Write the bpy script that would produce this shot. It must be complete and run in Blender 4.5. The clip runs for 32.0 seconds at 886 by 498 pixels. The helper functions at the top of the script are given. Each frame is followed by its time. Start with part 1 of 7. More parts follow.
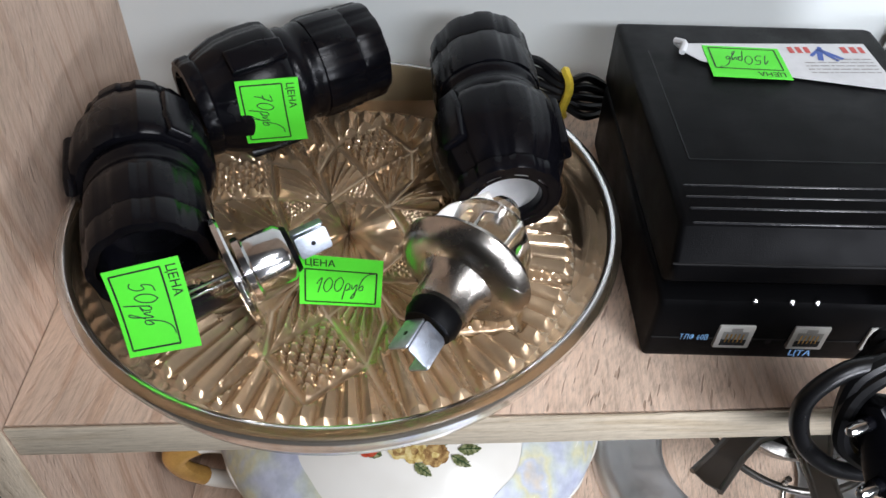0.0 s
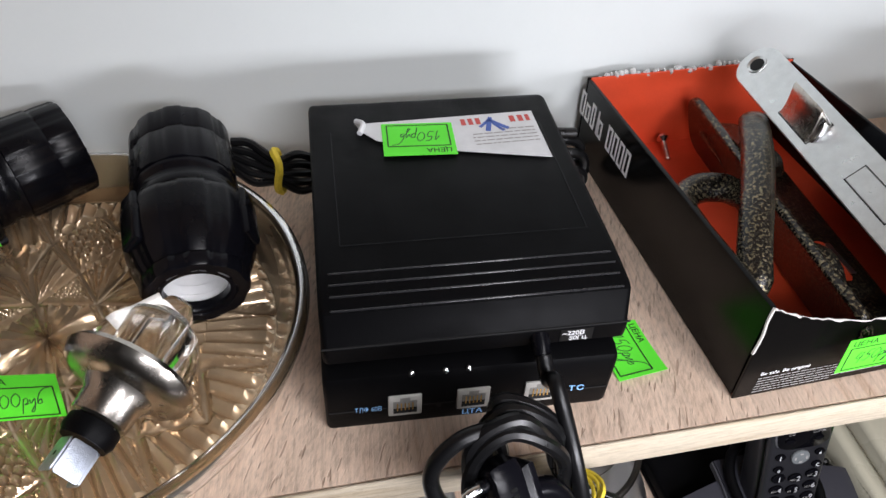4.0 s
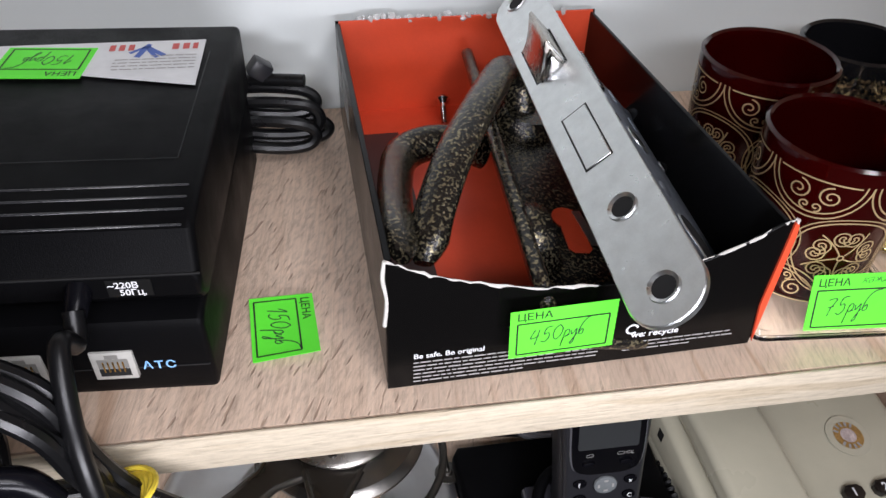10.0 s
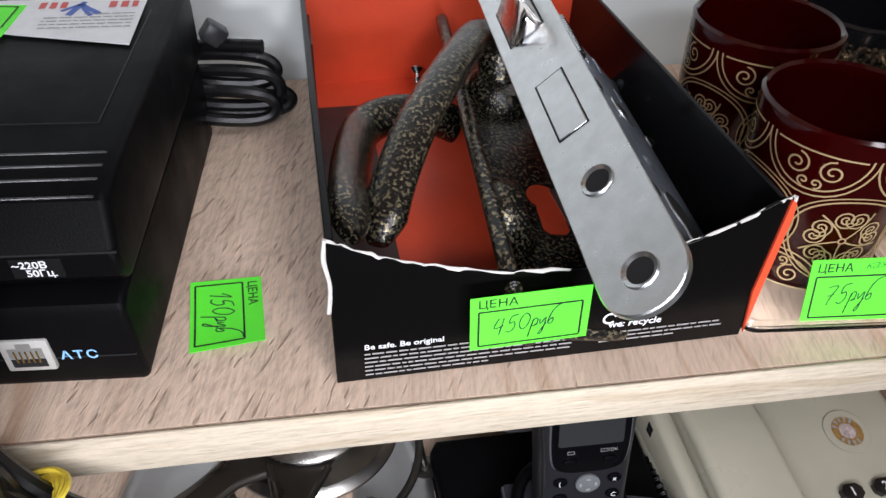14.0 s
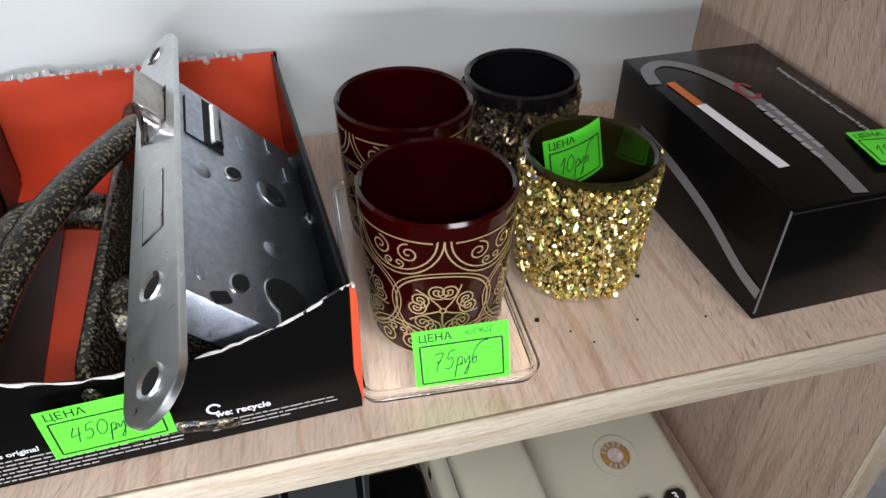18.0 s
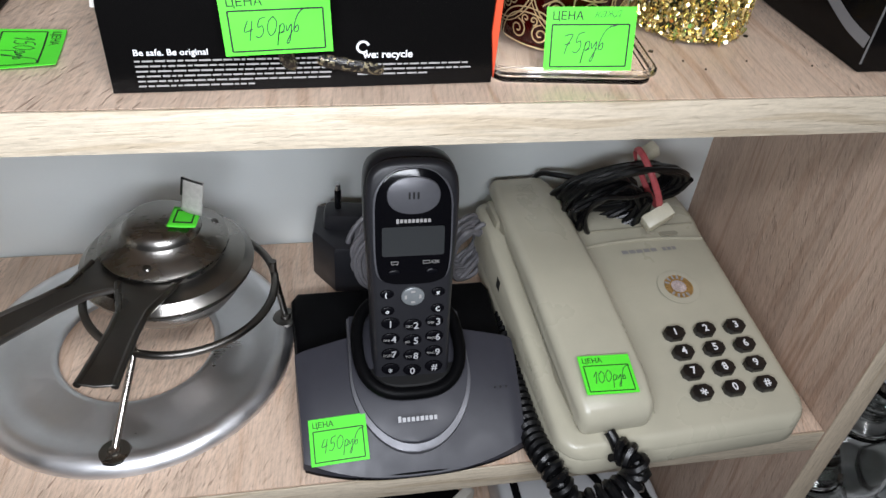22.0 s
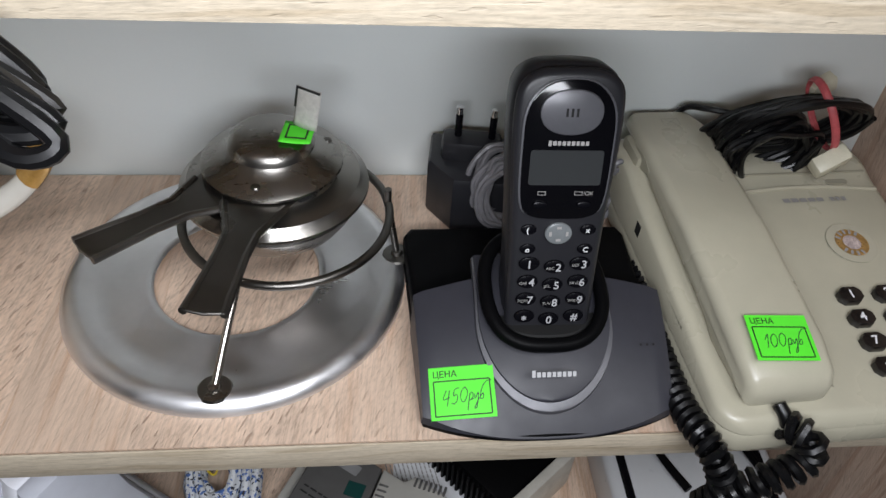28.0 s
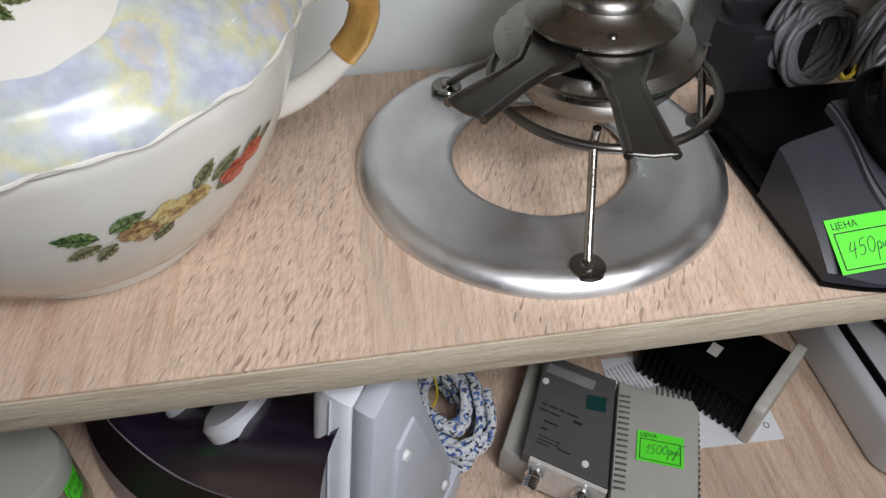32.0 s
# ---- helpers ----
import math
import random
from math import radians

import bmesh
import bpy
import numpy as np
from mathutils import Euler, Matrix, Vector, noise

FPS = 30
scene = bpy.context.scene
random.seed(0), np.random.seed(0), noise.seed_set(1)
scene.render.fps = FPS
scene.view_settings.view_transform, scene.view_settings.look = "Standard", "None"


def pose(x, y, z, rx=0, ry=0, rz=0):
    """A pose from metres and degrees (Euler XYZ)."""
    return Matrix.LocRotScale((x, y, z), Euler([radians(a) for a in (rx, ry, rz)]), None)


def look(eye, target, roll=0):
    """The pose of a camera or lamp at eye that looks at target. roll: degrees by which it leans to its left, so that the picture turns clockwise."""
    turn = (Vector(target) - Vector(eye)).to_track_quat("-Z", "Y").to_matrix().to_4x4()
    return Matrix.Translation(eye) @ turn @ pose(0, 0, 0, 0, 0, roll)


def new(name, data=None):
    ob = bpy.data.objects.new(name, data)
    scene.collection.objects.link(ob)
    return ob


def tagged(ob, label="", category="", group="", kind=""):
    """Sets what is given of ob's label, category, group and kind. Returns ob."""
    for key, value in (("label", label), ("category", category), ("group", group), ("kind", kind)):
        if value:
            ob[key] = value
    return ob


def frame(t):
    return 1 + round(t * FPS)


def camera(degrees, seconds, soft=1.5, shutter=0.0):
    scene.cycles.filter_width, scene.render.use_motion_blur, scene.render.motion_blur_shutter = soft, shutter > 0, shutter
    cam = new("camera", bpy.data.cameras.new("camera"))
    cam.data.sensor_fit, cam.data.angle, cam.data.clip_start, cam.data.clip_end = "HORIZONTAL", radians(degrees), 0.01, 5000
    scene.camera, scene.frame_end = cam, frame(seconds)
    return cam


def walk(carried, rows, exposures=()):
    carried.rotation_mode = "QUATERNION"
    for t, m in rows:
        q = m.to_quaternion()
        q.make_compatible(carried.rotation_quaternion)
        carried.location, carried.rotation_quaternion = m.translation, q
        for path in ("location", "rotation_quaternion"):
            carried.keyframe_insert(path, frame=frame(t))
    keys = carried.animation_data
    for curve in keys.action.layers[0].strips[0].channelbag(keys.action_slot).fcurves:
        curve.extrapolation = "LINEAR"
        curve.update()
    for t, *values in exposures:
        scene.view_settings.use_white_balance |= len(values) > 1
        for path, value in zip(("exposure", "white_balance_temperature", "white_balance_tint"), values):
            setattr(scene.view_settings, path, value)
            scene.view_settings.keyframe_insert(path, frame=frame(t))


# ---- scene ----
cam = camera(61.07, 32.0, soft=1.5, shutter=0.0)
PATH = [
    (0, 0.1393, -0.1488, 0.2263, 46.07, -1.36, -2.47),
    (0.5, 0.1536, -0.1492, 0.2277, 46.15, -1.55, -4.17),
    (1, 0.1671, -0.1488, 0.2292, 45.85, -1.49, -5.36),
    (1.5, 0.1843, -0.1488, 0.2282, 45.88, -1.19, -6.12),
    (2, 0.2000, -0.1474, 0.2259, 45.21, -0.78, -6.20),
    (2.5, 0.2161, -0.1444, 0.2253, 44.48, -0.08, -5.35),
    (4.5, 0.2391, -0.1539, 0.2650, 48.61, -2.40, -12.99),
    (5, 0.2832, -0.1546, 0.2488, 48.95, -2.62, -9.93),
    (5.5, 0.3253, -0.1536, 0.2488, 49.33, -1.89, -10.51),
    (6, 0.3372, -0.1495, 0.2546, 49.36, -1.85, -9.82),
    (6.5, 0.3430, -0.1445, 0.2575, 48.80, -1.88, -8.96),
    (7, 0.3498, -0.1388, 0.2527, 48.57, -1.95, -8.78),
    (7.5, 0.3589, -0.1363, 0.2559, 48.52, -1.91, -8.96),
    (8, 0.3700, -0.1412, 0.2577, 48.08, -1.95, -9.13),
    (8.5, 0.3758, -0.1461, 0.2417, 48.27, -2.07, -9.28),
    (9, 0.3794, -0.1525, 0.2224, 49.13, -1.64, -8.78),
    (9.5, 0.3832, -0.1536, 0.2086, 50.11, -1.58, -8.51),
    (10, 0.3852, -0.1521, 0.1964, 50.36, -1.66, -8.86),
    (10.5, 0.3872, -0.1508, 0.1887, 49.81, -1.84, -8.74),
    (11, 0.3910, -0.1502, 0.1873, 49.92, -1.98, -8.74),
    (11.5, 0.3927, -0.1474, 0.1819, 49.77, -1.84, -8.60),
    (12, 0.3958, -0.1471, 0.1819, 49.68, -1.83, -8.50),
    (12.5, 0.3987, -0.1470, 0.1815, 49.69, -1.82, -8.54),
    (13, 0.3999, -0.1469, 0.1792, 49.49, -1.80, -8.52),
    (13.5, 0.4006, -0.1446, 0.1777, 49.26, -1.84, -8.37),
    (15.5, 0.4263, -0.1102, 0.1899, 50.23, -2.06, -11.24),
    (16, 0.4467, -0.1186, 0.1954, 50.20, -1.98, -12.47),
    (16.5, 0.4674, -0.1298, 0.1982, 50.19, -1.89, -13.38),
    (17, 0.4843, -0.1382, 0.2006, 50.19, -1.50, -14.00),
    (17.5, 0.4977, -0.1460, 0.2019, 50.79, -1.16, -14.80),
    (18, 0.5087, -0.1534, 0.2045, 51.29, -0.75, -15.14),
    (18.5, 0.5131, -0.1659, 0.2088, 51.81, -0.62, -15.37),
    (19, 0.5091, -0.1743, 0.2170, 52.15, -0.70, -14.91),
    (19.5, 0.5018, -0.1858, 0.2253, 51.76, -0.40, -13.66),
    (20, 0.5148, -0.1757, 0.2285, 49.42, 0.58, -13.23),
    (20.5, 0.4815, -0.1869, 0.2085, 48.54, -1.03, -10.15),
    (20.8, 0.4617, -0.1939, 0.1893, 50.08, -3.09, -10.66),
    (21, 0.4551, -0.2079, 0.1897, 50.60, -3.13, -10.15),
    (21.5, 0.4572, -0.2322, 0.1640, 51.06, -3.42, -10.16),
    (22, 0.4593, -0.2294, 0.1286, 50.29, -4.18, -9.69),
    (22.5, 0.4739, -0.2207, 0.0988, 49.70, -4.44, -9.87),
    (23, 0.4849, -0.2073, 0.0916, 48.64, -3.99, -9.67),
    (23.5, 0.4876, -0.1949, 0.0779, 48.04, -3.81, -9.54),
    (24, 0.4896, -0.1822, 0.0653, 46.88, -3.85, -9.40),
    (24.5, 0.4919, -0.1741, 0.0546, 46.70, -3.91, -9.56),
    (26.5, 0.4951, -0.1623, 0.0499, 45.52, -3.96, -9.05),
    (27, 0.4797, -0.1695, 0.0605, 45.88, -3.75, -8.09),
    (27.5, 0.4533, -0.1806, 0.0732, 46.39, -3.29, -6.23),
    (28, 0.4275, -0.1929, 0.0810, 46.77, -3.39, -4.39),
    (28.5, 0.4036, -0.2011, 0.0923, 45.32, -2.10, -1.13),
    (29, 0.3710, -0.2183, 0.0960, 44.47, -1.96, 0.28),
    (29.5, 0.3335, -0.2273, 0.0946, 43.92, -2.41, -0.50),
    (30, 0.3019, -0.2263, 0.0800, 42.42, -2.80, -2.35),
    (30.5, 0.2847, -0.2139, 0.0632, 41.47, -2.64, -3.30),
    (31, 0.2727, -0.1969, 0.0438, 41.44, -2.20, -5.32),
    (31.5, 0.2666, -0.1967, 0.0245, 43.21, -1.25, -4.76),
    (32, 0.2553, -0.1785, 0.0143, 44.68, -0.53, -9.20),
]
walk(cam, [(t, pose(x, y, z, a, b, c)) for t, x, y, z, a, b, c in PATH], exposures=((0.0, 0.16, 6200, 10), (2.5, 0.19, 6250, 11), (5.0, -0.28, 6560, 14), (8.0, -0.32, 6560, 15), (9.0, -0.25, 6560, 15), (10.0, -0.27, 6400, 14), (12.0, -0.27, 6320, 13), (13.0, -0.23, 6280, 13), (16.0, -0.28, 6420, 13), (18.0, -0.28, 6340, 11), (19.0, -0.32, 6340, 11), (20.0, -0.27, 6320, 10), (21.0, -0.27, 6280, 9), (22.0, -0.18, 6230, 9), (23.0, -0.21, 6260, 9), (24.0, -0.03, 6250, 9), (27.0, -0.03, 6330, 9), (28.0, -0.28, 6380, 9), (29.0, -0.29, 6450, 9), (31.0, -0.12, 6480, 9), (32.0, -0.16, 6480, 9)))

# ---- world and lights ----
world = bpy.data.worlds.new("world")
world.use_nodes = True
scene.world = world
world.node_tree.nodes["Background"].inputs[0].default_value = (0.93, 0.96, 1.0, 1)
world.node_tree.nodes["Background"].inputs[1].default_value = 0.35
scene.view_settings.exposure = 0.0


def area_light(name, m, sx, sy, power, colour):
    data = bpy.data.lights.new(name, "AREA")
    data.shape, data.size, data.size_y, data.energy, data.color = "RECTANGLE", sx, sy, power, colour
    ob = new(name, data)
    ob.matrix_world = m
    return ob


area_light("ceiling_lamp", look((0.95, -0.95, 1.5), (0.45, 0.1, -0.1)), 0.5, 0.5, 14, (0.99, 0.98, 1.0))
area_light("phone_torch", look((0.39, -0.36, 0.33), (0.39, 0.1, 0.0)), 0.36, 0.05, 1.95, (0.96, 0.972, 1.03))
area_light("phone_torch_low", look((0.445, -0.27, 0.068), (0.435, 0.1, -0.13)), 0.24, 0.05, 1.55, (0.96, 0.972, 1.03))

W, D, TH = 0.757, 0.2025, 0.016
Z2, Z3, ZTOP = -0.225, -0.485, 0.26

# ---- materials ----
def material(name, colour, rough=0.5, metal=0.0, **kw):
    m = bpy.data.materials.new(name)
    m.use_nodes = True
    b = m.node_tree.nodes["Principled BSDF"]
    b.inputs["Base Color"].default_value = (*colour, 1)
    b.inputs["Roughness"].default_value = rough
    b.inputs["Metallic"].default_value = metal
    for k, v in kw.items():
        b.inputs[k.replace("_", " ")].default_value = v
    return m


def nodes_of(m):
    t = m.node_tree
    return t, t.nodes["Principled BSDF"]


def mapping(t, scale, coord="Object"):
    tc = t.nodes.new("ShaderNodeTexCoord")
    mp = t.nodes.new("ShaderNodeMapping")
    mp.inputs["Scale"].default_value = scale
    t.links.new(tc.outputs[coord], mp.inputs["Vector"])
    return mp.outputs["Vector"]


def noise_tex(t, vec, scale, detail=4, rough=0.6):
    n = t.nodes.new("ShaderNodeTexNoise")
    n.inputs["Scale"].default_value, n.inputs["Detail"].default_value, n.inputs["Roughness"].default_value = scale, detail, rough
    t.links.new(vec, n.inputs["Vector"])
    return n.outputs["Fac"]


def ramp(t, fac, stops):
    r = t.nodes.new("ShaderNodeValToRGB")
    e = r.color_ramp.elements
    while len(e) < len(stops):
        e.new(0.5)
    for el, (p, c) in zip(e, stops):
        el.position, el.color = p, (*c, 1) if len(c) == 3 else c
    t.links.new(fac, r.inputs["Fac"])
    return r.outputs["Color"]


def mix_rgb(t, a, b, fac, mode="MIX"):
    n = t.nodes.new("ShaderNodeMix")
    n.data_type, n.blend_type = "RGBA", mode
    for sock, v in ((n.inputs[0], fac), (n.inputs[6], a), (n.inputs[7], b)):
        if isinstance(v, (float, int)):
            sock.default_value = v
        elif isinstance(v, tuple):
            sock.default_value = (*v, 1)
        else:
            t.links.new(v, sock)
    return n.outputs[2]


def bump(t, b, height, strength=0.2, distance=0.001):
    n = t.nodes.new("ShaderNodeBump")
    n.inputs["Strength"].default_value, n.inputs["Distance"].default_value = strength, distance
    t.links.new(height, n.inputs["Height"])
    t.links.new(n.outputs["Normal"], b.inputs["Normal"])


def grey(v):
    return (v, v, v)


def wood(name, along, across, light, dark, strips, dash=0.6, rough=0.42, lean=0.42):
    """Printed oak laminate. along, across: axes of the grain and of the printed boards; strips: where each board begins, how strongly
    it carries leaning pores instead of long figure, and its tone."""
    m = material(name, light, rough)
    t, b = nodes_of(m)
    k, q = "xyz".index(along), "xyz".index(across)
    tc = t.nodes.new("ShaderNodeTexCoord")
    sep = t.nodes.new("ShaderNodeSeparateXYZ")
    t.links.new(tc.outputs["Object"], sep.inputs[0])
    third = 3 - k - q

    def math2(op, a, c):
        n = t.nodes.new("ShaderNodeMath")
        n.operation = op
        for sock, v in zip(n.inputs, (a, c)):
            if isinstance(v, (int, float)):
                sock.default_value = v
            else:
                t.links.new(v, sock)
        return n.outputs[0]

    sway = math2("MULTIPLY", noise_tex(t, mapping(t, [9 if i != k else 5 for i in range(3)]), 1.0, 2, 0.5), 0.03)
    g, c0 = sep.outputs[k], math2("ADD", sep.outputs[q], sep.outputs[third])
    # the boards step sideways where one strip meets the next
    place = math2("ADD", sep.outputs[q], 0.05)

    def stepped(values):
        r = t.nodes.new("ShaderNodeValToRGB")
        r.color_ramp.interpolation = "CONSTANT"
        e = r.color_ramp.elements
        while len(e) < len(strips):
            e.new(0.5)
        for el, (p, *_), v in zip(e, strips, values):
            el.position, el.color = min(1, max(0, p + 0.05)), (v, v, v, 1)
        t.links.new(place, r.inputs["Fac"])
        return r.outputs["Color"]

    pores, tone = stepped([p[1] for p in strips]), stepped([p[2] for p in strips])
    shift = math2("MULTIPLY", tone, 3.7)

    def grain(sg, sc, skew=0.0, bend_by=0.0):
        """Coordinates along and across the grain, skewed and swaying."""
        u = math2("MULTIPLY", g, sg)
        v = math2("ADD", math2("MULTIPLY", c0, sc), math2("MULTIPLY", g, -skew * sc))
        if bend_by:
            v = math2("ADD", v, math2("MULTIPLY", sway, bend_by * sc))
        n = t.nodes.new("ShaderNodeCombineXYZ")
        t.links.new(u, n.inputs[0])
        t.links.new(v, n.inputs[1])
        t.links.new(shift, n.inputs[2])
        return n.outputs[0]

    cloud = noise_tex(t, grain(3, 22, 0.0, 0.6), 1.0, 4, 0.55)
    figure = noise_tex(t, grain(7, 105, 0.0, 0.9), 1.0, 3, 0.55)
    fibre = noise_tex(t, grain(45, 900, lean * 0.25, 0.3), 1.0, 4, 0.65)
    fleck = noise_tex(t, grain(210, 620, lean), 1.0, 3, 0.6)
    pore = noise_tex(t, grain(95, 560, lean), 1.0, 1, 0.4)
    mid = tuple(l * 0.62 + d * 0.38 for l, d in zip(light, dark))
    c = ramp(t, cloud, [(0.30, tuple(l * 0.86 for l in light)), (0.5, light), (0.72, tuple(min(1, l * 1.06) for l in light))])
    warm = ramp(t, figure, [(0.36, tuple(0.42 + 0.62 * l for l in light)), (0.45, grey(1.0)), (0.58, grey(1.03)), (0.64, tuple(0.52 + 0.56 * l for l in light))])
    c = mix_rgb(t, c, warm, ramp(t, pores, [(0.0, grey(0.95)), (1.0, grey(0.22))]), "MULTIPLY")
    c = mix_rgb(t, c, ramp(t, fibre, [(0.32, grey(0.74)), (0.50, grey(1.0)), (0.7, grey(1.08))]), 0.8, "MULTIPLY")
    c = mix_rgb(t, c, ramp(t, fleck, [(0.36, grey(0.78)), (0.5, grey(1.0)), (0.66, grey(1.10))]), ramp(t, pores, [(0.0, grey(0.25)), (1.0, grey(0.9))]), "MULTIPLY")
    c = mix_rgb(t, c, ramp(t, tone, [(0.0, grey(0.86)), (1.0, grey(1.06))]), 1.0, "MULTIPLY")
    pm = math2("ADD", math2("MULTIPLY", pores, 0.85), 0.12)
    d = math2("MULTIPLY", ramp(t, pore, [(0.665, grey(0)), (0.71, grey(1))]), pm)
    c = mix_rgb(t, c, tuple(0.75 * x + 0.25 * y for x, y in zip(dark, mid)), math2("MULTIPLY", d, dash))
    t.links.new(c, b.inputs["Base Color"])
    h = math2("SUBTRACT", math2("ADD", math2("MULTIPLY", fibre, 0.45), math2("MULTIPLY", fleck, 0.55)), math2("MULTIPLY", d, 0.9))
    bump(t, b, h, 0.75, 0.0006)
    t.links.new(ramp(t, fibre, [(0.3, grey(rough + 0.14)), (0.7, grey(rough - 0.06))]), b.inputs["Roughness"])
    return m


def worn(name, colour, rough=0.4, metal=0.0, scale=60, amount=0.12, bumpy=0.05, fine=900, **kw):
    """A plain finish with stains at two scales, smudged gloss and a fine grain."""
    m = material(name, colour, rough, metal, **kw)
    t, b = nodes_of(m)
    v = mapping(t, (1, 1, 1))
    a, f = noise_tex(t, v, scale, 4, 0.6), noise_tex(t, v, fine, 2, 0.5)
    lo, hi = tuple(c * (1 - amount) for c in colour), tuple(min(1, c * (1 + amount)) for c in colour)
    c = ramp(t, a, [(0.3, lo), (0.7, hi)])
    c = mix_rgb(t, c, ramp(t, f, [(0.3, grey(1 - amount * 0.6)), (0.7, grey(1.0))]), 0.7, "MULTIPLY")
    t.links.new(c, b.inputs["Base Color"])
    r = ramp(t, a, [(0.25, grey(min(1, rough * 1.3))), (0.75, grey(rough * 0.8))])
    t.links.new(r, b.inputs["Roughness"])
    bump(t, b, f, bumpy, 0.0004)
    return m


BOARDS = ((-0.05, 0.3, 0.6), (0.09, 0.45, 0.8), (0.180, 1.0, 0.9), (0.255, 0.15, 0.65), (0.315, 1.0, 1.0), (0.405, 0.5, 0.85), (0.47, 0.15, 0.5), (0.535, 0.35, 0.9), (0.60, 0.12, 0.7), (0.665, 0.8, 0.8))
SIDE = ((-0.05, 0.45, 0.6), (0.028, 0.15, 0.9), (0.062, 0.6, 0.4), (0.128, 0.2, 0.8), (0.165, 0.5, 0.6))
M_OAK_Y = wood("oak_shelf_top", "y", "x", (0.64, 0.485, 0.37), (0.20, 0.12, 0.075), BOARDS)
M_OAK_X = wood("oak_edge_band", "x", "z", (0.54, 0.465, 0.355), (0.30, 0.23, 0.15), ((-0.05, 0.25, 0.8),), 0.5, lean=0.05)
M_OAK_Z = wood("oak_side", "z", "y", (0.52, 0.385, 0.295), (0.15, 0.088, 0.06), SIDE)
M_OAK_ZE = wood("oak_side_edge", "z", "y", (0.55, 0.46, 0.345), (0.28, 0.2, 0.14), ((-0.05, 0.25, 0.8),), 0.4, lean=0.05)
M_PANEL = worn("white_panel", (0.745, 0.785, 0.77), 0.42, 0, 9, 0.02, 0.015, 500)
M_ABS = worn("black_matt_plastic", (0.0026, 0.0026, 0.003), 0.42, 0, 50, 0.25, 0.25, 2500, Specular_IOR_Level=0.06)
M_ABS_S = worn("black_shiny_plastic", (0.0035, 0.0035, 0.005), 0.24, 0, 45, 0.25, 0.06, 900, Specular_IOR_Level=0.17)
M_SHELL = worn("charcoal_satin_plastic", (0.017, 0.017, 0.020), 0.36, 0, 60, 0.1, 0.1, 1800, Specular_IOR_Level=0.4)
# Glossier, lighter black: the lid lines' highlights are put into the colour
M_RIB = worn("highlight_black_plastic", (0.022, 0.022, 0.024), 0.26, 0, 90, 0.3, 0.05, 900, Specular_IOR_Level=0.6)
M_PVC = worn("black_cable_sheath", (0.0045, 0.0045, 0.005), 0.3, 0, 80, 0.2, 0.05, 900, Specular_IOR_Level=0.33)
M_HOLE = material("dark_opening", (0.004, 0.004, 0.004), 0.8)
M_WHITE_PL = worn("white_plastic", (0.8, 0.8, 0.8), 0.35, 0, 60, 0.05, 0.03)
M_TAG = worn("fluorescent_green_paper", (0.11, 0.83, 0.035), 0.55, 0, 40, 0.05, 0.05, 1200)
M_INK = material("black_print", (0.01, 0.012, 0.01), 0.6)
M_PEN = material("dark_pen_ink", (0.02, 0.035, 0.03), 0.55)
M_PRINT_W = material("white_print", (0.75, 0.75, 0.76), 0.5)
M_PRINT_BLUE = material("pale_blue_print", (0.25, 0.5, 0.85), 0.5)
M_PRINT_GREY = material("grey_print", (0.3, 0.29, 0.28), 0.5)
M_RUBBER_Y = worn("yellow_rubber_band", (0.8, 0.6, 0.05), 0.5, 0, 300, 0.15)
M_RUBBER_R = worn("red_rubber_band", (0.5, 0.09, 0.1), 0.5, 0, 300, 0.15)
M_AGED = worn("dulled_plated_steel", (0.52, 0.48, 0.43), 0.24, 1.0, 160, 0.15, 0.06)
M_CHROME = worn("bright_plated_steel", (0.72, 0.72, 0.72), 0.14, 1.0, 120, 0.08, 0.04)
M_ZINC = worn("zinc_plated_steel", (0.72, 0.74, 0.735), 0.31, 1.0, 200, 0.06, 0.08, 1500)
M_ZINC_B = worn("dull_blue_steel", (0.52, 0.565, 0.64), 0.42, 1.0, 300, 0.14, 0.3, 2000)


def brushed(name, colour, rough):
    m = material(name, colour, rough, 1.0)
    t, b = nodes_of(m)
    a = noise_tex(t, mapping(t, (25, 700, 300)), 1.0, 3, 0.6)
    s = noise_tex(t, mapping(t, (1, 1, 1)), 28, 4, 0.6)
    t.links.new(ramp(t, s, [(0.3, tuple(c * 0.9 for c in colour)), (0.65, colour)]), b.inputs["Base Color"])
    r = mix_rgb(t, ramp(t, s, [(0.3, grey(rough * 1.5)), (0.7, grey(rough * 0.75))]), ramp(t, a, [(0.3, grey(0.93)), (0.7, grey(1.05))]), 1.0, "MULTIPLY")
    t.links.new(r, b.inputs["Roughness"])
    bump(t, b, a, 0.02, 0.0003)
    return m


M_ALU = brushed("brushed_aluminium_plate", (0.86, 0.86, 0.87), 0.36)
M_BURNER = brushed("tarnished_steel", (0.35, 0.335, 0.31), 0.26)
M_HANDLE_STEEL = brushed("dark_pressed_steel", (0.175, 0.166, 0.152), 0.34)


def glass(name, colour, rough=0.03, ior=1.47, weight=1.0):
    return material(name, colour, rough, 0, Transmission_Weight=weight, IOR=ior)


M_GLASS = glass("clear_glass", (0.97, 0.98, 0.97))
M_SMOKE = glass("smoky_glass_rim", (0.42, 0.33, 0.215), 0.15, 1.36, 0.92)
M_PRESSED = worn("bronze_lustred_pressed_glass", (0.60, 0.445, 0.285), 0.17, 0.7, 70, 0.15, 0.03, 900, Coat_Weight=0.4, Coat_Roughness=0.06)
M_CLEAR_PL = glass("clear_plastic", (0.93, 0.94, 0.93), 0.06, 1.46)


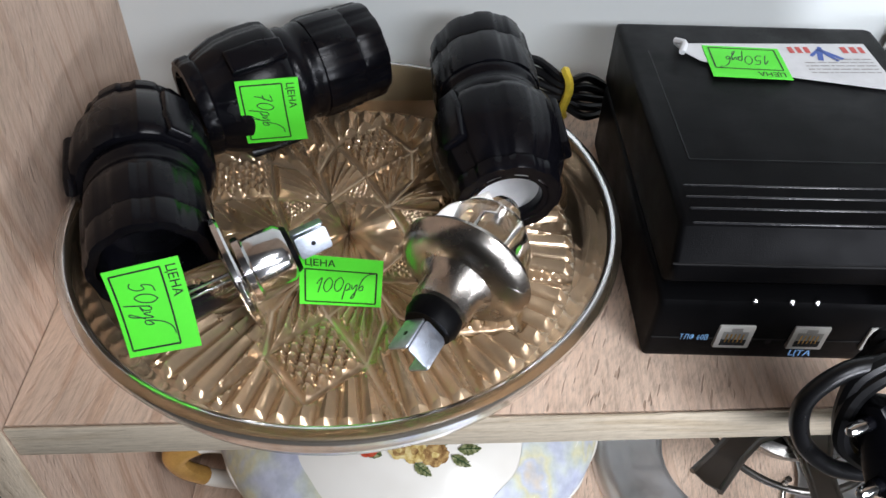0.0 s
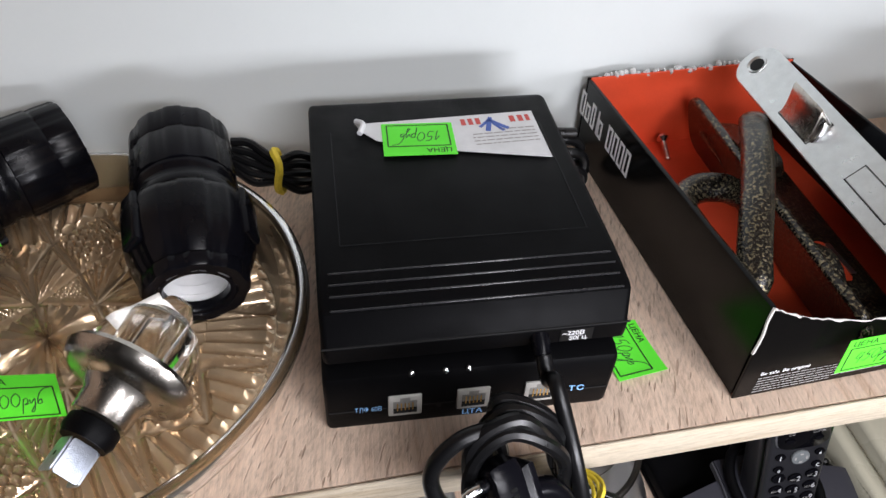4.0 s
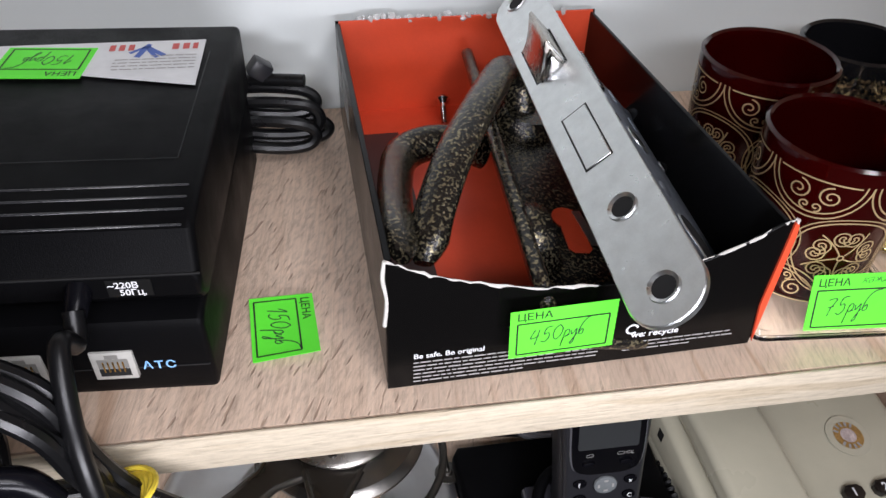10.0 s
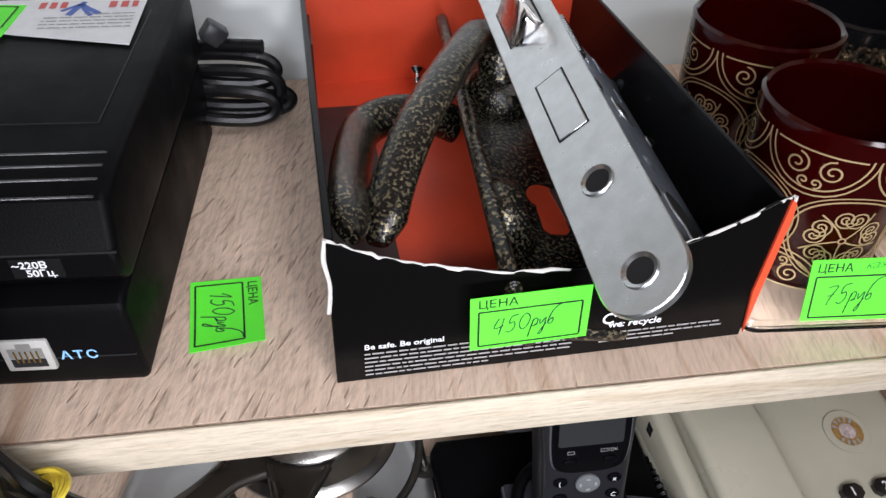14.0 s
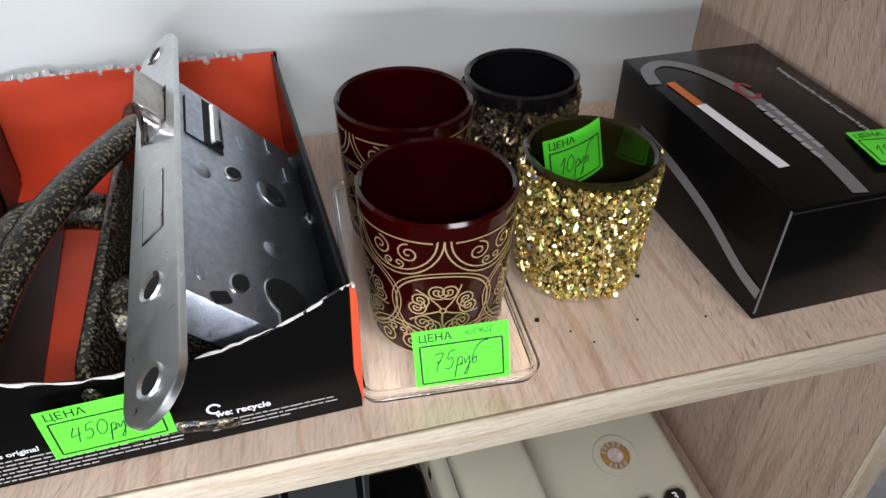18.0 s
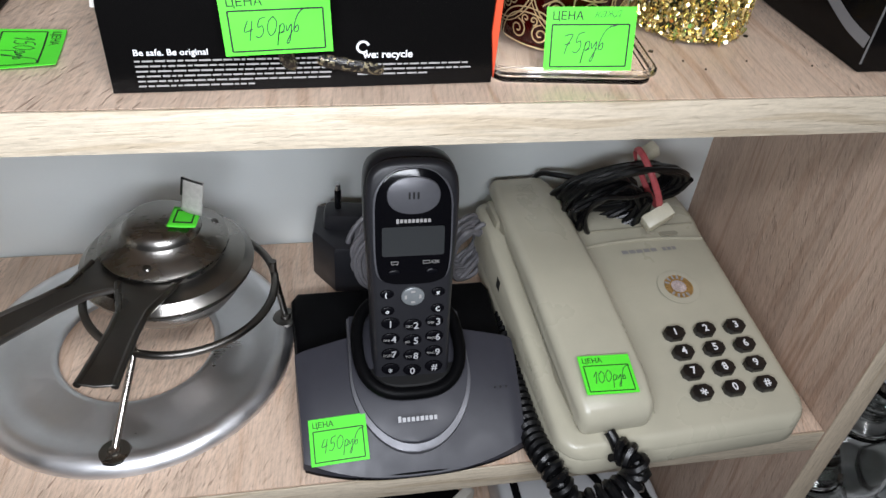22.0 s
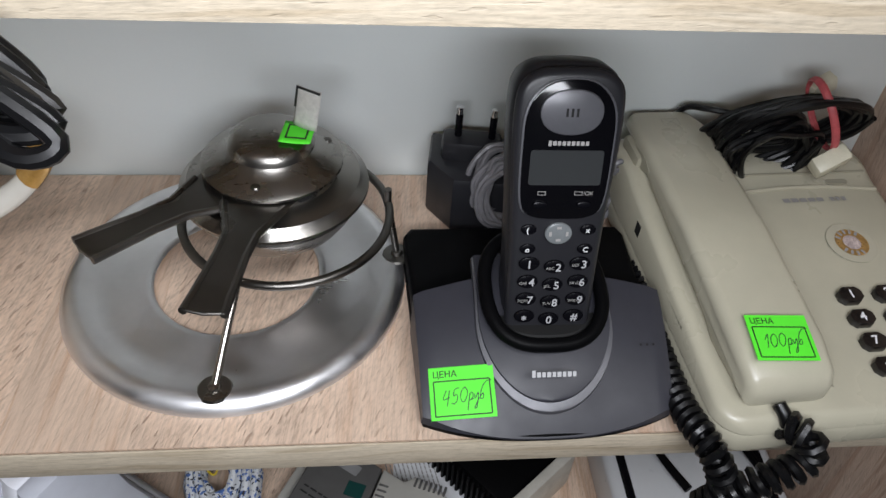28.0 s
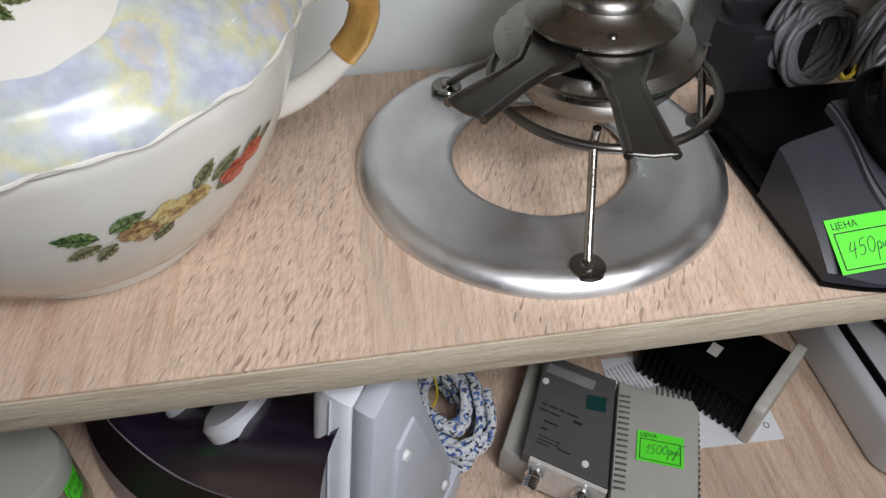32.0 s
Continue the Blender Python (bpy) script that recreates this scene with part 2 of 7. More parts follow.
def hammered():
    m = material("antique_brass_speckled_paint", (0.02, 0.018, 0.013), 0.23)
    t, b = nodes_of(m)
    v = mapping(t, (1, 1, 1))
    n = noise_tex(t, v, 760, 3, 0.6)
    k = ramp(t, n, [(0.55, grey(0)), (0.58, grey(1))])
    c = mix_rgb(t, (0.007, 0.006, 0.005), mix_rgb(t, (0.17, 0.14, 0.08), (0.36, 0.31, 0.20), noise_tex(t, v, 60, 2, 0.5)), k)
    t.links.new(c, b.inputs["Base Color"])
    t.links.new(mix_rgb(t, (0, 0, 0), k, 0.7), b.inputs["Metallic"])
    bump(t, b, n, 0.5, 0.0006)
    return m


M_HAMMER = hammered()


def coated_card(name, colour, rough, spec=0.4):
    return worn(name, colour, rough, 0, 30, 0.08, 0.04, 700, Specular_IOR_Level=spec)


M_CARD_RED = coated_card("orange_red_card", (0.74, 0.078, 0.028), 0.42)
M_CARD_BLACK = coated_card("glossy_black_card", (0.003, 0.0028, 0.0028), 0.21, 0.15)
M_CARD_RAW = worn("torn_white_card", (0.58, 0.56, 0.52), 0.8, 0, 300, 0.12, 0.4)
M_CARD_DARK = coated_card("dark_brown_printed_card", (0.05, 0.024, 0.022), 0.4)

# ---- building helpers ----
def finish(me, angle=38):
    if len(me.polygons):
        me.polygons.foreach_set("use_smooth", [True] * len(me.polygons))
        me.set_sharp_from_angle(angle=radians(angle))
    me.update()
    return me


def mesh_of(name, geo, mat=None, angle=38):
    """geo: a bmesh, a mesh or (verts, faces)."""
    if isinstance(geo, bmesh.types.BMesh):
        me = bpy.data.meshes.new(name)
        geo.to_mesh(me)
        geo.free()
    elif isinstance(geo, tuple):
        me = bpy.data.meshes.new(name)
        me.from_pydata(geo[0], [], geo[1])
    else:
        me = geo
    if mat is not None and not me.materials:
        me.materials.append(mat)
    return finish(me, angle)


def part(name, geo, mat, parent, label="", m=None, angle=38):
    ob = new(name, mesh_of(name, geo, mat, angle))
    ob.parent = parent
    if m is not None:
        ob.matrix_basis = m
    return tagged(ob, label)


def thing(name, label, category, m=None, group="", kind=""):
    ob = new(name)
    ob.empty_display_size = 0.01
    if m is not None:
        ob.matrix_basis = m
    return tagged(ob, label, category, group, kind)


def box_bm(sx, sy, sz, c=(0, 0, 0), bevel=0.0, segs=2, bm=None):
    """A box of that size whose centre is c, with rounded edges."""
    own = bmesh.new()
    bmesh.ops.create_cube(own, size=1)
    bmesh.ops.scale(own, vec=(sx, sy, sz), verts=own.verts)
    if bevel:
        bmesh.ops.bevel(own, geom=list(own.edges), offset=bevel, segments=segs, profile=0.5, affect="EDGES")
    bmesh.ops.translate(own, vec=c, verts=own.verts)
    if bm is None:
        return own
    return join_bm(bm, own)


def join_bm(bm, own, m=None):
    me = bpy.data.meshes.new("tmp")
    if m is not None:
        own.transform(m)
    own.to_mesh(me)
    own.free()
    bm.from_mesh(me)
    bpy.data.meshes.remove(me)
    return bm


def lathe(profile, segs=48, closed=False, arc=None):
    """Turns (radius, z) pairs round z."""
    full = arc is None
    n = segs if full else segs + 1
    verts, faces, rings = [], [], []
    for r, z in profile:
        if r < 1e-7 and full:
            rings.append([len(verts)])
            verts.append((0, 0, z))
        else:
            rings.append(list(range(len(verts), len(verts) + n)))
            for i in range(n):
                a = 2 * math.pi * i / segs if full else arc[0] + (arc[1] - arc[0]) * i / segs
                verts.append((r * math.cos(a), r * math.sin(a), z))
    pairs = list(zip(rings, rings[1:]))
    if closed:
        pairs.append((rings[-1], rings[0]))
    for a, b in pairs:
        for i in range(segs):
            j = (i + 1) % segs if full else i + 1
            if len(a) == 1 and len(b) == 1:
                continue
            if len(a) == 1:
                faces.append((a[0], b[j], b[i]))
            elif len(b) == 1:
                faces.append((a[i], a[j], b[0]))
            else:
                faces.append((a[i], a[j], b[j], b[i]))
    return verts, faces


def smooth_path(pts, steps=8, closed=False):
    """Catmull-Rom through the points."""
    p = [Vector(q) for q in pts]
    n = len(p)
    out = []
    for i in range(n if closed else n - 1):
        if closed:
            a, b, c, d = p[(i - 1) % n], p[i], p[(i + 1) % n], p[(i + 2) % n]
        else:
            a, b, c, d = p[max(i - 1, 0)], p[i], p[i + 1], p[min(i + 2, n - 1)]
        for k in range(steps):
            s = k / steps
            out.append(0.5 * (2 * b + (c - a) * s + (2 * a - 5 * b + 4 * c - d) * s * s + (3 * b - a - 3 * c + d) * s ** 3))
    if not closed:
        out.append(p[-1])
    return out


def tube(path, r, sides=8, closed=False, flat=1.0):
    """Sweeps a round section along the path; r a number or a function of 0..1; flat squashes it."""
    p = [Vector(q) for q in path]
    n = len(p)
    verts, faces = [], []
    up = None
    for i in range(n):
        if closed:
            d = (p[(i + 1) % n] - p[i - 1]).normalized()
        else:
            d = (p[min(i + 1, n - 1)] - p[max(i - 1, 0)]).normalized()
        if up is None:
            up = d.orthogonal().normalized()
        up = (up - d * up.dot(d)).normalized()
        side = d.cross(up)
        rr = r(i / max(1, n - 1)) if callable(r) else r
        for k in range(sides):
            a = 2 * math.pi * k / sides
            verts.append(p[i] + up * (rr * math.cos(a)) + side * (rr * flat * math.sin(a)))
    for i in range(n if closed else n - 1):
        j = (i + 1) % n
        for k in range(sides):
            l = (k + 1) % sides
            faces.append((i * sides + k, i * sides + l, j * sides + l, j * sides + k))
    if not closed:
        faces.append(tuple(range(sides))[::-1])
        faces.append(tuple((n - 1) * sides + k for k in range(sides)))
    return [tuple(v) for v in verts], faces


def merge(*geos):
    verts, faces = [], []
    for v, f in geos:
        o = len(verts)
        verts += [tuple(q) for q in v]
        faces += [tuple(i + o for i in g) for g in f]
    return verts, faces


def moved(geo, m):
    return [tuple(m @ Vector(v)) for v in geo[0]], geo[1]


def prism(outline, z0, z1, bevel=0.0, segs=2):
    """Extrudes an outline of (x, y) pairs from z0 to z1 and rounds its edges."""
    bm = bmesh.new()
    f = bm.faces.new([bm.verts.new((x, y, z0)) for x, y in outline])
    if f.normal.z > 0 or f.calc_area() == 0:
        pass
    e = bmesh.ops.extrude_face_region(bm, geom=[f])
    bmesh.ops.translate(bm, vec=(0, 0, z1 - z0), verts=[v for v in e["geom"] if isinstance(v, bmesh.types.BMVert)])
    bmesh.ops.recalc_face_normals(bm, faces=bm.faces)
    if bevel:
        ed = [q for q in bm.edges if abs(q.verts[0].co.z - q.verts[1].co.z) < 1e-7]
        bmesh.ops.bevel(bm, geom=ed, offset=bevel, segments=segs, profile=0.5, affect="EDGES")
    return bm


def rounded_rect(w, h, r, n=5, cx=0.0, cy=0.0):
    out = []
    for sx, sy, a0 in ((1, 1, 0), (-1, 1, 90), (-1, -1, 180), (1, -1, 270)):
        for k in range(n + 1):
            a = radians(a0 + 90 * k / n)
            out.append((cx + sx * (w / 2 - r) + r * math.cos(a), cy + sy * (h / 2 - r) + r * math.sin(a)))
    return out


def oval(w, h, n=28, cx=0.0, cy=0.0, power=2.0):
    out = []
    for i in range(n):
        a = 2 * math.pi * i / n
        c, s = math.cos(a), math.sin(a)
        out.append((cx + w / 2 * math.copysign(abs(c) ** (2 / power), c), cy + h / 2 * math.copysign(abs(s) ** (2 / power), s)))
    return out


def ribbon(path, width, height=0.0):
    """A flat strip of that width along a path of (x, y) pairs in the plane z = height."""
    p = [Vector((q[0], q[1], 0)) for q in path]
    verts, faces = [], []
    for i, q in enumerate(p):
        d = (p[min(i + 1, len(p) - 1)] - p[max(i - 1, 0)])
        d = d.normalized() if d.length else Vector((1, 0, 0))
        s = Vector((-d.y, d.x, 0)) * width / 2
        for w in (q + s, q - s):
            verts.append((w.x, w.y, height))
    for i in range(len(p) - 1):
        faces.append((2 * i, 2 * i + 1, 2 * i + 3, 2 * i + 2))
    return verts, faces


def rect_frame(w, h, t, cx=0.0, cy=0.0, z=0.0):
    """A rectangular outline of line width t in the plane z."""
    verts, faces = [], []
    for k in (0, t):
        for sx, sy in ((-1, -1), (1, -1), (1, 1), (-1, 1)):
            verts.append((cx + sx * (w / 2 - k), cy + sy * (h / 2 - k), z))
    for i in range(4):
        j = (i + 1) % 4
        faces.append((i, j, 4 + j, 4 + i))
    return verts, faces


def plate(w, h, cx=0.0, cy=0.0, z=0.0):
    return [(cx - w / 2, cy - h / 2, z), (cx + w / 2, cy - h / 2, z), (cx + w / 2, cy + h / 2, z), (cx - w / 2, cy + h / 2, z)], [(0, 1, 2, 3)]


TEXTS = {}


def text_geo(body, size, shear=0.0, bold=0.0, space=1.0):
    """The built-in font's letters as a flat mesh, from the left end of its base line."""
    key = (body, size, shear, bold, space)
    if key not in TEXTS:
        cu = bpy.data.curves.new("letters", "FONT")
        cu.body, cu.size, cu.shear, cu.offset, cu.space_character, cu.resolution_u = body, size, shear, bold, space, 3
        ob = new("letters", cu)
        bpy.context.view_layer.update()
        me = bpy.data.meshes.new_from_object(ob.evaluated_get(bpy.context.evaluated_depsgraph_get()))
        bpy.data.objects.remove(ob)
        bpy.data.curves.remove(cu)
        TEXTS[key] = ([tuple(v.co) for v in me.vertices], [tuple(p.vertices) for p in me.polygons])
        bpy.data.meshes.remove(me)
    return TEXTS[key]


def at(geo, x, y, z=0.0, turn=0.0):
    return moved(geo, pose(x, y, z, 0, 0, turn))


def bars(w, lines, size, pitch, seed):
    """Rows of small blocks that stand for print too small to read."""
    rng = random.Random(seed)
    out = []
    for k in range(lines):
        x, end = 0.0, w * (1.0 if k < lines - 1 else rng.uniform(0.4, 0.8))
        while x < end - size:
            l = min(size * rng.uniform(1.2, 4.5), end - x)
            out.append(plate(l, size * 0.62, x + l / 2, -k * pitch, 0))
            x += l + size * 0.55
    return merge(*out)


def bent_sheet(w, h, curve=0.0, twist=0.0, nx=10, ny=6):
    """A sheet of paper centred on the origin, arched by curve (metres of rise at its ends) and twisted."""
    verts, faces = [], []
    for j in range(ny + 1):
        for i in range(nx + 1):
            x, y = (i / nx - 0.5) * w, (j / ny - 0.5) * h
            verts.append((x, y, bend(x, y, w, h, curve, twist)))
    for j in range(ny):
        for i in range(nx):
            a = j * (nx + 1) + i
            faces.append((a, a + 1, a + nx + 2, a + nx + 1))
    return verts, faces


def bend(x, y, w, h, curve, twist):
    return curve * (2 * x / w) ** 2 + twist * (2 * x / w) * (2 * y / h)


PEN = {
    "0": [[(0.5, 1), (0.15, 0.75), (0.1, 0.3), (0.4, 0), (0.75, 0.25), (0.82, 0.7), (0.5, 1)]],
    "1": [[(0.1, 0.6), (0.5, 1), (0.32, 0)]],
    "3": [[(0.1, 0.9), (0.5, 1), (0.7, 0.75), (0.35, 0.55), (0.7, 0.35), (0.5, 0.02), (0.05, 0.1)]],
    "4": [[(0.35, 1), (0.08, 0.42), (0.8, 0.5)], [(0.72, 0.95), (0.55, -0.08)]],
    "5": [[(0.85, 1.02), (0.35, 0.95), (0.25, 0.55), (0.6, 0.6), (0.7, 0.25), (0.4, 0), (0.05, 0.1)]],
    "6": [[(0.7, 1), (0.25, 0.6), (0.1, 0.2), (0.4, 0), (0.7, 0.25), (0.45, 0.5), (0.15, 0.3)]],
    "7": [[(0.1, 0.95), (0.45, 1), (0.8, 0.95), (0.45, 0.4), (0.35, 0)], [(0.2, 0.5), (0.7, 0.55)]],
    "9": [[(0.7, 0.75), (0.4, 1), (0.15, 0.7), (0.4, 0.5), (0.7, 0.8), (0.6, 0.3), (0.2, -0.05)]],
    "р": [[(0.15, 0.5), (0.0, -0.6), (0.15, 0.4), (0.45, 0.5), (0.5, 0.2), (0.2, 0.05), (0.6, 0.12)]],
    "у": [[(0.0, 0.42), (0.1, 0.1), (0.45, 0.45), (0.35, -0.45), (0.1, -0.5), (0.55, 0.1)]],
    "б": [[(0.0, 0.15), (0.3, 0.35), (0.35, 0.05), (0.05, 0.02), (0.0, 0.3), (0.2, 0.8), (0.6, 1.1), (1.2, 1.15)]]}


def handwriting(text, size, lean=0.25, width=0.0004):
    """Pen strokes for a price: figures and a running abbreviation."""
    out, x = [], 0.0
    for ch in text:
        for stroke in PEN[ch]:
            path = smooth_path([((x + px * 0.62 + py * lean) * size, py * size, 0) for px, py in stroke], 5)
            out.append(ribbon([tuple(p[:2]) for p in path], width))
        x += 0.60 if ch.isdigit() and ch != "1" else 0.42
    return merge(*out)


def price_tag(m, price, label, curve=0.0, twist=0.0, w=0.031, h=0.0232, extra=""):
    """Green price label: printed heading, frame and a price in handwriting."""
    tag = thing("price_tag", label, "price tag", m, group="green price tags")
    sheet = bent_sheet(w, h, curve, twist)
    top = [(x, y, z + 0.00022) for x, y, z in sheet[0]]
    n = len(top)
    rim = [i for i in range(11)] + [11 * j + 10 for j in range(1, 7)] + [66 + i for i in range(9, -1, -1)] + [11 * j for j in range(5, 0, -1)]
    body = (sheet[0] + top, [f[::-1] for f in sheet[1]] + [tuple(i + n for i in f) for f in sheet[1]]
            + [(a, b, b + n, a + n) for a, b in zip(rim, rim[1:] + rim[:1])])
    part("paper", body, M_TAG, tag)

    def lay(geo):
        return [(x, y, bend(x, y, w, h, curve, twist) + 0.00034) for x, y, _ in geo[0]], geo[1]

    fw, fh = w * 0.86, h * 0.66
    lines = []
    for x0, y0, x1, y1 in ((-1, -1, 1, -1), (1, -1, 1, 1), (1, 1, -1, 1), (-1, 1, -1, -1)):
        a, b = Vector((x0 * fw / 2, y0 * fh / 2 - h * 0.1, 0)), Vector((x1 * fw / 2, y1 * fh / 2 - h * 0.1, 0))
        lines.append(ribbon([a.lerp(b, k / 8)[:2] for k in range(9)], 0.0006))
    part("printed_frame", lay(merge(*lines)), M_INK, tag)
    part("heading", lay(at(text_geo("ЦЕНА", 0.0042, 0, 0.00004), -w * 0.44, h * 0.305)), M_INK, tag)
    part("handwritten_price", lay(at(handwriting(price, 0.0068 * min(1.0, h / 0.0225)), -w * 0.32, -h * 0.24, 0, 7)), M_PEN, tag)
    if extra:
        part("handwritten_note", lay(at(text_geo(extra, 0.0042, 0.4, -0.00006, 0.9), w * 0.02, h * 0.33, 0, 3)), M_PEN, tag)
    return tag


def frame_of(o, x_to, y_hint):
    """A pose at o whose x axis points to x_to, and whose y axis leans to y_hint."""
    o, x = Vector(o), (Vector(x_to) - Vector(o)).normalized()
    y = Vector(y_hint) - Vector(o)
    y = (y - x * y.dot(x)).normalized()
    z = x.cross(y)
    return Matrix(((x.x, y.x, z.x, o.x), (x.y, y.y, z.y, o.y), (x.z, y.z, z.z, o.z), (0, 0, 0, 1)))


def tag_at(tl, tr, bl, price, label, **kw):
    """A price tag by its top left, top right and bottom left corners; lifted a hair off what it lies on."""
    tl, tr, bl = Vector(tl), Vector(tr), Vector(bl)
    m = frame_of((tr + bl) / 2, (tr + bl) / 2 + (tr - tl), (tr + bl) / 2 + (tl - bl))
    return price_tag(m @ pose(0, 0, 0.0004), price, label, **kw)


def axis_pose(a, b, spin=0.0):
    """A pose at a whose z axis points to b."""
    d = Vector(b) - Vector(a)
    return Matrix.Translation(a) @ d.to_track_quat("Z", "Y").to_matrix().to_4x4() @ pose(0, 0, 0, 0, 0, spin)

# ---- shelf unit and room ----
def shelf(name, label, z, th):
    s = tagged(thing(name, label, "shelf"), kind="structure")
    part("board", box_bm(W - 0.0006, D - 0.0012, th, (W / 2, D / 2 + 0.0006, z - th / 2)), M_OAK_Y, s)
    part("edge_band", box_bm(W - 0.0006, 0.0012, th + 0.0003, (W / 2, -0.0003, z - th / 2), 0.0004, 2), M_OAK_X, s, "edge band with the grain running along it")
    return s


shelf("shelf_1", "light oak laminate shelf board carrying priced goods", 0.0, TH)
shelf("shelf_2", "light oak laminate shelf board below the upper one", Z2, 0.0172)
shelf("shelf_3", "light oak laminate shelf board in the shade", Z3, 0.0172)
for nm, x in (("side_panel_1", -0.016), ("side_panel_2", W)):
    s = tagged(thing(nm, "oak laminate side panel of the shelf unit", "side panel"), kind="structure")
    part("board", box_bm(0.0156, D + 0.004, 1.55, (x + 0.008, D / 2 + 0.0012, -0.225)), M_OAK_Z, s)
    part("edge_band", box_bm(0.0160, 0.0012, 1.55, (x + 0.008, -0.0016, -0.225), 0.0004, 2), M_OAK_ZE, s)
bk = tagged(thing("back_panel", "glossy white back panel of the shelf unit", "back panel"), kind="structure")
part("board", box_bm(W + 0.9, 0.004, 1.55, (W / 2 + 0.4, D + 0.0052, -0.225)), M_PANEL, bk)
top = tagged(thing("shelf_4", "oak laminate shelf board above the goods", "shelf"), kind="structure")
part("board", box_bm(W - 0.0006, D - 0.002, TH, (W / 2, D / 2 + 0.001, 0.36)), M_OAK_Y, top)

M_WALL = worn("painted_wall", (0.22, 0.215, 0.21), 0.8, 0, 3, 0.04, 0.2, 300)
M_FLOOR = worn("grey_floor", (0.30, 0.28, 0.25), 0.5, 0, 4, 0.1, 0.1, 200)
for nm, lab, cat, size, c, mt in (
        ("wall_south", "plain painted wall of the shop", "wall", (4.6, 0.1, 2.6), (0.4, -2.25, 0.3), M_WALL),
        ("wall_west", "plain painted wall of the shop", "wall", (0.1, 2.6, 2.6), (-1.85, -0.95, 0.3), M_WALL),
        ("wall_east", "plain painted wall of the shop", "wall", (0.1, 2.6, 2.6), (2.65, -0.95, 0.3), M_WALL),
        ("wall_north", "plain painted wall behind the shelf unit", "wall", (4.6, 0.1, 2.6), (0.4, 0.30, 0.3), M_WALL),
        ("floor", "plain grey shop floor", "floor", (4.6, 2.7, 0.1), (0.4, -0.97, -1.05), M_FLOOR),
        ("ceiling", "plain white shop ceiling", "ceiling", (4.6, 2.7, 0.1), (0.4, -0.97, 1.65), M_WALL)):
    tagged(new(nm, mesh_of(nm, box_bm(*size, c), mt)), lab, cat, kind="structure")

# ---- upper shelf: pressed glass dish ----
DX, DY = 0.1145, 0.0885


def saw(x):
    """Sharp ridges of period 1, height 1."""
    return 1 - abs((x % 1.0) * 2 - 1)


def to_line(p, a, b):
    """Distance from p to the line from a to b, all complex, and how far along it lies."""
    d = b - a
    k = min(1.0, max(0.0, ((p - a) * d.conjugate()).real / abs(d) ** 2))
    return abs(p - a - d * k), k


def polar(r, deg):
    return r * complex(math.cos(radians(deg)), math.sin(radians(deg)))


def dish_height(r, a):
    """Cut pattern of the dish floor, six times round: a star in a hexagon, netted triangles, ribbed leaves, hobnails and fans."""
    phi = abs((math.degrees(a) + 8 + 30) % 60 - 30)
    p = polar(r, phi)
    knot, cross, tip = polar(0.0270, 0), polar(0.0440, 30), polar(0.0680, 14)
    hexa, bow = polar(0.0236, 30), polar(0.0490, 3.5)
    lines = ((knot, hexa), (knot, cross), (cross, tip), (knot, bow), (bow, tip), (tip, polar(0.0960, 9)), (tip, polar(0.0850, 30)))
    near = min(to_line(p, u, v)[0] for u, v in lines)
    if near < 0.0019:
        return -0.45 + 0.35 * (near / 0.0019) ** 2
    edge = min(1.0, (near - 0.0019) / 0.0012)

    def inside(u, v):
        return ((v - u).conjugate() * (p - u)).imag

    if inside(hexa, knot) < 0:
        h = (0.25 + 0.75 * saw(a / (2 * math.pi) * 24)) * (0.55 + 0.45 * saw(a / (2 * math.pi) * 6))
    elif inside(cross, knot) < 0 and r < 0.044:
        u = p / polar(1, 30)
        h = 0.45 * max(saw(u.real / 0.0021), saw(u.imag / 0.0021))
    elif inside(tip, cross) > 0 and inside(bow, tip) > 0 and inside(knot, bow) > 0:
        w = (p - knot) / polar(1, 15)
        h = saw(math.degrees(math.atan2(w.imag, w.real)) / 9.0) ** 0.8 * min(1.0, 0.35 + abs(w) / 0.03)
    elif r > 0.066 and inside(tip, polar(0.0850, 30)) < 0:
        h = saw(a / (2 * math.pi) * 72) ** 0.7
    elif phi > 12 and r > 0.044 and inside(tip, polar(0.0850, 30)) >= 0 and inside(tip, cross) <= 0:
        u = p / polar(1, 30)
        h = min(1.0, 1.7 * min(saw(u.real / 0.0043), saw(u.imag / 0.0043 + 0.5)))
    else:
        w = p - polar(0.0300, 0)
        h = saw(math.degrees(math.atan2(w.imag, w.real)) / 11.0 + 0.5) ** 0.8 if r < 0.066 else saw(a / (2 * math.pi) * 60) ** 0.8
    return h * edge


def dish_geo():
    nr, na, fr = 170, 720, 0.0965
    verts, faces = [(0, 0, 0.0060)], []
    for i in range(1, nr + 1):
        r = fr * i / nr
        for j in range(na):
            a = 2 * math.pi * j / na
            edge = min(1.0, (fr - r) / 0.004)
            verts.append((r * math.cos(a), r * math.sin(a), 0.0044 + 0.0036 * dish_height(r, a) * edge))
    for j in range(na):
        faces.append((0, 1 + j, 1 + (j + 1) % na))
    for i in range(nr - 1):
        for j in range(na):
            k = (j + 1) % na
            faces.append((1 + i * na + j, 1 + (i + 1) * na + j, 1 + (i + 1) * na + k, 1 + i * na + k))
    return verts, faces


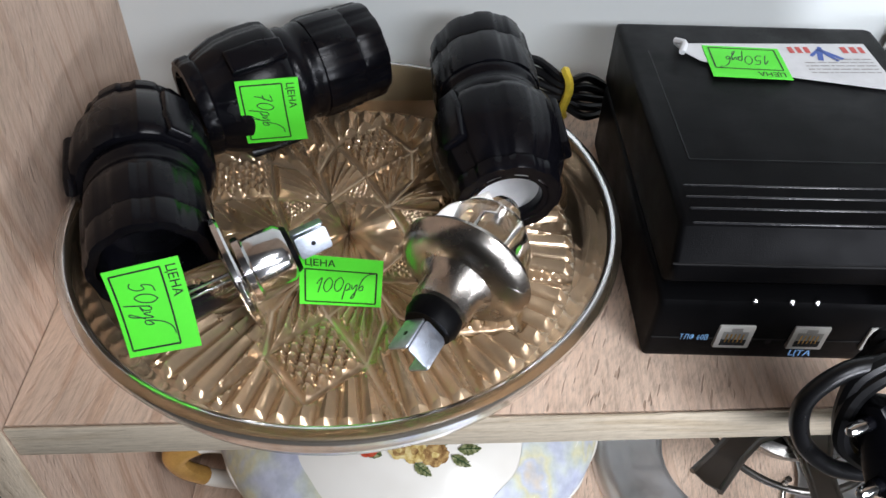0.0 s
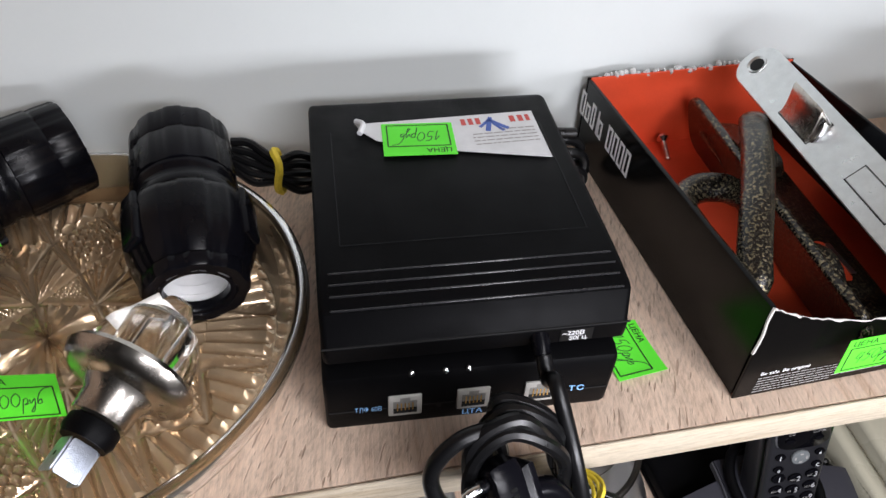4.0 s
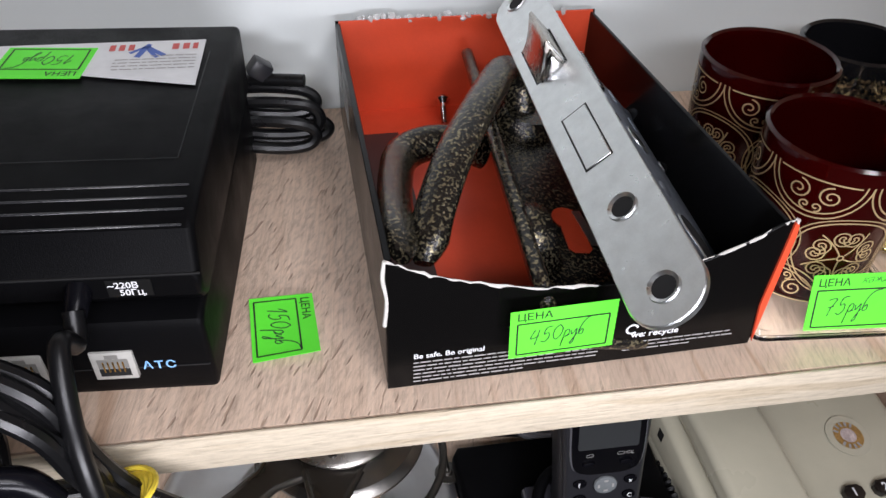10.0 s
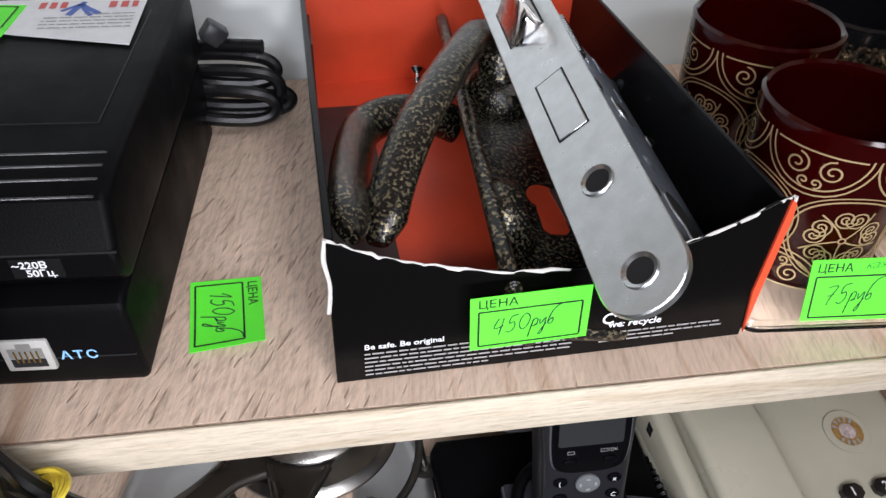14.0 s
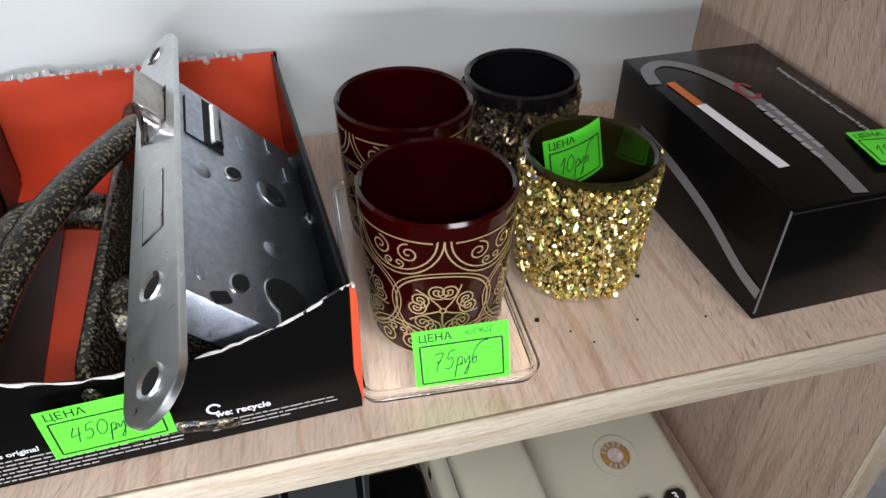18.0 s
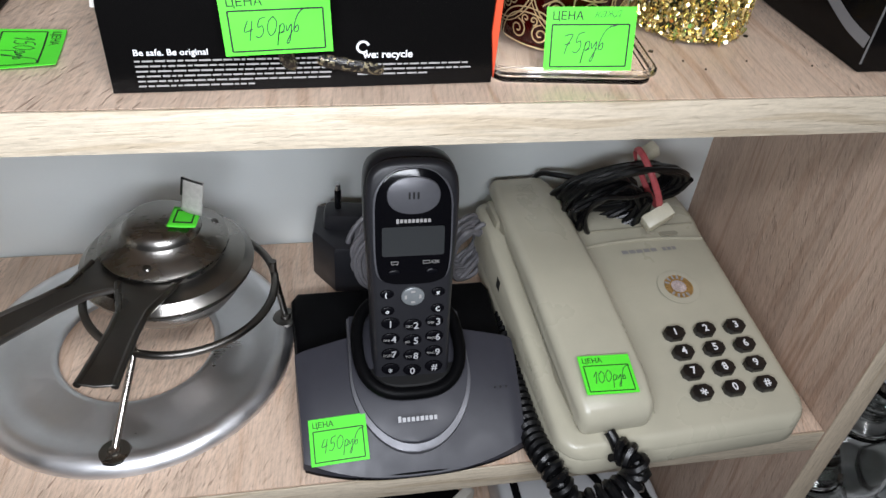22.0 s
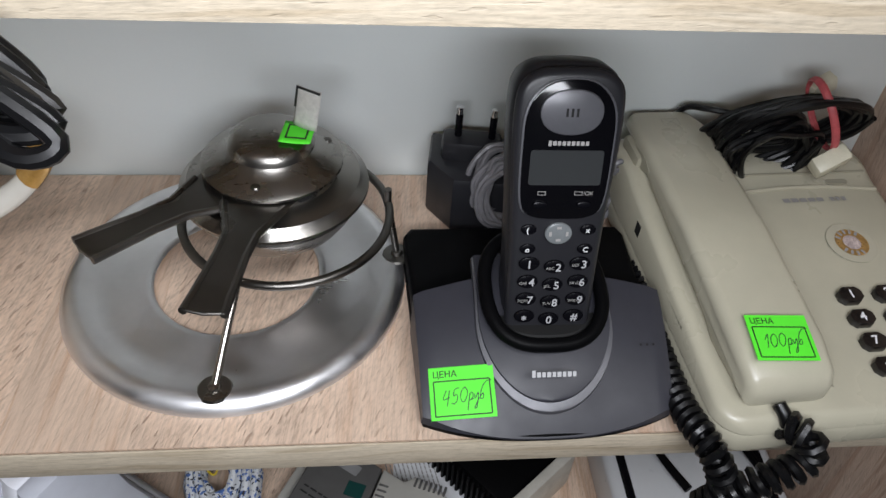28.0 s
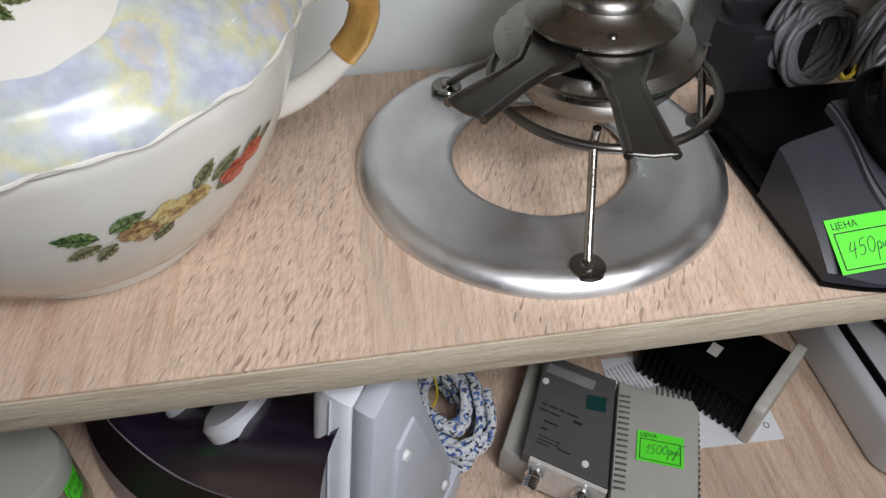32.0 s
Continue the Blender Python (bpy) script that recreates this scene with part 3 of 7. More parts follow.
dish = thing("glass_dish", "large round smoky pressed-glass dish holding pipe fittings and bulbs", "dish", pose(DX, DY, 0.0004))
part("pressed_floor", dish_geo(), M_PRESSED, dish, "bronze-lustred floor with star, fans and hobnails", angle=16)
rim_profile = [(0.0963, 0.0050), (0.0985, 0.0072), (0.1018, 0.0112), (0.1036, 0.0155), (0.1046, 0.0190), (0.1058, 0.0208), (0.1062, 0.0238), (0.1078, 0.0258), (0.1102, 0.0262), (0.1122, 0.0248), (0.1124, 0.0222), (0.1108, 0.0195), (0.1096, 0.0140), (0.1070, 0.0075), (0.1010, 0.0016), (0.092, 0.0004), (0.03, 0.0004), (0.0, 0.0004)]
part("rim", lathe(rim_profile, 160), M_SMOKE, dish, "clear smoky rounded rim", angle=50).visible_shadow = False


# ---- pipe couplings ----
def ribbed(profile, ribs, depth, segs=120, duty=0.55):
    """A turned part whose outside carries ribs along its length."""
    v, f = lathe(profile, segs)
    out = []
    for x, y, z in v:
        r, a = math.hypot(x, y), math.atan2(y, x)
        k = depth if (a / (2 * math.pi) * ribs) % 1.0 < duty else 0.0
        s = (r + k) / r if r > 1e-6 else 1
        out.append((x * s, y * s, z))
    return out, f


def coupling(m, label, liner=False):
    """Compression fitting: a bellied nut with grips, a waist, and a straight nut; both ends open."""
    c = thing("pipe_coupling", label, "pipe fitting", m, group="pipe couplings")
    part("body", lathe([(0.0232, -0.003), (0.0244, -0.001), (0.0244, 0.004), (0.0234, 0.0055), (0.0234, 0.009), (0.0243, 0.0105), (0.0243, 0.0135), (0.0230, 0.015)], 64), M_ABS_S, c)
    part("nut", ribbed([(0.0162, -0.0468), (0.0175, -0.0482), (0.0222, -0.0482), (0.0232, -0.0465), (0.0236, -0.0420), (0.0228, -0.0408), (0.0248, -0.0370), (0.0278, -0.0290), (0.0292, -0.0190), (0.0293, -0.0080), (0.0284, -0.0040), (0.0262, -0.0020), (0.0232, -0.0020)], 9, 0.0008, duty=0.62), M_ABS_S, c)
    part("nut", ribbed([(0.0225, 0.0135), (0.0246, 0.0140), (0.0250, 0.0170), (0.0247, 0.0330), (0.0238, 0.0345), (0.0242, 0.0360), (0.0240, 0.0465), (0.0232, 0.0485), (0.0195, 0.0485)], 10, 0.0007), M_ABS_S, c)
    part("bore", lathe([(0.0162, -0.0468), (0.0157, -0.0430), (0.0163, -0.0424), (0.0157, -0.0380), (0.0163, -0.0374), (0.0155, -0.0330), (0.0161, -0.0324), (0.0152, -0.0280), (0.0157, -0.018), (0.0, -0.018)], 40), M_WHITE_PL if liner else M_HOLE, c, "white plastic liner inside the open end" if liner else "")
    part("bore", lathe([(0.0195, 0.0485), (0.0186, 0.0440), (0.0192, 0.0435), (0.0184, 0.0390), (0.0180, 0.022), (0.0, 0.022)], 40), M_ABS_S, c)
    if liner:
        part("lip", lathe([(0.0172, -0.0478), (0.0152, -0.0476), (0.0144, -0.0464), (0.0143, -0.0425), (0.0160, -0.0420)], 48), M_ABS_S, c)
        part("seal_slit", lathe([(0.0150, -0.0300), (0.0151, -0.0275), (0.0154, -0.0235)], 24, arc=(0.5, 2.3)), M_HOLE, c)
    for k in range(3):
        g = prism([(-0.0060, -0.0150), (0.0060, -0.0150), (0.0068, 0.002), (0.0048, 0.0125), (-0.0048, 0.0125), (-0.0068, 0.002)], 0.0, 0.0055, 0.0020, 3)
        part("grip_lug", g, M_ABS_S, c, m=pose(0, 0, 0, 0, 0, 120 * k + 30) @ pose(0.0262, 0, -0.0145, 90, 0, 90))
    return c


coupling(axis_pose((0.0362, 0.0870, 0.0345), (0.0494, 0.0410, 0.0328), 20) @ Matrix.Scale(0.93, 4), "black plastic pipe coupling lying open end forward in the glass dish")
coupling(axis_pose((0.0832, 0.1610, 0.0395), (0.1214, 0.1828, 0.0420), -30) @ Matrix.Scale(0.93, 4), "black plastic pipe coupling with a price label across the dish")
coupling(axis_pose((0.1770, 0.1255, 0.0395), (0.1730, 0.1740, 0.0502), 10) @ Matrix.Scale(0.93, 4), "black plastic pipe coupling with a white liner in its open end", liner=True)
tag_at((0.0940, 0.1285, 0.0605), (0.0955, 0.1265, 0.0310), (0.0688, 0.1265, 0.0560), "70руб", "green price tag stuck round a black pipe coupling", curve=-0.0014, w=0.0300, h=0.0262)
tag_at((0.0668, 0.0250, 0.0580), (0.0712, 0.0130, 0.0310), (0.0440, 0.0195, 0.0550), "50руб", "curled green price tag propped against a headlamp bulb", twist=0.0012, curve=0.0016)
tag_at((0.1010, 0.0505, 0.0325), (0.1315, 0.0492, 0.0302), (0.0968, 0.0475, 0.0095), "100руб", "green price tag propped up on the glass dish", twist=0.0004)


# ---- headlamp bulbs ----
def bulb(m, label, bell=False):
    b = thing("headlamp_bulb", label, "bulb", m, group="headlamp bulbs")
    part("glass_envelope", lathe([(0.0075, 0.004), (0.0085, 0.008), (0.0088, 0.03), (0.0082, 0.036), (0.0055, 0.041), (0.0, 0.043)], 32), M_GLASS, b).visible_shadow = False
    part("filament_support", merge(tube([(0.003, 0, 0), (0.0032, 0, 0.024), (0, 0, 0.026)], 0.0004, 6), tube([(-0.003, 0, 0), (-0.0032, 0, 0.03), (0, 0, 0.031)], 0.0004, 6),
         tube([(0, 0, 0.023), (0, 0, 0.031)], 0.0008, 8)), M_CHROME, b)
    if bell:
        part("flange", lathe([(0.008, -0.014), (0.0105, -0.012), (0.0110, -0.004), (0.0140, 0.000), (0.0205, 0.0015), (0.0240, 0.004), (0.0252, 0.0075), (0.0240, 0.0095), (0.0205, 0.0090), (0.0195, 0.0060), (0.010, 0.004), (0.008, 0.002)], 56), M_AGED, b)
        part("glass_dome", lathe([(0.0200, 0.008), (0.0205, 0.014), (0.0190, 0.022), (0.0140, 0.030), (0.0070, 0.0345), (0.0, 0.0355)], 48), M_GLASS, b, "clear glass dome").visible_shadow = False
    else:
        fl = lathe([(0.0095, 0.0), (0.0215, 0.0), (0.0222, 0.0008), (0.0222, 0.0026), (0.0205, 0.0032), (0.0185, 0.0022), (0.0115, 0.0026), (0.0095, 0.004)], 60)
        part("flange", fl, M_CHROME, b)
        part("collar", lathe([(0.0095, -0.001), (0.0128, -0.001), (0.0128, -0.0035), (0.0112, -0.0045), (0.0112, -0.0165), (0.0098, -0.0185), (0.0, -0.0185)], 40), M_CHROME, b)
        for k in range(3):
            part("tab", prism([(-0.0035, 0.019), (0.0035, 0.019), (0.0028, 0.0255), (-0.0028, 0.0255)], 0.0, 0.0012, 0.0003), M_CHROME, b, m=pose(0, 0, 0.0008, 0, 0, 120 * k + 30))
    part("insulator", lathe([(0.0, -0.0135), (0.0096, -0.0135), (0.0098, -0.0175), (0.0085, -0.0205), (0.0, -0.0205)], 36), M_ABS, b)
    for x, y, a in ((0.0055, 0, 90), (-0.0055, 0, 90), (0, 0.005, 0)):
        g = prism(rounded_rect(0.0100 if bell else 0.0085, 0.0125, 0.0012, 3, 0, -0.004), -0.0004, 0.0004, 0.0002)
        part("contact_blade", g, M_ZINC_B, b, m=pose(x, y, -0.0235, 90, 0, a))
        part("blade_hole", lathe([(0.0009, -0.00048), (0.0009, 0.00048), (0.0, 0.00048)], 12), M_HOLE, b, m=pose(x, y, -0.0275, 90, 0, a))
    return b


bulb(axis_pose((0.0790, 0.0450, 0.0290), (0.0434, 0.0284, 0.0218), 30), "halogen headlamp bulb with a plated flange lying in the dish")
bulb(axis_pose((0.1560, 0.0305, 0.0360), (0.1780, 0.0672, 0.0420), 50), "halogen headlamp bulb with a bell-shaped plated flange", bell=True)
slip = tagged(new("paper_slip", mesh_of("paper_slip", bent_sheet(0.0195, 0.0145, 0.0014, 0.0006), M_CARD_RAW)), "blank white paper slip wedged behind a headlamp bulb", "paper")
slip.matrix_basis = frame_of((0.1634, 0.0605, 0.0400), (0.1744, 0.0660, 0.0415), (0.1610, 0.0660, 0.0490))
slip.modifiers.new("thick", "SOLIDIFY").thickness = 0.0003


# ---- two stacked telephone units ----
PX = pose(0.2275, 0.0238, 0, 0, 0, -3.2)


def x_prism(outline, x0, x1, bevel=0.0, segs=2):
    """Extrudes a (y, z) outline from x0 to x1."""
    bm = prism(outline, x0, x1, bevel, segs)
    bm.transform(Matrix(((0, 0, 1, 0), (1, 0, 0, 0), (0, 1, 0, 0), (0, 0, 0, 1))))
    bmesh.ops.recalc_face_normals(bm, faces=bm.faces)
    return bm


lo = thing("telephone_exchange_unit", "flat black plastic telephone unit with three sockets under another", "telephone unit", PX)
part("case", x_prism([(0.003, 0), (0.1375, 0), (0.139, 0.003), (0.139, 0.0345), (0.006, 0.0345), (0.0012, 0.0328), (0.0, 0.0300), (0.0010, 0.0120), (0.0016, 0.003)], 0, 0.1155, 0.0022, 3), M_ABS, lo)
part("seam", box_bm(0.1130, 0.0006, 0.0005, (0.0578, 0.0010, 0.0128)), M_HOLE, lo)
M_JACK = worn("grey_socket_plastic", (0.42, 0.41, 0.38), 0.35, 0, 200, 0.1)
M_JACK_D = worn("grey_socket_inside", (0.20, 0.195, 0.18), 0.4, 0, 200, 0.1)
M_GOLD = material("gold_contacts", (0.75, 0.55, 0.2), 0.25, 1.0)
for x, z in ((0.0310, 0.0148), (0.0582, 0.0150), (0.0855, 0.0152)):
    j = part("socket", box_bm(0.0132, 0.0024, 0.0122, (0, 0, 0), 0.0005), M_JACK, lo, "grey plastic telephone socket", m=pose(x, 0.0008, z))
    part("opening", box_bm(0.0094, 0.0006, 0.0034, (0, -0.00095, -0.0027)), M_HOLE, j)
    part("latch_notch", box_bm(0.0040, 0.0006, 0.0018, (0, -0.00095, 0.0042)), M_JACK_D, j)
    part("inner_block", box_bm(0.0094, 0.0006, 0.0040, (0, -0.00093, 0.0012)), M_JACK_D, j)
    part("contacts", merge(*[moved(plate(0.0005, 0.0046), pose(-0.003 + 0.0015 * k, -0.00135, -0.0002, 90)) for k in range(5)]), M_GOLD, j)
FACE = pose(0, 0.00045, 0, 90)
part("inscription", at(moved(text_geo("ТЛФ 60В", 0.0042), Matrix.Diagonal((0.62, 1, 1, 1))), 0.0112, 0.0122), M_PRINT_BLUE, lo, "pale blue printed lettering", m=FACE)
part("inscription", at(text_geo("ЦТА", 0.0042, 0, 0.0001), 0.0540, 0.0044), M_PRINT_BLUE, lo, m=FACE)
part("inscription", at(text_geo("АТС", 0.0046, 0, 0.00008, 1.2), 0.0938, 0.0125), M_PRINT_BLUE, lo, m=FACE)
for x in (0.0335, 0.0465, 0.0555):
    part("indicator", lathe([(0.0013, 0), (0.0012, 0.0008), (0.0, 0.0014)], 14), M_CHROME, lo, m=pose(x, 0.0014, 0.0326, 50))
part("screw_hole", lathe([(0.0012, 0), (0.0, 0.0002)], 12), M_HOLE, lo, m=pose(0.0445, 0.0006, 0.0118, 90))

PU = PX @ pose(0.0010, 0.0025, 0.0350, 0, 0, 0.4)
up = thing("telephone_power_unit", "black plastic power unit with grooved lid and torn label", "telephone unit", PU)
part("case", x_prism([(0.006, 0), (0.1385, 0), (0.1395, 0.003), (0.1392, 0.0297), (0.135, 0.0312), (0.024, 0.0306), (0.0075, 0.0294), (0.0042, 0.0276), (0.0006, 0.0152), (-0.0006, 0.0140), (-0.0003, 0.0062), (0.0028, 0.0030), (0.0042, 0.001)], 0, 0.1160, 0.0025, 3), M_ABS, up)
for k in range(4):
    y = 0.0052 + 0.0056 * k
    part("groove", box_bm(0.1085, 0.0010, 0.0007, (0.0585, y, (0.0282, 0.0297, 0.0301, 0.0304)[k]), 0.0003, 1), M_RIB, up, "raised shiny line across the lid, highlight put into its colour")
part("seam", box_bm(0.1162, 0.0005, 0.0006, (0.0580, -0.0002, 0.0144)), M_HOLE, up)
part("lid_line", rect_frame(0.098, 0.094, 0.0004, 0.0585, 0.083, 0.03108), M_ABS_S, up)
LBL = PU.inverted() @ frame_of((0.2555, 0.1420, 0.0672), (0.3395, 0.1415, 0.0672), (0.2555, 0.16, 0.0675))
M_LABEL = worn("white_paper_label", (0.68, 0.69, 0.70), 0.4, 0, 100, 0.06)
part("torn_label", prism([(0.0, 0.0), (0.084, 0.0), (0.0832, -0.037), (0.046, -0.0275), (0.02, -0.0195), (0.008, -0.014), (0.002, -0.006)], 0, 0.0003), M_LABEL, up, "torn white paper label with faded print", m=LBL)
part("curled_corner", tube(smooth_path([(0.001, -0.009, 0.0012), (0.003, -0.004, 0.0026), (0.0005, 0.0005, 0.0014)], 6), 0.0014, 8), M_LABEL, up, m=LBL)
P180 = LBL @ pose(0.0835, -0.002, 0.00045, 0, 0, 180)
part("printed_mark", merge(plate(0.002, 0.005, 0.003, 0.0035), plate(0.0025, 0.005, 0.0065, 0.0035), plate(0.0025, 0.005, 0.0105, 0.0035), plate(0.0022, 0.005, 0.027, 0.0035), plate(0.0022, 0.005, 0.0305, 0.0035), plate(0.0022, 0.005, 0.034, 0.0035)),
     material("red_print", (0.55, 0.08, 0.07), 0.5), up, m=P180)
part("printed_wing", merge(ribbon([(0.014, 0.011), (0.0185, 0.0065), (0.0215, 0.003)], 0.0022), ribbon([(0.0165, 0.0125), (0.0195, 0.0075), (0.0215, 0.003)], 0.0016), ribbon([(0.024, 0.012), (0.0225, 0.007), (0.0215, 0.003)], 0.0024),
     ribbon([(0.027, 0.0085), (0.0245, 0.006), (0.0215, 0.003)], 0.0016), ribbon([(0.0205, 0.001), (0.0215, 0.004)], 0.002)), material("blue_print", (0.06, 0.12, 0.42), 0.5), up, m=P180)
part("small_print", at(bars(0.03, 5, 0.0011, 0.0026, 3), 0.002, 0.0215), M_PRINT_GREY, up, m=P180)
part("rating_label", box_bm(0.0128, 0.0003, 0.0064, (0.0955, -0.0006, 0.0102)), material("black_label", (0.005, 0.005, 0.005), 0.4), up)
part("inscription", merge(at(text_geo("~220В", 0.0032, 0, 0.00006), 0.0896, 0.0106), at(text_geo("50Гц.", 0.0032, 0, 0.00006), 0.0925, 0.0078)), M_PRINT_W, up, "white rating print on a black label", m=pose(0, -0.0011, 0, 90))
part("strain_relief", lathe([(0.0040, -0.001), (0.0037, 0.003), (0.0031, 0.008), (0.0028, 0.0085), (0.0, 0.0085)], 20), M_ABS_S, up, m=pose(0.081, 0.000, 0.0097, 115))
price_tag(frame_of((0.2822, 0.1262, 0.0673), (0.2662, 0.1276, 0.0674), (0.2812, 0.1137, 0.0671)), "150руб", "green price tag stuck upside down over a torn label", w=0.0325, h=0.0245)


# ---- mains cable hanging over the shelf's edge ----
def coil(centre, u, v, n, turns, r0, r1, jitter, seed, steps=26):
    """Loops of cable about centre in the plane of u and v, drifting along n."""
    rng = random.Random(seed)
    c, u, v, n = Vector(centre), Vector(u), Vector(v), Vector(n)
    out = []
    for i in range(int(turns * 8) + 1):
        a = 2 * math.pi * i / 8
        k = i / (turns * 8)
        j = 1 + jitter * rng.uniform(-1, 1)
        out.append(c + u * (r0 * j * math.cos(a)) + v * (r1 * j * math.sin(a)) + n * (k - 0.5 + rng.uniform(-0.08, 0.08)))
    return smooth_path(out, 5)


cab = thing("mains_cable", "black mains cable with plug, tied and hanging over the shelf", "cable")
s0 = PU @ Vector((0.081, -0.0075, 0.0085))
BAND = Vector((0.3165, -0.0175, -0.0045))
part("lead", tube(smooth_path([s0, s0 + Vector((0.0005, -0.007, -0.006)), (0.3090, 0.000, 0.0450), (0.3118, -0.016, 0.0300), (0.3150, -0.026, 0.0120), BAND + Vector((0.001, -0.0105, 0.002)), BAND + Vector((0.003, -0.004, -0.004)), (0.3300, -0.027, -0.0200)], 8), 0.0031, 10), M_PVC, cab)
rngk = random.Random(17)
loops = []
for k in range(6):
    w = lambda q=0.0025: rngk.uniform(-q, q)
    o = 0.0036 * (k - 2.5)
    loops += [BAND + Vector((-0.004 + w(), o * 0.5, 0.003 + w())), Vector((0.2905 + w(), -0.022 + o * 0.7, 0.0085 + w())), Vector((0.2720 + 0.003 * k + w(), -0.019 + o, 0.0230 + w())), Vector((0.2735 + 0.0022 * k + w(), -0.015 + o * 0.8, 0.0420 + w())),
              Vector((0.2890 + w(), -0.0135 + o * 0.7, 0.0500 + w(0.003))), Vector((0.3030 + w(), -0.0150 + o * 0.7, 0.0370 + w())), Vector((0.3105 + w(), -0.0165 + o * 0.5, 0.0150 + w())), BAND + Vector((0.001 + w(), o * 0.4, 0.0 + w())),
              Vector((0.3375 + w(), -0.028 + o, -0.0120 + w())), Vector((0.3590 - 0.0030 * k + w(), -0.033 + o * 1.4, -0.0250 + w(0.003))), Vector((0.3440 - 0.0026 * k + w(), -0.0345 + o * 1.4, -0.0240 + w())), Vector((0.3290 + w(), -0.026 + o * 0.7, -0.0125 + w()))]
part("hank", tube(smooth_path(loops, 6), 0.0027, 9), M_PVC, cab, "loose loops of black cable")
part("loop", tube(smooth_path([(0.2850, -0.016, 0.0480), (0.2700, -0.018, 0.0475), (0.2600, -0.021, 0.0360), (0.2630, -0.025, 0.0210), (0.2760, -0.027, 0.0080), (0.2900, -0.026, 0.0010)], 8), 0.0030, 10), M_PVC, cab)
part("sheath_lettering", at(text_geo("CABLE HAMBURG GERMANY", 0.0027, 0, 0.00002), 0.0, -0.0010, 0.0032), M_PRINT_GREY, cab, "pale lettering printed on the sheath", m=frame_of((0.3092, -0.0020, 0.0432), (0.3150, -0.0260, 0.0120), (0.335, -0.002, 0.050)))
for k in range(4):
    part("rubber_band", tube([tuple(BAND + Vector((0.0105 * math.cos(a) * 0.86 - 0.0015 * k + 0.002, -0.0095 * math.sin(a), 0.0105 * math.cos(a) * 0.45 + 0.0016 * math.sin(2 * a + k) - 0.0022 * k + 0.003))) for a in [2 * math.pi * i / 24 for i in range(24)]], 0.0009, 6, True), M_RUBBER_Y, cab, "yellow rubber band")
PG = frame_of((0.2785, -0.0350, 0.0290), (0.2805, -0.0410, 0.0215), (0.2818, -0.0413, 0.0349))
plug = part("plug", prism([(-0.0150, -0.0042), (-0.011, -0.0062), (0.011, -0.0062), (0.0150, -0.0042), (0.0150, 0.0042), (0.011, 0.0062), (-0.011, 0.0062), (-0.0150, 0.0042)], -0.012, 0.0, 0.0018, 2), M_ABS_S, cab, "flat black two-pin plug", m=PG)
part("plug_shoulder", prism([(-0.011, -0.0052), (0.011, -0.0052), (0.011, 0.0052), (-0.011, 0.0052)], -0.018, -0.0115, 0.0025, 2), M_ABS_S, plug)
part("plug_neck", tube(smooth_path([(0.0, 0.0, -0.016), (0.004, 0.0, -0.024), (0.012, -0.002, -0.029)], 5), 0.0042, 10), M_ABS_S, plug)
part("embossed_marks", moved(merge(*[plate(0.0014, 0.0026, -0.006 + 0.0024 * k) for k in range(6)]), pose(0, 0.00635, -0.006, -90)), M_ABS, plug)
for k in (-0.0098, 0.0098):
    part("pin_sleeve", lathe([(0.0023, 0), (0.0023, 0.0035), (0.0, 0.0035)], 14), M_ABS_S, plug, m=pose(k, 0, -0.0005))
    part("pin", lathe([(0.0021, 0.0035), (0.0021, 0.0080), (0.0013, 0.0096), (0.0, 0.0100)], 14), M_CHROME, plug, m=pose(k, 0, -0.0005))

cab2 = thing("signal_cable", "black cable hank with a yellow band behind the telephone units", "cable")
for k in range(5):
    o = 0.0045 * (k - 2)
    part("strand", tube(smooth_path([(0.196, 0.176 + o * 0.3, 0.033 + o * 0.7), (0.205, 0.172 + o * 0.5, 0.03 + o), (0.2175, 0.168, 0.0265 + o * 0.75), (0.229, 0.168 + o * 0.4, 0.024 + o), (0.245, 0.176, 0.017 + o * 0.5)], 6), 0.0022, 8), M_PVC, cab2)
part("rubber_band", tube([(0.2175 + 0.001 * math.sin(3 * a), 0.168 + 0.0055 * math.cos(a), 0.0262 + 0.0122 * math.sin(a)) for a in [2 * math.pi * i / 24 for i in range(24)]], 0.0022, 6, True), M_RUBBER_Y, cab2, "yellow rubber band")
cab3 = thing("spare_cable", "folded black cable with a small plug lying against the back panel", "cable")
for z0, z1, xr, y in ((0.0300, 0.0200, 0.3800, 0.166), (0.0255, 0.0130, 0.3812, 0.160), (0.0190, 0.0090, 0.3790, 0.154), (0.0150, 0.0062, 0.3850, 0.166), (0.0110, 0.0030, 0.3835, 0.172)):
    part("strand", tube(smooth_path([(0.340, y + 0.004, z0 + 0.001), (0.356, y + 0.002, z0 + 0.002), (xr - 0.010, y, z0 + 0.0015), (xr - 0.0025, y, z0 - 0.0012), (xr, y - 0.001, (z0 + z1) / 2), (xr - 0.003, y - 0.002, z1 + 0.0012), (xr - 0.011, y - 0.003, z1), (0.356, y - 0.004, z1 + 0.0014), (0.341, y - 0.002, z1 + 0.003)], 6), 0.0027, 9), M_PVC, cab3)
part("tail", tube(smooth_path([(0.342, 0.172, 0.0330), (0.358, 0.168, 0.0355), (0.3755, 0.164, 0.0362)], 6), 0.0030, 10), M_PVC, cab3, "cut flat end of the cable")
part("plug", box_bm(0.0095, 0.008, 0.0085, (0, 0, 0), 0.0012, 2), M_SHELL, cab3, "small dark grey plug", m=pose(0.3560, 0.1690, 0.0405, 0, 38, 12))
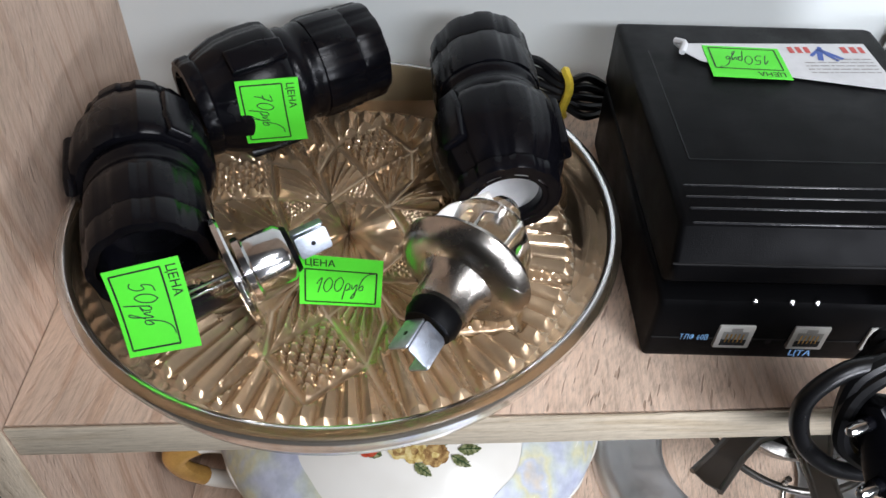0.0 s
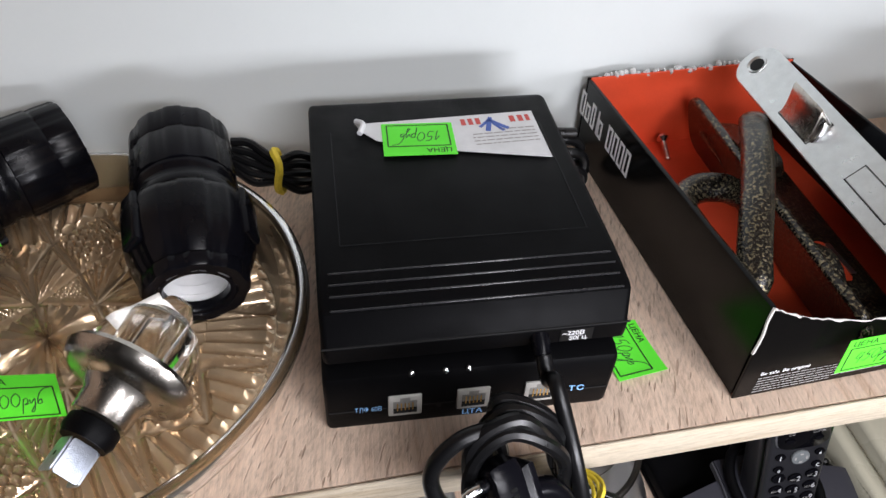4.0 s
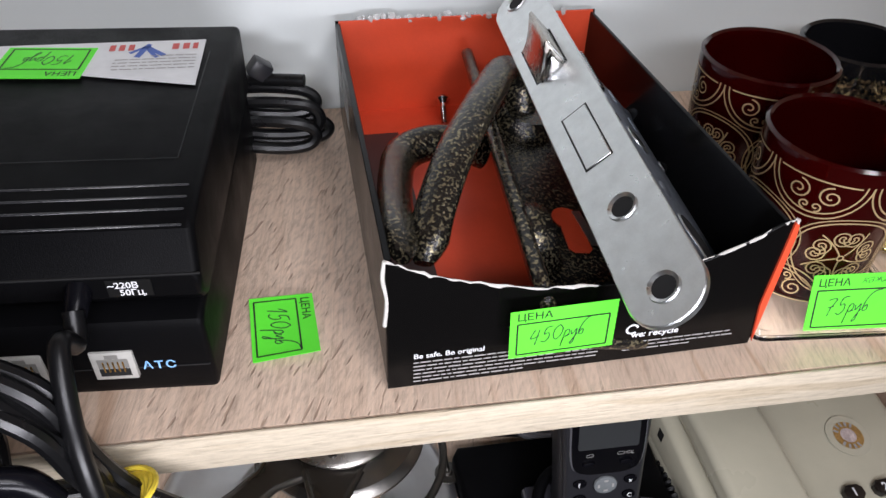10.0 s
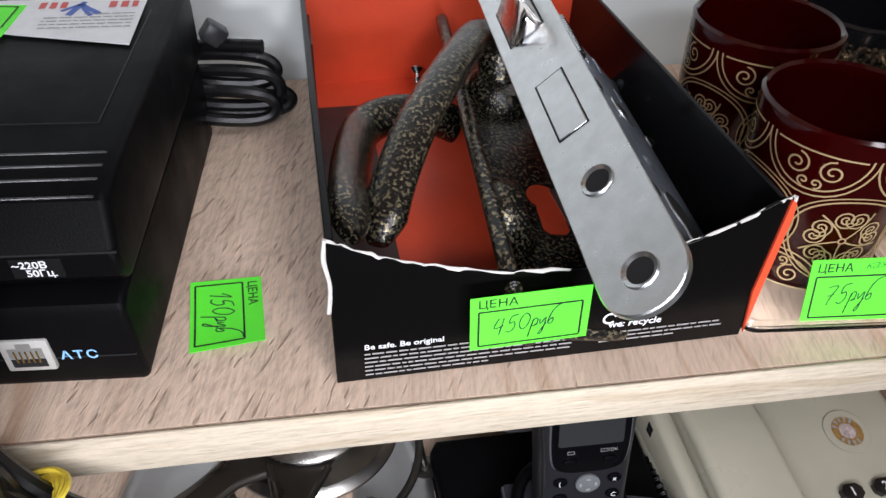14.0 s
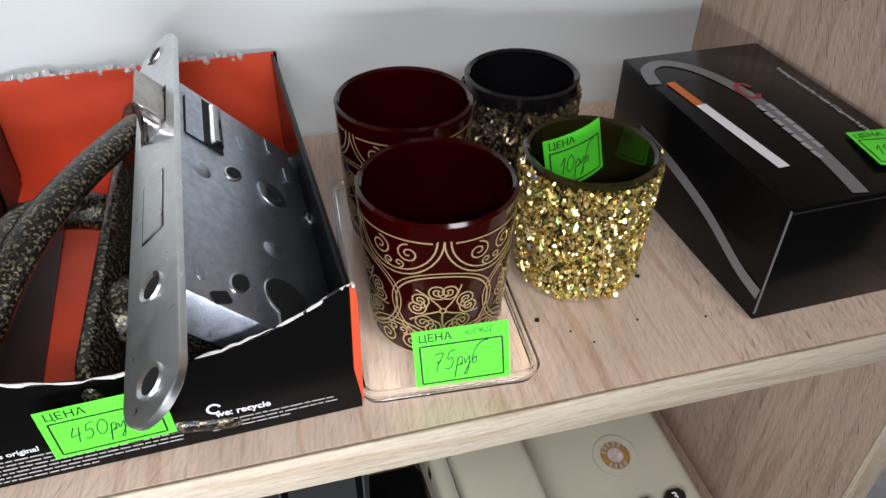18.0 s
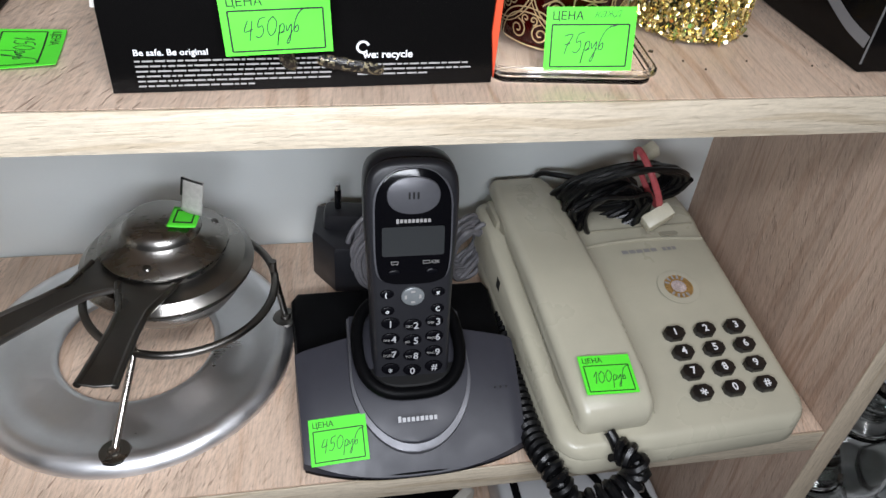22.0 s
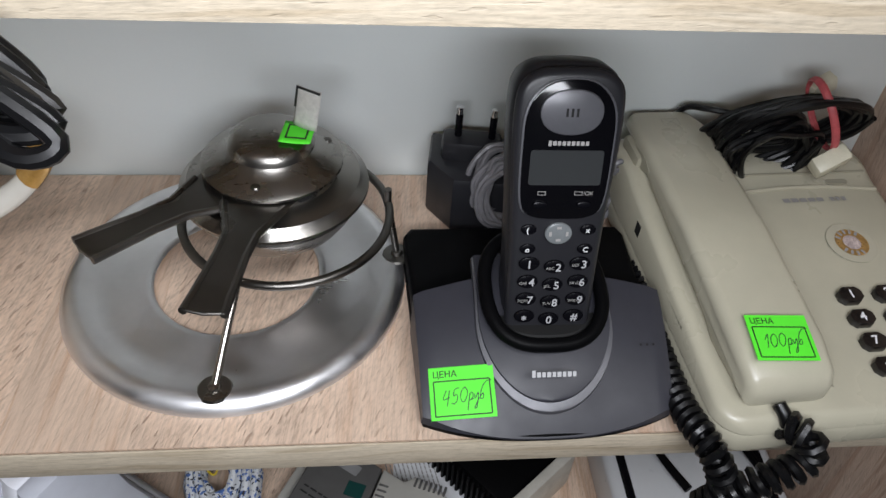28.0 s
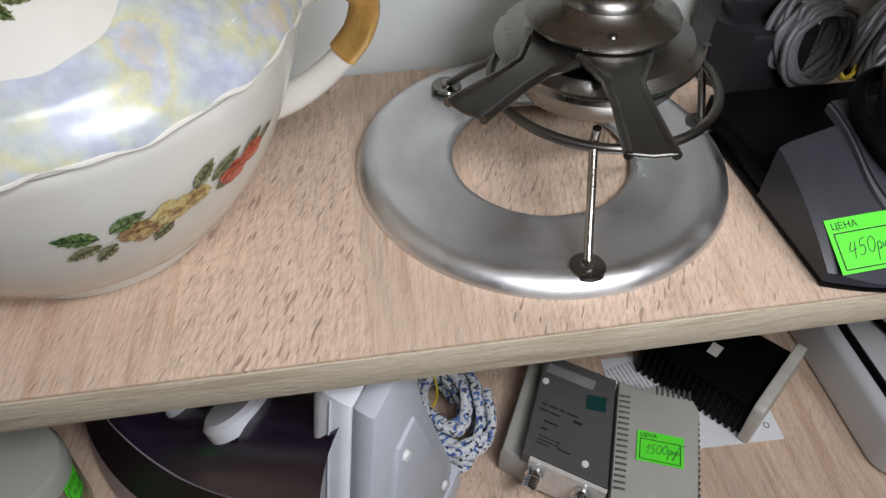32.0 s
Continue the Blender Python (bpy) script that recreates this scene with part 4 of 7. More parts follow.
price_tag(frame_of((0.3635, 0.0440, 0.0008), (0.3648, 0.0280, 0.0008), (0.3755, 0.0450, 0.0008)), "150руб", "green price tag lying loose on the shelf", twist=0.0006, curve=0.0006)

# ---- upper shelf: open card box with door furniture ----
BXM = pose(0.3978, 0.0108, 0.0003, 0, 0, 1.9)
BW, BD, BH = 0.1308, 0.1865, 0.0495
bx = thing("card_box", "torn-open black and red phone box holding door hardware", "box", BXM)
part("bottom", box_bm(BW - 0.003, BD - 0.003, 0.0012, (BW / 2, BD / 2, 0.0008)), M_CARD_RED, bx, "orange-red card bottom")
part("back_wall", box_bm(BW - 0.003, 0.0012, BH + 0.001, (BW / 2, BD - 0.0018, BH / 2), 0.0003, 1), M_CARD_RED, bx, "orange-red card back wall")
part("back_wall_outer", box_bm(BW, 0.0008, BH, (BW / 2, BD - 0.0004, BH / 2)), M_CARD_BLACK, bx)
part("left_wall", x_prism([(0.002, 0.0005), (BD - 0.002, 0.0005), (BD - 0.002, BH - 0.0005), (BD * 0.5, BH + 0.0025), (0.002, 0.0548)], 0.0, 0.0022, 0.0003, 1), M_CARD_BLACK, bx, "glossy black card wall with pale lettering")
part("right_wall", x_prism([(0.002, 0.0005), (BD - 0.002, 0.0005), (BD - 0.002, BH - 0.0005), (BD * 0.5, BH + 0.0025), (0.002, 0.0548)], BW - 0.0029, BW - 0.0013, 0.0003, 1), M_CARD_BLACK, bx)
part("right_wall_outer", x_prism([(0.002, 0.0005), (BD - 0.002, 0.0005), (BD - 0.002, BH - 0.0050), (BD * 0.5, BH - 0.0020), (0.002, 0.0520)], BW - 0.0010, BW, 0.0003, 1), M_CARD_BLACK, bx, "black outer side")
part("corner_flap", box_bm(0.0235, 0.128, 0.0008, (0.0142, 0.0945, 0.0023)), M_CARD_DARK, bx, "dark brown printed inner flap")
part("inner_flap", box_bm(0.0008, 0.030, 0.038, (0.0030, 0.162, 0.020)), M_CARD_DARK, bx)
front_top = [(0.0, 0.0552), (0.004, 0.0530), (0.010, 0.0498), (0.02, 0.0460), (0.035, 0.0412), (0.048, 0.0386), (0.062, 0.0372), (0.076, 0.0368), (0.09, 0.0386), (0.104, 0.0430), (0.116, 0.0487), (0.126, 0.0545), (BW, 0.0562)]
fw = prism([(0, 0)] + [(BW, 0)] + front_top[::-1], -0.0012, 0.0, 0.0002, 1)
part("front_wall", fw, M_CARD_BLACK, bx, "black card front wall with a torn top edge", m=pose(0, 0, 0, 90))
rngt = random.Random(11)
tear = smooth_path([(x, 0.0006 + rngt.uniform(-0.0003, 0.0003), z + rngt.uniform(-0.0004, 0.0004)) for x, z in front_top], 5)
tear = [p + Vector((0, rngt.uniform(-0.0003, 0.0003), rngt.uniform(-0.0003, 0.0003))) for p in tear]
part("torn_edge", tube(tear, lambda k: 0.00042 + 0.00028 * math.sin(k * 61) * math.sin(k * 23), 6), M_CARD_RAW, bx, "ragged white torn card edge")
part("torn_corner", tube(smooth_path([(0.0, 0.0006, 0.0556), (-0.0008, 0.0002, 0.049), (0.0004, 0.0004, 0.040), (-0.0006, 0.0, 0.030)], 5), 0.0007, 6), M_CARD_RAW, bx)
part("worn_corner", tube(smooth_path([(BW, 0.0, 0.0563), (BW + 0.0003, -0.0002, 0.044), (BW, 0.0, 0.032)], 5), 0.0006, 6), M_CARD_RAW, bx)
BF = pose(0, -0.0002, 0, 90)
part("inscription", at(text_geo("Be safe. Be original", 0.0031, 0, 0.00004), 0.0085, 0.0135), M_PRINT_W, bx, "white lettering", m=BF)
part("small_print", at(bars(0.064, 6, 0.0010, 0.0018, 21), 0.0085, 0.0115), M_PRINT_GREY, bx, m=BF)
part("small_print", at(bars(0.041, 3, 0.0010, 0.0018, 22), 0.0815, 0.0085), M_PRINT_GREY, bx, m=BF)
part("torn_side_tab", prism([(BW - 0.0020, 0.020), (BW + 0.0004, 0.002), (BW + 0.0010, 0.0500), (BW + 0.0004, 0.0545), (BW - 0.0012, 0.0556)], -0.0008, 0.0004, 0.0002, 1), M_CARD_RED, bx, "orange-red torn side tab", m=pose(0, -0.0006, 0, 90))
part("printed_symbol", at(ribbon([(0.0020 * math.cos(a), 0.0020 * math.sin(a)) for a in [0.3 + 5.2 * i / 16 for i in range(17)]], 0.0008), 0.0835, 0.0150), M_PRINT_W, bx, "white ring symbol", m=BF)
part("inscription", at(text_geo("we: recycle", 0.0038, 0, 0.00008), 0.0835, 0.0110), M_PRINT_W, bx, "bold white lettering", m=BF)
LF = pose(-0.0001, 0, 0) @ Matrix(((0, 0, -1, 0), (-1, 0, 0, 0.19), (0, 1, 0, 0), (0, 0, 0, 1)))
LT = material("bold_white_print", (0.88, 0.88, 0.88), 0.5)
for x, l, h in ((0.000, 0.0062, 0.0150), (0.0074, 0.0062, 0.0110), (0.0148, 0.0055, 0.0150), (0.0215, 0.0024, 0.0150), (0.0250, 0.0060, 0.0110), (0.0375, 0.0062, 0.0150), (0.0450, 0.0062, 0.0150), (0.0525, 0.0062, 0.0150), (0.0600, 0.0062, 0.0150)):
    part("side_lettering", rect_frame(l, h, 0.0020, x + 0.004, 0.0335 + (h - 0.015) / 2, 0.0), LT, bx, m=LF)
wrap = []
rngw = random.Random(4)
for k in range(34):
    s = rngw.uniform(0.0010, 0.0024)
    v, f = lathe([(0, -s * 0.7), (s * 0.7, -s * 0.5), (s, 0), (s * 0.7, s * 0.5), (0, s * 0.7)], 8)
    wrap.append(moved((v, f), pose(0.008 + 0.0032 * k + rngw.uniform(-0.001, 0.001), 0.1862 + rngw.uniform(-0.001, 0.0004), 0.0500 + rngw.uniform(-0.0014, 0.0010), rngw.uniform(0, 90), 0, rngw.uniform(0, 90))))
bw = tagged(new("bubble_wrap", mesh_of("bubble_wrap", merge(*wrap), material("milky_clear_film", (0.86, 0.87, 0.86), 0.18, Transmission_Weight=0.45, IOR=1.3))), "strip of clear bubble wrap along the box's back edge", "packing", kind="stuff")
bw.matrix_basis = BXM
tag_at((0.4350, 0.0058, 0.0366), (0.4705, 0.0062, 0.0382), (0.4354, 0.0055, 0.0162), "450руб", "green price tag stuck to the front of the card box", w=0.0345, h=0.0204)


def escutcheon(m, label, lever, keyhole=True, long=0.168):
    """Door handle: a long plate with round ends, a boss and a bent lever."""
    h = thing("door_handle", label, "door handle", m, group="door handle set")
    part("back_plate", prism(rounded_rect(0.038, long, 0.012, 6), 0.0, 0.0055, 0.0022, 3), M_HAMMER, h)
    part("boss", lathe([(0.0150, 0.005), (0.0145, 0.009), (0.0115, 0.013), (0.0, 0.0135)], 28), M_HAMMER, h, m=pose(0, 0.045, 0))
    if keyhole:
        hole = [(0.0066 * math.cos(radians(a)), 0.0066 * math.sin(radians(a)) - 0.021) for a in range(-50, 231, 20)]
        hole += [(-0.0046, -0.0280), (-0.0050, -0.0385), (-0.0030, -0.0405), (0.0030, -0.0405), (0.0050, -0.0385), (0.0046, -0.0280)]
        part("keyhole", prism(hole, 0.0, 0.0060), M_CARD_RED, h, "keyhole with the red box showing through")
        part("cover_strip", box_bm(0.0036, 0.0200, 0.0004, (0.0032, -0.0270, 0.0062)), M_ZINC, h, "bright steel strip crossing the keyhole", m=pose(0, 0, 0, 0, 0, 6))
    part("plate_screw", lathe([(0.0034, 0.0), (0.0030, 0.0009), (0.0, 0.0012)], 16), M_HAMMER, h, m=pose(0, -long / 2 + 0.009, 0.0055))
    inv = m.inverted()
    part("lever", tube(smooth_path([inv @ Vector(p) for p in lever], 8), lambda k: 0.0054 * (1.0 if k < 0.93 else max(0.35, 1 - (k - 0.93) * 8)), 16, flat=1.42), M_HAMMER, h)
    return h


escutcheon(frame_of((0.4740, 0.0960, 0.0125), (0.4935, 0.0970, 0.0085), (0.4720, 0.19, 0.0200)), "speckled antique-brass door handle lying in the card box",
           [(0.4715, 0.140, 0.022), (0.4700, 0.146, 0.040), (0.4625, 0.1405, 0.0500), (0.450, 0.116, 0.0525), (0.4385, 0.0940, 0.0515), (0.428, 0.0740, 0.0475), (0.419, 0.0545, 0.0395), (0.4130, 0.0375, 0.0310)])
escutcheon(frame_of((0.4530, 0.0998, 0.0212), (0.4590, 0.0998, 0.0020), (0.4620, 0.2823, 0.0140)) @ pose(0, 0, 0, 0, 0, 180), "speckled antique-brass door handle standing on its edge in the box",
           [(0.4500, 0.1180, 0.0220), (0.4390, 0.1165, 0.0280), (0.4250, 0.1165, 0.0290), (0.4135, 0.1080, 0.0290), (0.4085, 0.0850, 0.0330), (0.4058, 0.0580, 0.0380), (0.4045, 0.0290, 0.0420)], keyhole=False, long=0.180)

# mortise lock leaning across the box
LK = frame_of((0.4728, 0.0755, 0.0630), (0.4722, 0.1750, 0.0688), (0.4653, 0.0756, 0.0558))
lock = thing("mortise_lock", "zinc-plated mortise lock leaning across the open card box", "lock", LK)
part("face_plate", prism(rounded_rect(0.1990, 0.0244, 0.0119, 10), -0.0013, 0.0013, 0.0004, 1), M_ZINC, lock, "bright zinc face plate with rounded ends")
for x in (-0.0875, -0.0530, 0.0895):
    part("countersunk_rim", lathe([(0.0052, 0.0012), (0.0049, 0.0021), (0.0037, 0.00142)], 28), M_ZINC, lock, m=pose(x, 0, 0))
    part("screw_hole", lathe([(0.0038, 0.00146), (0.0, 0.00146)], 22), M_HOLE, lock, m=pose(x, 0, 0))
# the bolt: upright on the box's side, bevelled down towards the handles, with a rounded nose to the lower screws
part("latch_bolt", x_prism([(-0.0064, 0.0), (0.0072, 0.0), (0.0070, 0.0010), (0.0030, 0.0036), (-0.0012, 0.0078), (-0.0048, 0.0122), (-0.0064, 0.0128)], 0.0292, 0.0535, 0.0005, 2), M_AGED, lock, "bevelled steel latch bolt", m=pose(0, 0, 0.0011))
part("latch_nose", x_prism([(-0.0050, 0.0), (0.0060, 0.0), (0.0052, 0.0014), (0.0018, 0.0034), (-0.0016, 0.0068), (-0.0050, 0.0088)], 0.0262, 0.0300, 0.0018, 3), M_CHROME, lock, "bright rounded nose of the latch", m=pose(0, 0, 0.0010))
part("latch_edge", box_bm(0.0012, 0.0010, 0.0118, (0.0294, -0.0061, 0.0072), 0.0003, 1), M_CHROME, lock)
part("latch_gap", rect_frame(0.0262, 0.0148, 0.0006, 0.0413, 0.0004, 0.00142), M_HOLE, lock)
part("dead_bolt", box_bm(0.0295, 0.0100, 0.0012, (-0.0150, 0, 0.0011), 0.0003, 1), M_ZINC, lock)
part("bolt_gap", rect_frame(0.0305, 0.0110, 0.0006, -0.0150, 0, 0.00142), M_HOLE, lock)
case = part("lock_case", box_bm(0.1205, 0.0150, 0.0690, (0.0032, 0.0, -0.0358), 0.0012, 2), M_ZINC_B, lock, "dull bluish pressed-steel case")
part("case_lip", box_bm(0.1205, 0.0012, 0.0040, (0.0032, 0.0069, -0.0030), 0.0005, 1), M_ZINC_B, case)
CS = pose(0, -0.00765, 0, 90)
for x, z, a, b, turn in ((0.0195, -0.0450, 0.0110, 0.0110, 45), (0.0180, -0.0265, 0.0085, 0.0055, -35), (-0.0434, -0.0240, 0.0092, 0.0055, -30), (0.0200, -0.0665, 0.0080, 0.0050, -35)):
    part("pressed_rim", prism(oval(a * 1.28, b * 1.28, 24), -0.0003, 0.0005, 0.0004, 2), M_ZINC, case, m=CS @ pose(x, z, 0, 0, 0, turn))
    part("case_opening", prism(oval(a * 0.72, b * 0.72, 22, 0, 0, 1.15) if a > 0.01 else oval(a, b, 22), 0.0, 0.00062), M_HOLE, case, m=CS @ pose(x, z, 0, 0, 0, turn))
for x, z in ((-0.0160, -0.0410), (0.0087, -0.0126), (0.0570, -0.0630), (0.0560, -0.0075)):
    part("dimple", lathe([(0.0042, -0.0004), (0.0030, 0.0006), (0.0, 0.0010)], 20), M_ZINC_B, case, m=CS @ pose(x, z, 0))
for x, z, l in ((0.0440, -0.0325, 0.009), (0.0560, -0.0480, 0.010), (-0.0450, -0.0093, 0.010), (0.0420, -0.0560, 0.009)):
    part("pressed_slot", prism(rounded_rect(l, 0.0034, 0.0015, 3), -0.0003, 0.0004, 0.0003, 1), M_ZINC_B, case, m=CS @ pose(x, z, 0, 0, 0, 4))
part("spring_slot", box_bm(0.0330, 0.0175, 0.0012, (0.0430, -0.0145, 0.0), 0.0006, 1), M_HOLE, case, m=CS)
part("spring_plate", box_bm(0.0320, 0.0075, 0.0006, (0.0430, -0.0100, 0.0006)), M_ZINC_B, case, m=CS)
part("spring", tube([(0.0285 + 0.028 * i / 110, -0.0195 + 0.0024 * math.cos(i * 0.9), 0.0010 + 0.0015 * math.sin(i * 0.9)) for i in range(111)], 0.0006, 5), M_CHROME, case, m=CS)
cyl = [(0.0088 * math.cos(radians(a)), 0.0088 * math.sin(radians(a))) for a in range(-60, 241, 20)] + [(-0.0050, -0.0190), (0.0050, -0.0190)]
part("cylinder_rim", prism([(x * 1.12, y * 1.08) for x, y in cyl], -0.0003, 0.0004, 0.0003, 1), M_ZINC, case, m=CS @ pose(-0.0400, -0.0440, 0, 0, 0, -90))
part("cylinder_opening", prism(cyl, -0.0002, 0.0006), M_HOLE, case, m=CS @ pose(-0.0400, -0.0440, 0, 0, 0, -90))
part("corner_notch", prism(rounded_rect(0.0045, 0.0075, 0.001, 2), -0.0002, 0.0005), M_HOLE, case, m=CS @ pose(-0.0540, -0.0165, 0, 0, 0, 30))
scr = thing("wood_screw", "single bright wood screw leaning in the card box", "screw", axis_pose((0.4428, 0.1755, 0.0022), (0.4438, 0.1905, 0.0092)))
part("head", lathe([(0.0, 0.0178), (0.0030, 0.0172), (0.0036, 0.0158), (0.0016, 0.0135), (0.0, 0.0135)], 18), M_CHROME, scr)
part("shank", lathe([(0.0, 0.0), (0.0011, 0.003), (0.0013, 0.0136)], 12), M_CHROME, scr)
part("thread", tube([(0.0014 * math.cos(i * 0.8), 0.0014 * math.sin(i * 0.8), 0.001 + 0.0105 * i / 70) for i in range(71)], 0.0004, 6), M_CHROME, scr)


# ---- candle glasses ----
def cup_profile(r0, r1, h, t=0.0022):
    return [(0, 0.0), (r0 - 0.003, 0.0), (r0 - 0.0006, 0.0012), (r0, 0.004), (r1, h - 0.001), (r1 - t * 0.5, h), (r1 - t, h - 0.001), (r0 - t, 0.006), (r0 - t - 0.004, 0.004), (0, 0.004)]


def wrapped(geo, r0, r1, h, off=0.0003):
    """Lays a flat drawing round a cup: x becomes the arc, y the height."""
    out = []
    for x, y, _ in geo[0]:
        k = min(1, max(0, y / h))
        r = r0 + (r1 - r0) * k + off
        a = x / ((r0 + r1) / 2) - math.pi / 2
        out.append((r * math.cos(a), r * math.sin(a), y))
    return out, geo[1]


def curl(cx, cy, r, turns, a0, hand=1, steps=22):
    return [(cx + r * (1 - 0.86 * i / steps) * math.cos(a0 + hand * turns * 2 * math.pi * i / steps), cy + r * (1 - 0.86 * i / steps) * math.sin(a0 + hand * turns * 2 * math.pi * i / steps)) for i in range(steps + 1)]


def scrollwork(period, h):
    """Egg-shaped medallions full of curls, with half rosettes between them."""
    lw, out = 0.0006, []
    for k in range(5):
        x0, yc = (k - 2.0) * period, h * 0.40
        egg = [(x0 + 0.0165 * math.cos(a) * (1 + 0.13 * math.sin(a)), yc + 0.0158 * math.sin(a)) for a in [2 * math.pi * i / 40 for i in range(41)]]
        out.append(ribbon(egg, lw))
        out.append(ribbon([(x0 + (q[0] - x0) * 1.09, yc + (q[1] - yc) * 1.09) for q in egg], lw * 0.8))
        out.append(ribbon([(x0 + 0.0011 * math.cos(a), yc + 0.0011 * math.sin(a)) for a in [2 * math.pi * i / 12 for i in range(13)]], lw))
        for n in range(5):
            a = math.pi / 2 + n * 2 * math.pi / 5
            px, py = x0 + 0.0090 * math.cos(a), yc + 0.0088 * math.sin(a)
            for hand in (1, -1):
                out.append(ribbon(curl(px + hand * 0.0019 * math.sin(a), py - hand * 0.0019 * math.cos(a), 0.0038, 2.0, a + math.pi / 2 * hand, hand), lw))
            out.append(ribbon([(x0 + (0.0015 + 0.0115 * s) * math.cos(a + 0.52 + 0.25 * s), yc + (0.0015 + 0.0115 * s) * math.sin(a + 0.52 + 0.25 * s)) for s in [i / 8 for i in range(9)]], lw))
        for yy, sg in ((h * 0.90, -1), (h * 0.02, 1)):
            xm = x0 + period / 2
            for rr in (0.0125, 0.0143):
                out.append(ribbon([(xm + rr * 1.15 * math.cos(a), yy + sg * rr * 1.1 * math.sin(a)) for a in [math.pi * i / 18 for i in range(19)]], lw))
            for hand in (1, -1):
                out.append(ribbon(curl(xm + hand * 0.0052, yy + sg * 0.0062, 0.0040, 1.6, math.pi / 2, hand), lw))
                out.append(ribbon(curl(xm + hand * 0.0018, yy + sg * 0.0112, 0.0019, 1.2, -math.pi / 2, hand), lw))
            out.append(ribbon([(xm - 0.013 + 0.026 * i / 10, yy + sg * 0.0008) for i in range(11)], lw))
    v, f = merge(*out)
    return [(x, min(max(y, 0.0015), h - 0.0035), z) for x, y, z in v], f


M_RUBY = glass("dark_ruby_glass", (0.040, 0.0008, 0.0008), 0.11, 1.5, 0.5)
M_GILT = material("gilt_line", (0.62, 0.46, 0.24), 0.38, 0.6)


def ruby_cup(x, y, z, turn, label):
    c = thing("candle_glass", label, "candle holder", pose(x, y, z, 0, 0, turn), group="candle glasses")
    part("glass", lathe(cup_profile(0.0246, 0.0276, 0.0615), 72), M_RUBY, c)
    part("gilt_scrollwork", wrapped(scrollwork(2 * math.pi * 0.0261 / 5, 0.0615), 0.0246, 0.0276, 0.0615), M_GILT, c, "fine gilt scroll ornament")
    return c


ruby_cup(0.5638, 0.0505, 0.0046, -10, "dark red candle glass with gilt scrolls on a clear tray")
ruby_cup(0.5658, 0.1105, 0.0046, 10, "dark red candle glass with gilt scrolls at the back")
tray = thing("clear_tray", "clear plastic tray under the red candle glasses", "tray", pose(0.5645, 0.0785, 0.0004, 0, 0, -4))
part("bottom", prism(rounded_rect(0.062, 0.132, 0.006, 5), 0.0, 0.0022, 0.0006, 1), M_CLEAR_PL, tray).visible_shadow = False
part("rim", tube([(x, y, 0.0048) for x, y in rounded_rect(0.0625, 0.1325, 0.006, 6)], 0.0016, 8, True), M_CLEAR_PL, tray).visible_shadow = False
tag_at((0.5475, 0.0190, 0.0262), (0.5805, 0.0156, 0.0278), (0.5463, 0.0146, 0.0066), "75руб", "green price tag leaning on a red candle glass", w=0.0328, h=0.0228, extra="кажд")


def glitter_material(name, gold):
    m = material(name, (0.5, 0.4, 0.15), 0.25, 0.85)
    t, b = nodes_of(m)
    g = t.nodes.new("ShaderNodeNewGeometry")
    stops = [(0.0, (0.12, 0.085, 0.02)), (0.14, (0.55, 0.41, 0.11)), (0.42, (0.92, 0.74, 0.30)), (0.62, (0.66, 0.52, 0.15)), (0.76, (0.95, 0.83, 0.42)), (0.82, (0.20, 0.52, 0.16)), (0.86, (0.75, 0.26, 0.06)), (0.885, (0.25, 0.35, 0.55)), (0.91, (0.9, 0.72, 0.3)), (1.0, (0.95, 0.92, 0.8))]
    if not gold:
        stops = [(0.0, (0.06, 0.05, 0.04)), (0.3, (0.24, 0.19, 0.13)), (0.55, (0.52, 0.41, 0.26)), (0.8, (0.30, 0.22, 0.13)), (0.93, (0.8, 0.66, 0.42)), (1.0, (0.3, 0.2, 0.16))]
    c = ramp(t, g.outputs["Random Per Island"], stops)
    t.links.new(c, b.inputs["Base Color"])
    return m


def flakes(r0, r1, h, n, size, seed):
    rng = random.Random(seed)
    verts, faces = [], []
    for _ in range(n):
        a, z = rng.uniform(0, 2 * math.pi), rng.uniform(0.0015, h)
        r = r0 + (r1 - r0) * z / h + rng.uniform(-0.0002, 0.0011)
        s = size * rng.uniform(0.45, 1.25)
        l = s * (2.6 if rng.random() < 0.12 else 1.0)
        m = pose(r * math.cos(a), r * math.sin(a), z, 0, 0, math.degrees(a)) @ pose(0, 0, 0, rng.uniform(-30, 30), 90 + rng.uniform(-34, 34), rng.uniform(0, 360))
        o = len(verts)
        sides = 6 if rng.random() < 0.5 else 4
        for k in range(sides):
            b = 2 * math.pi * k / sides
            verts.append(tuple(m @ Vector((l * math.cos(b), s * math.sin(b), 0))))
        faces.append(tuple(range(o, o + sides)))
    return verts, faces


def glitter_cup(x, y, h, r, gold, label):
    c = thing("glitter_candle_glass", label, "candle holder", pose(x, y, 0.0005), group="candle glasses")
    part("glass", lathe(cup_profile(r - 0.0022, r, h, 0.0026), 64), glass("dark_green_glass", (0.030, 0.025, 0.006), 0.06, 1.5, 0.4) if gold else material("black_glass", (0.006, 0.006, 0.007), 0.12), c)
    fl = part("glitter", flakes(r - 0.0020, r + 0.0003, h - 0.003 if gold else h - 0.007, 15000 if gold else 9000, 0.00082 if gold else 0.00085, 9 if gold else 10), glitter_material("gold_glitter" if gold else "dark_glitter", gold), c,
              "coat of gold sequins and glitter" if gold else "coat of dark bronze glitter")
    fl["kind"] = "stuff"
    return c


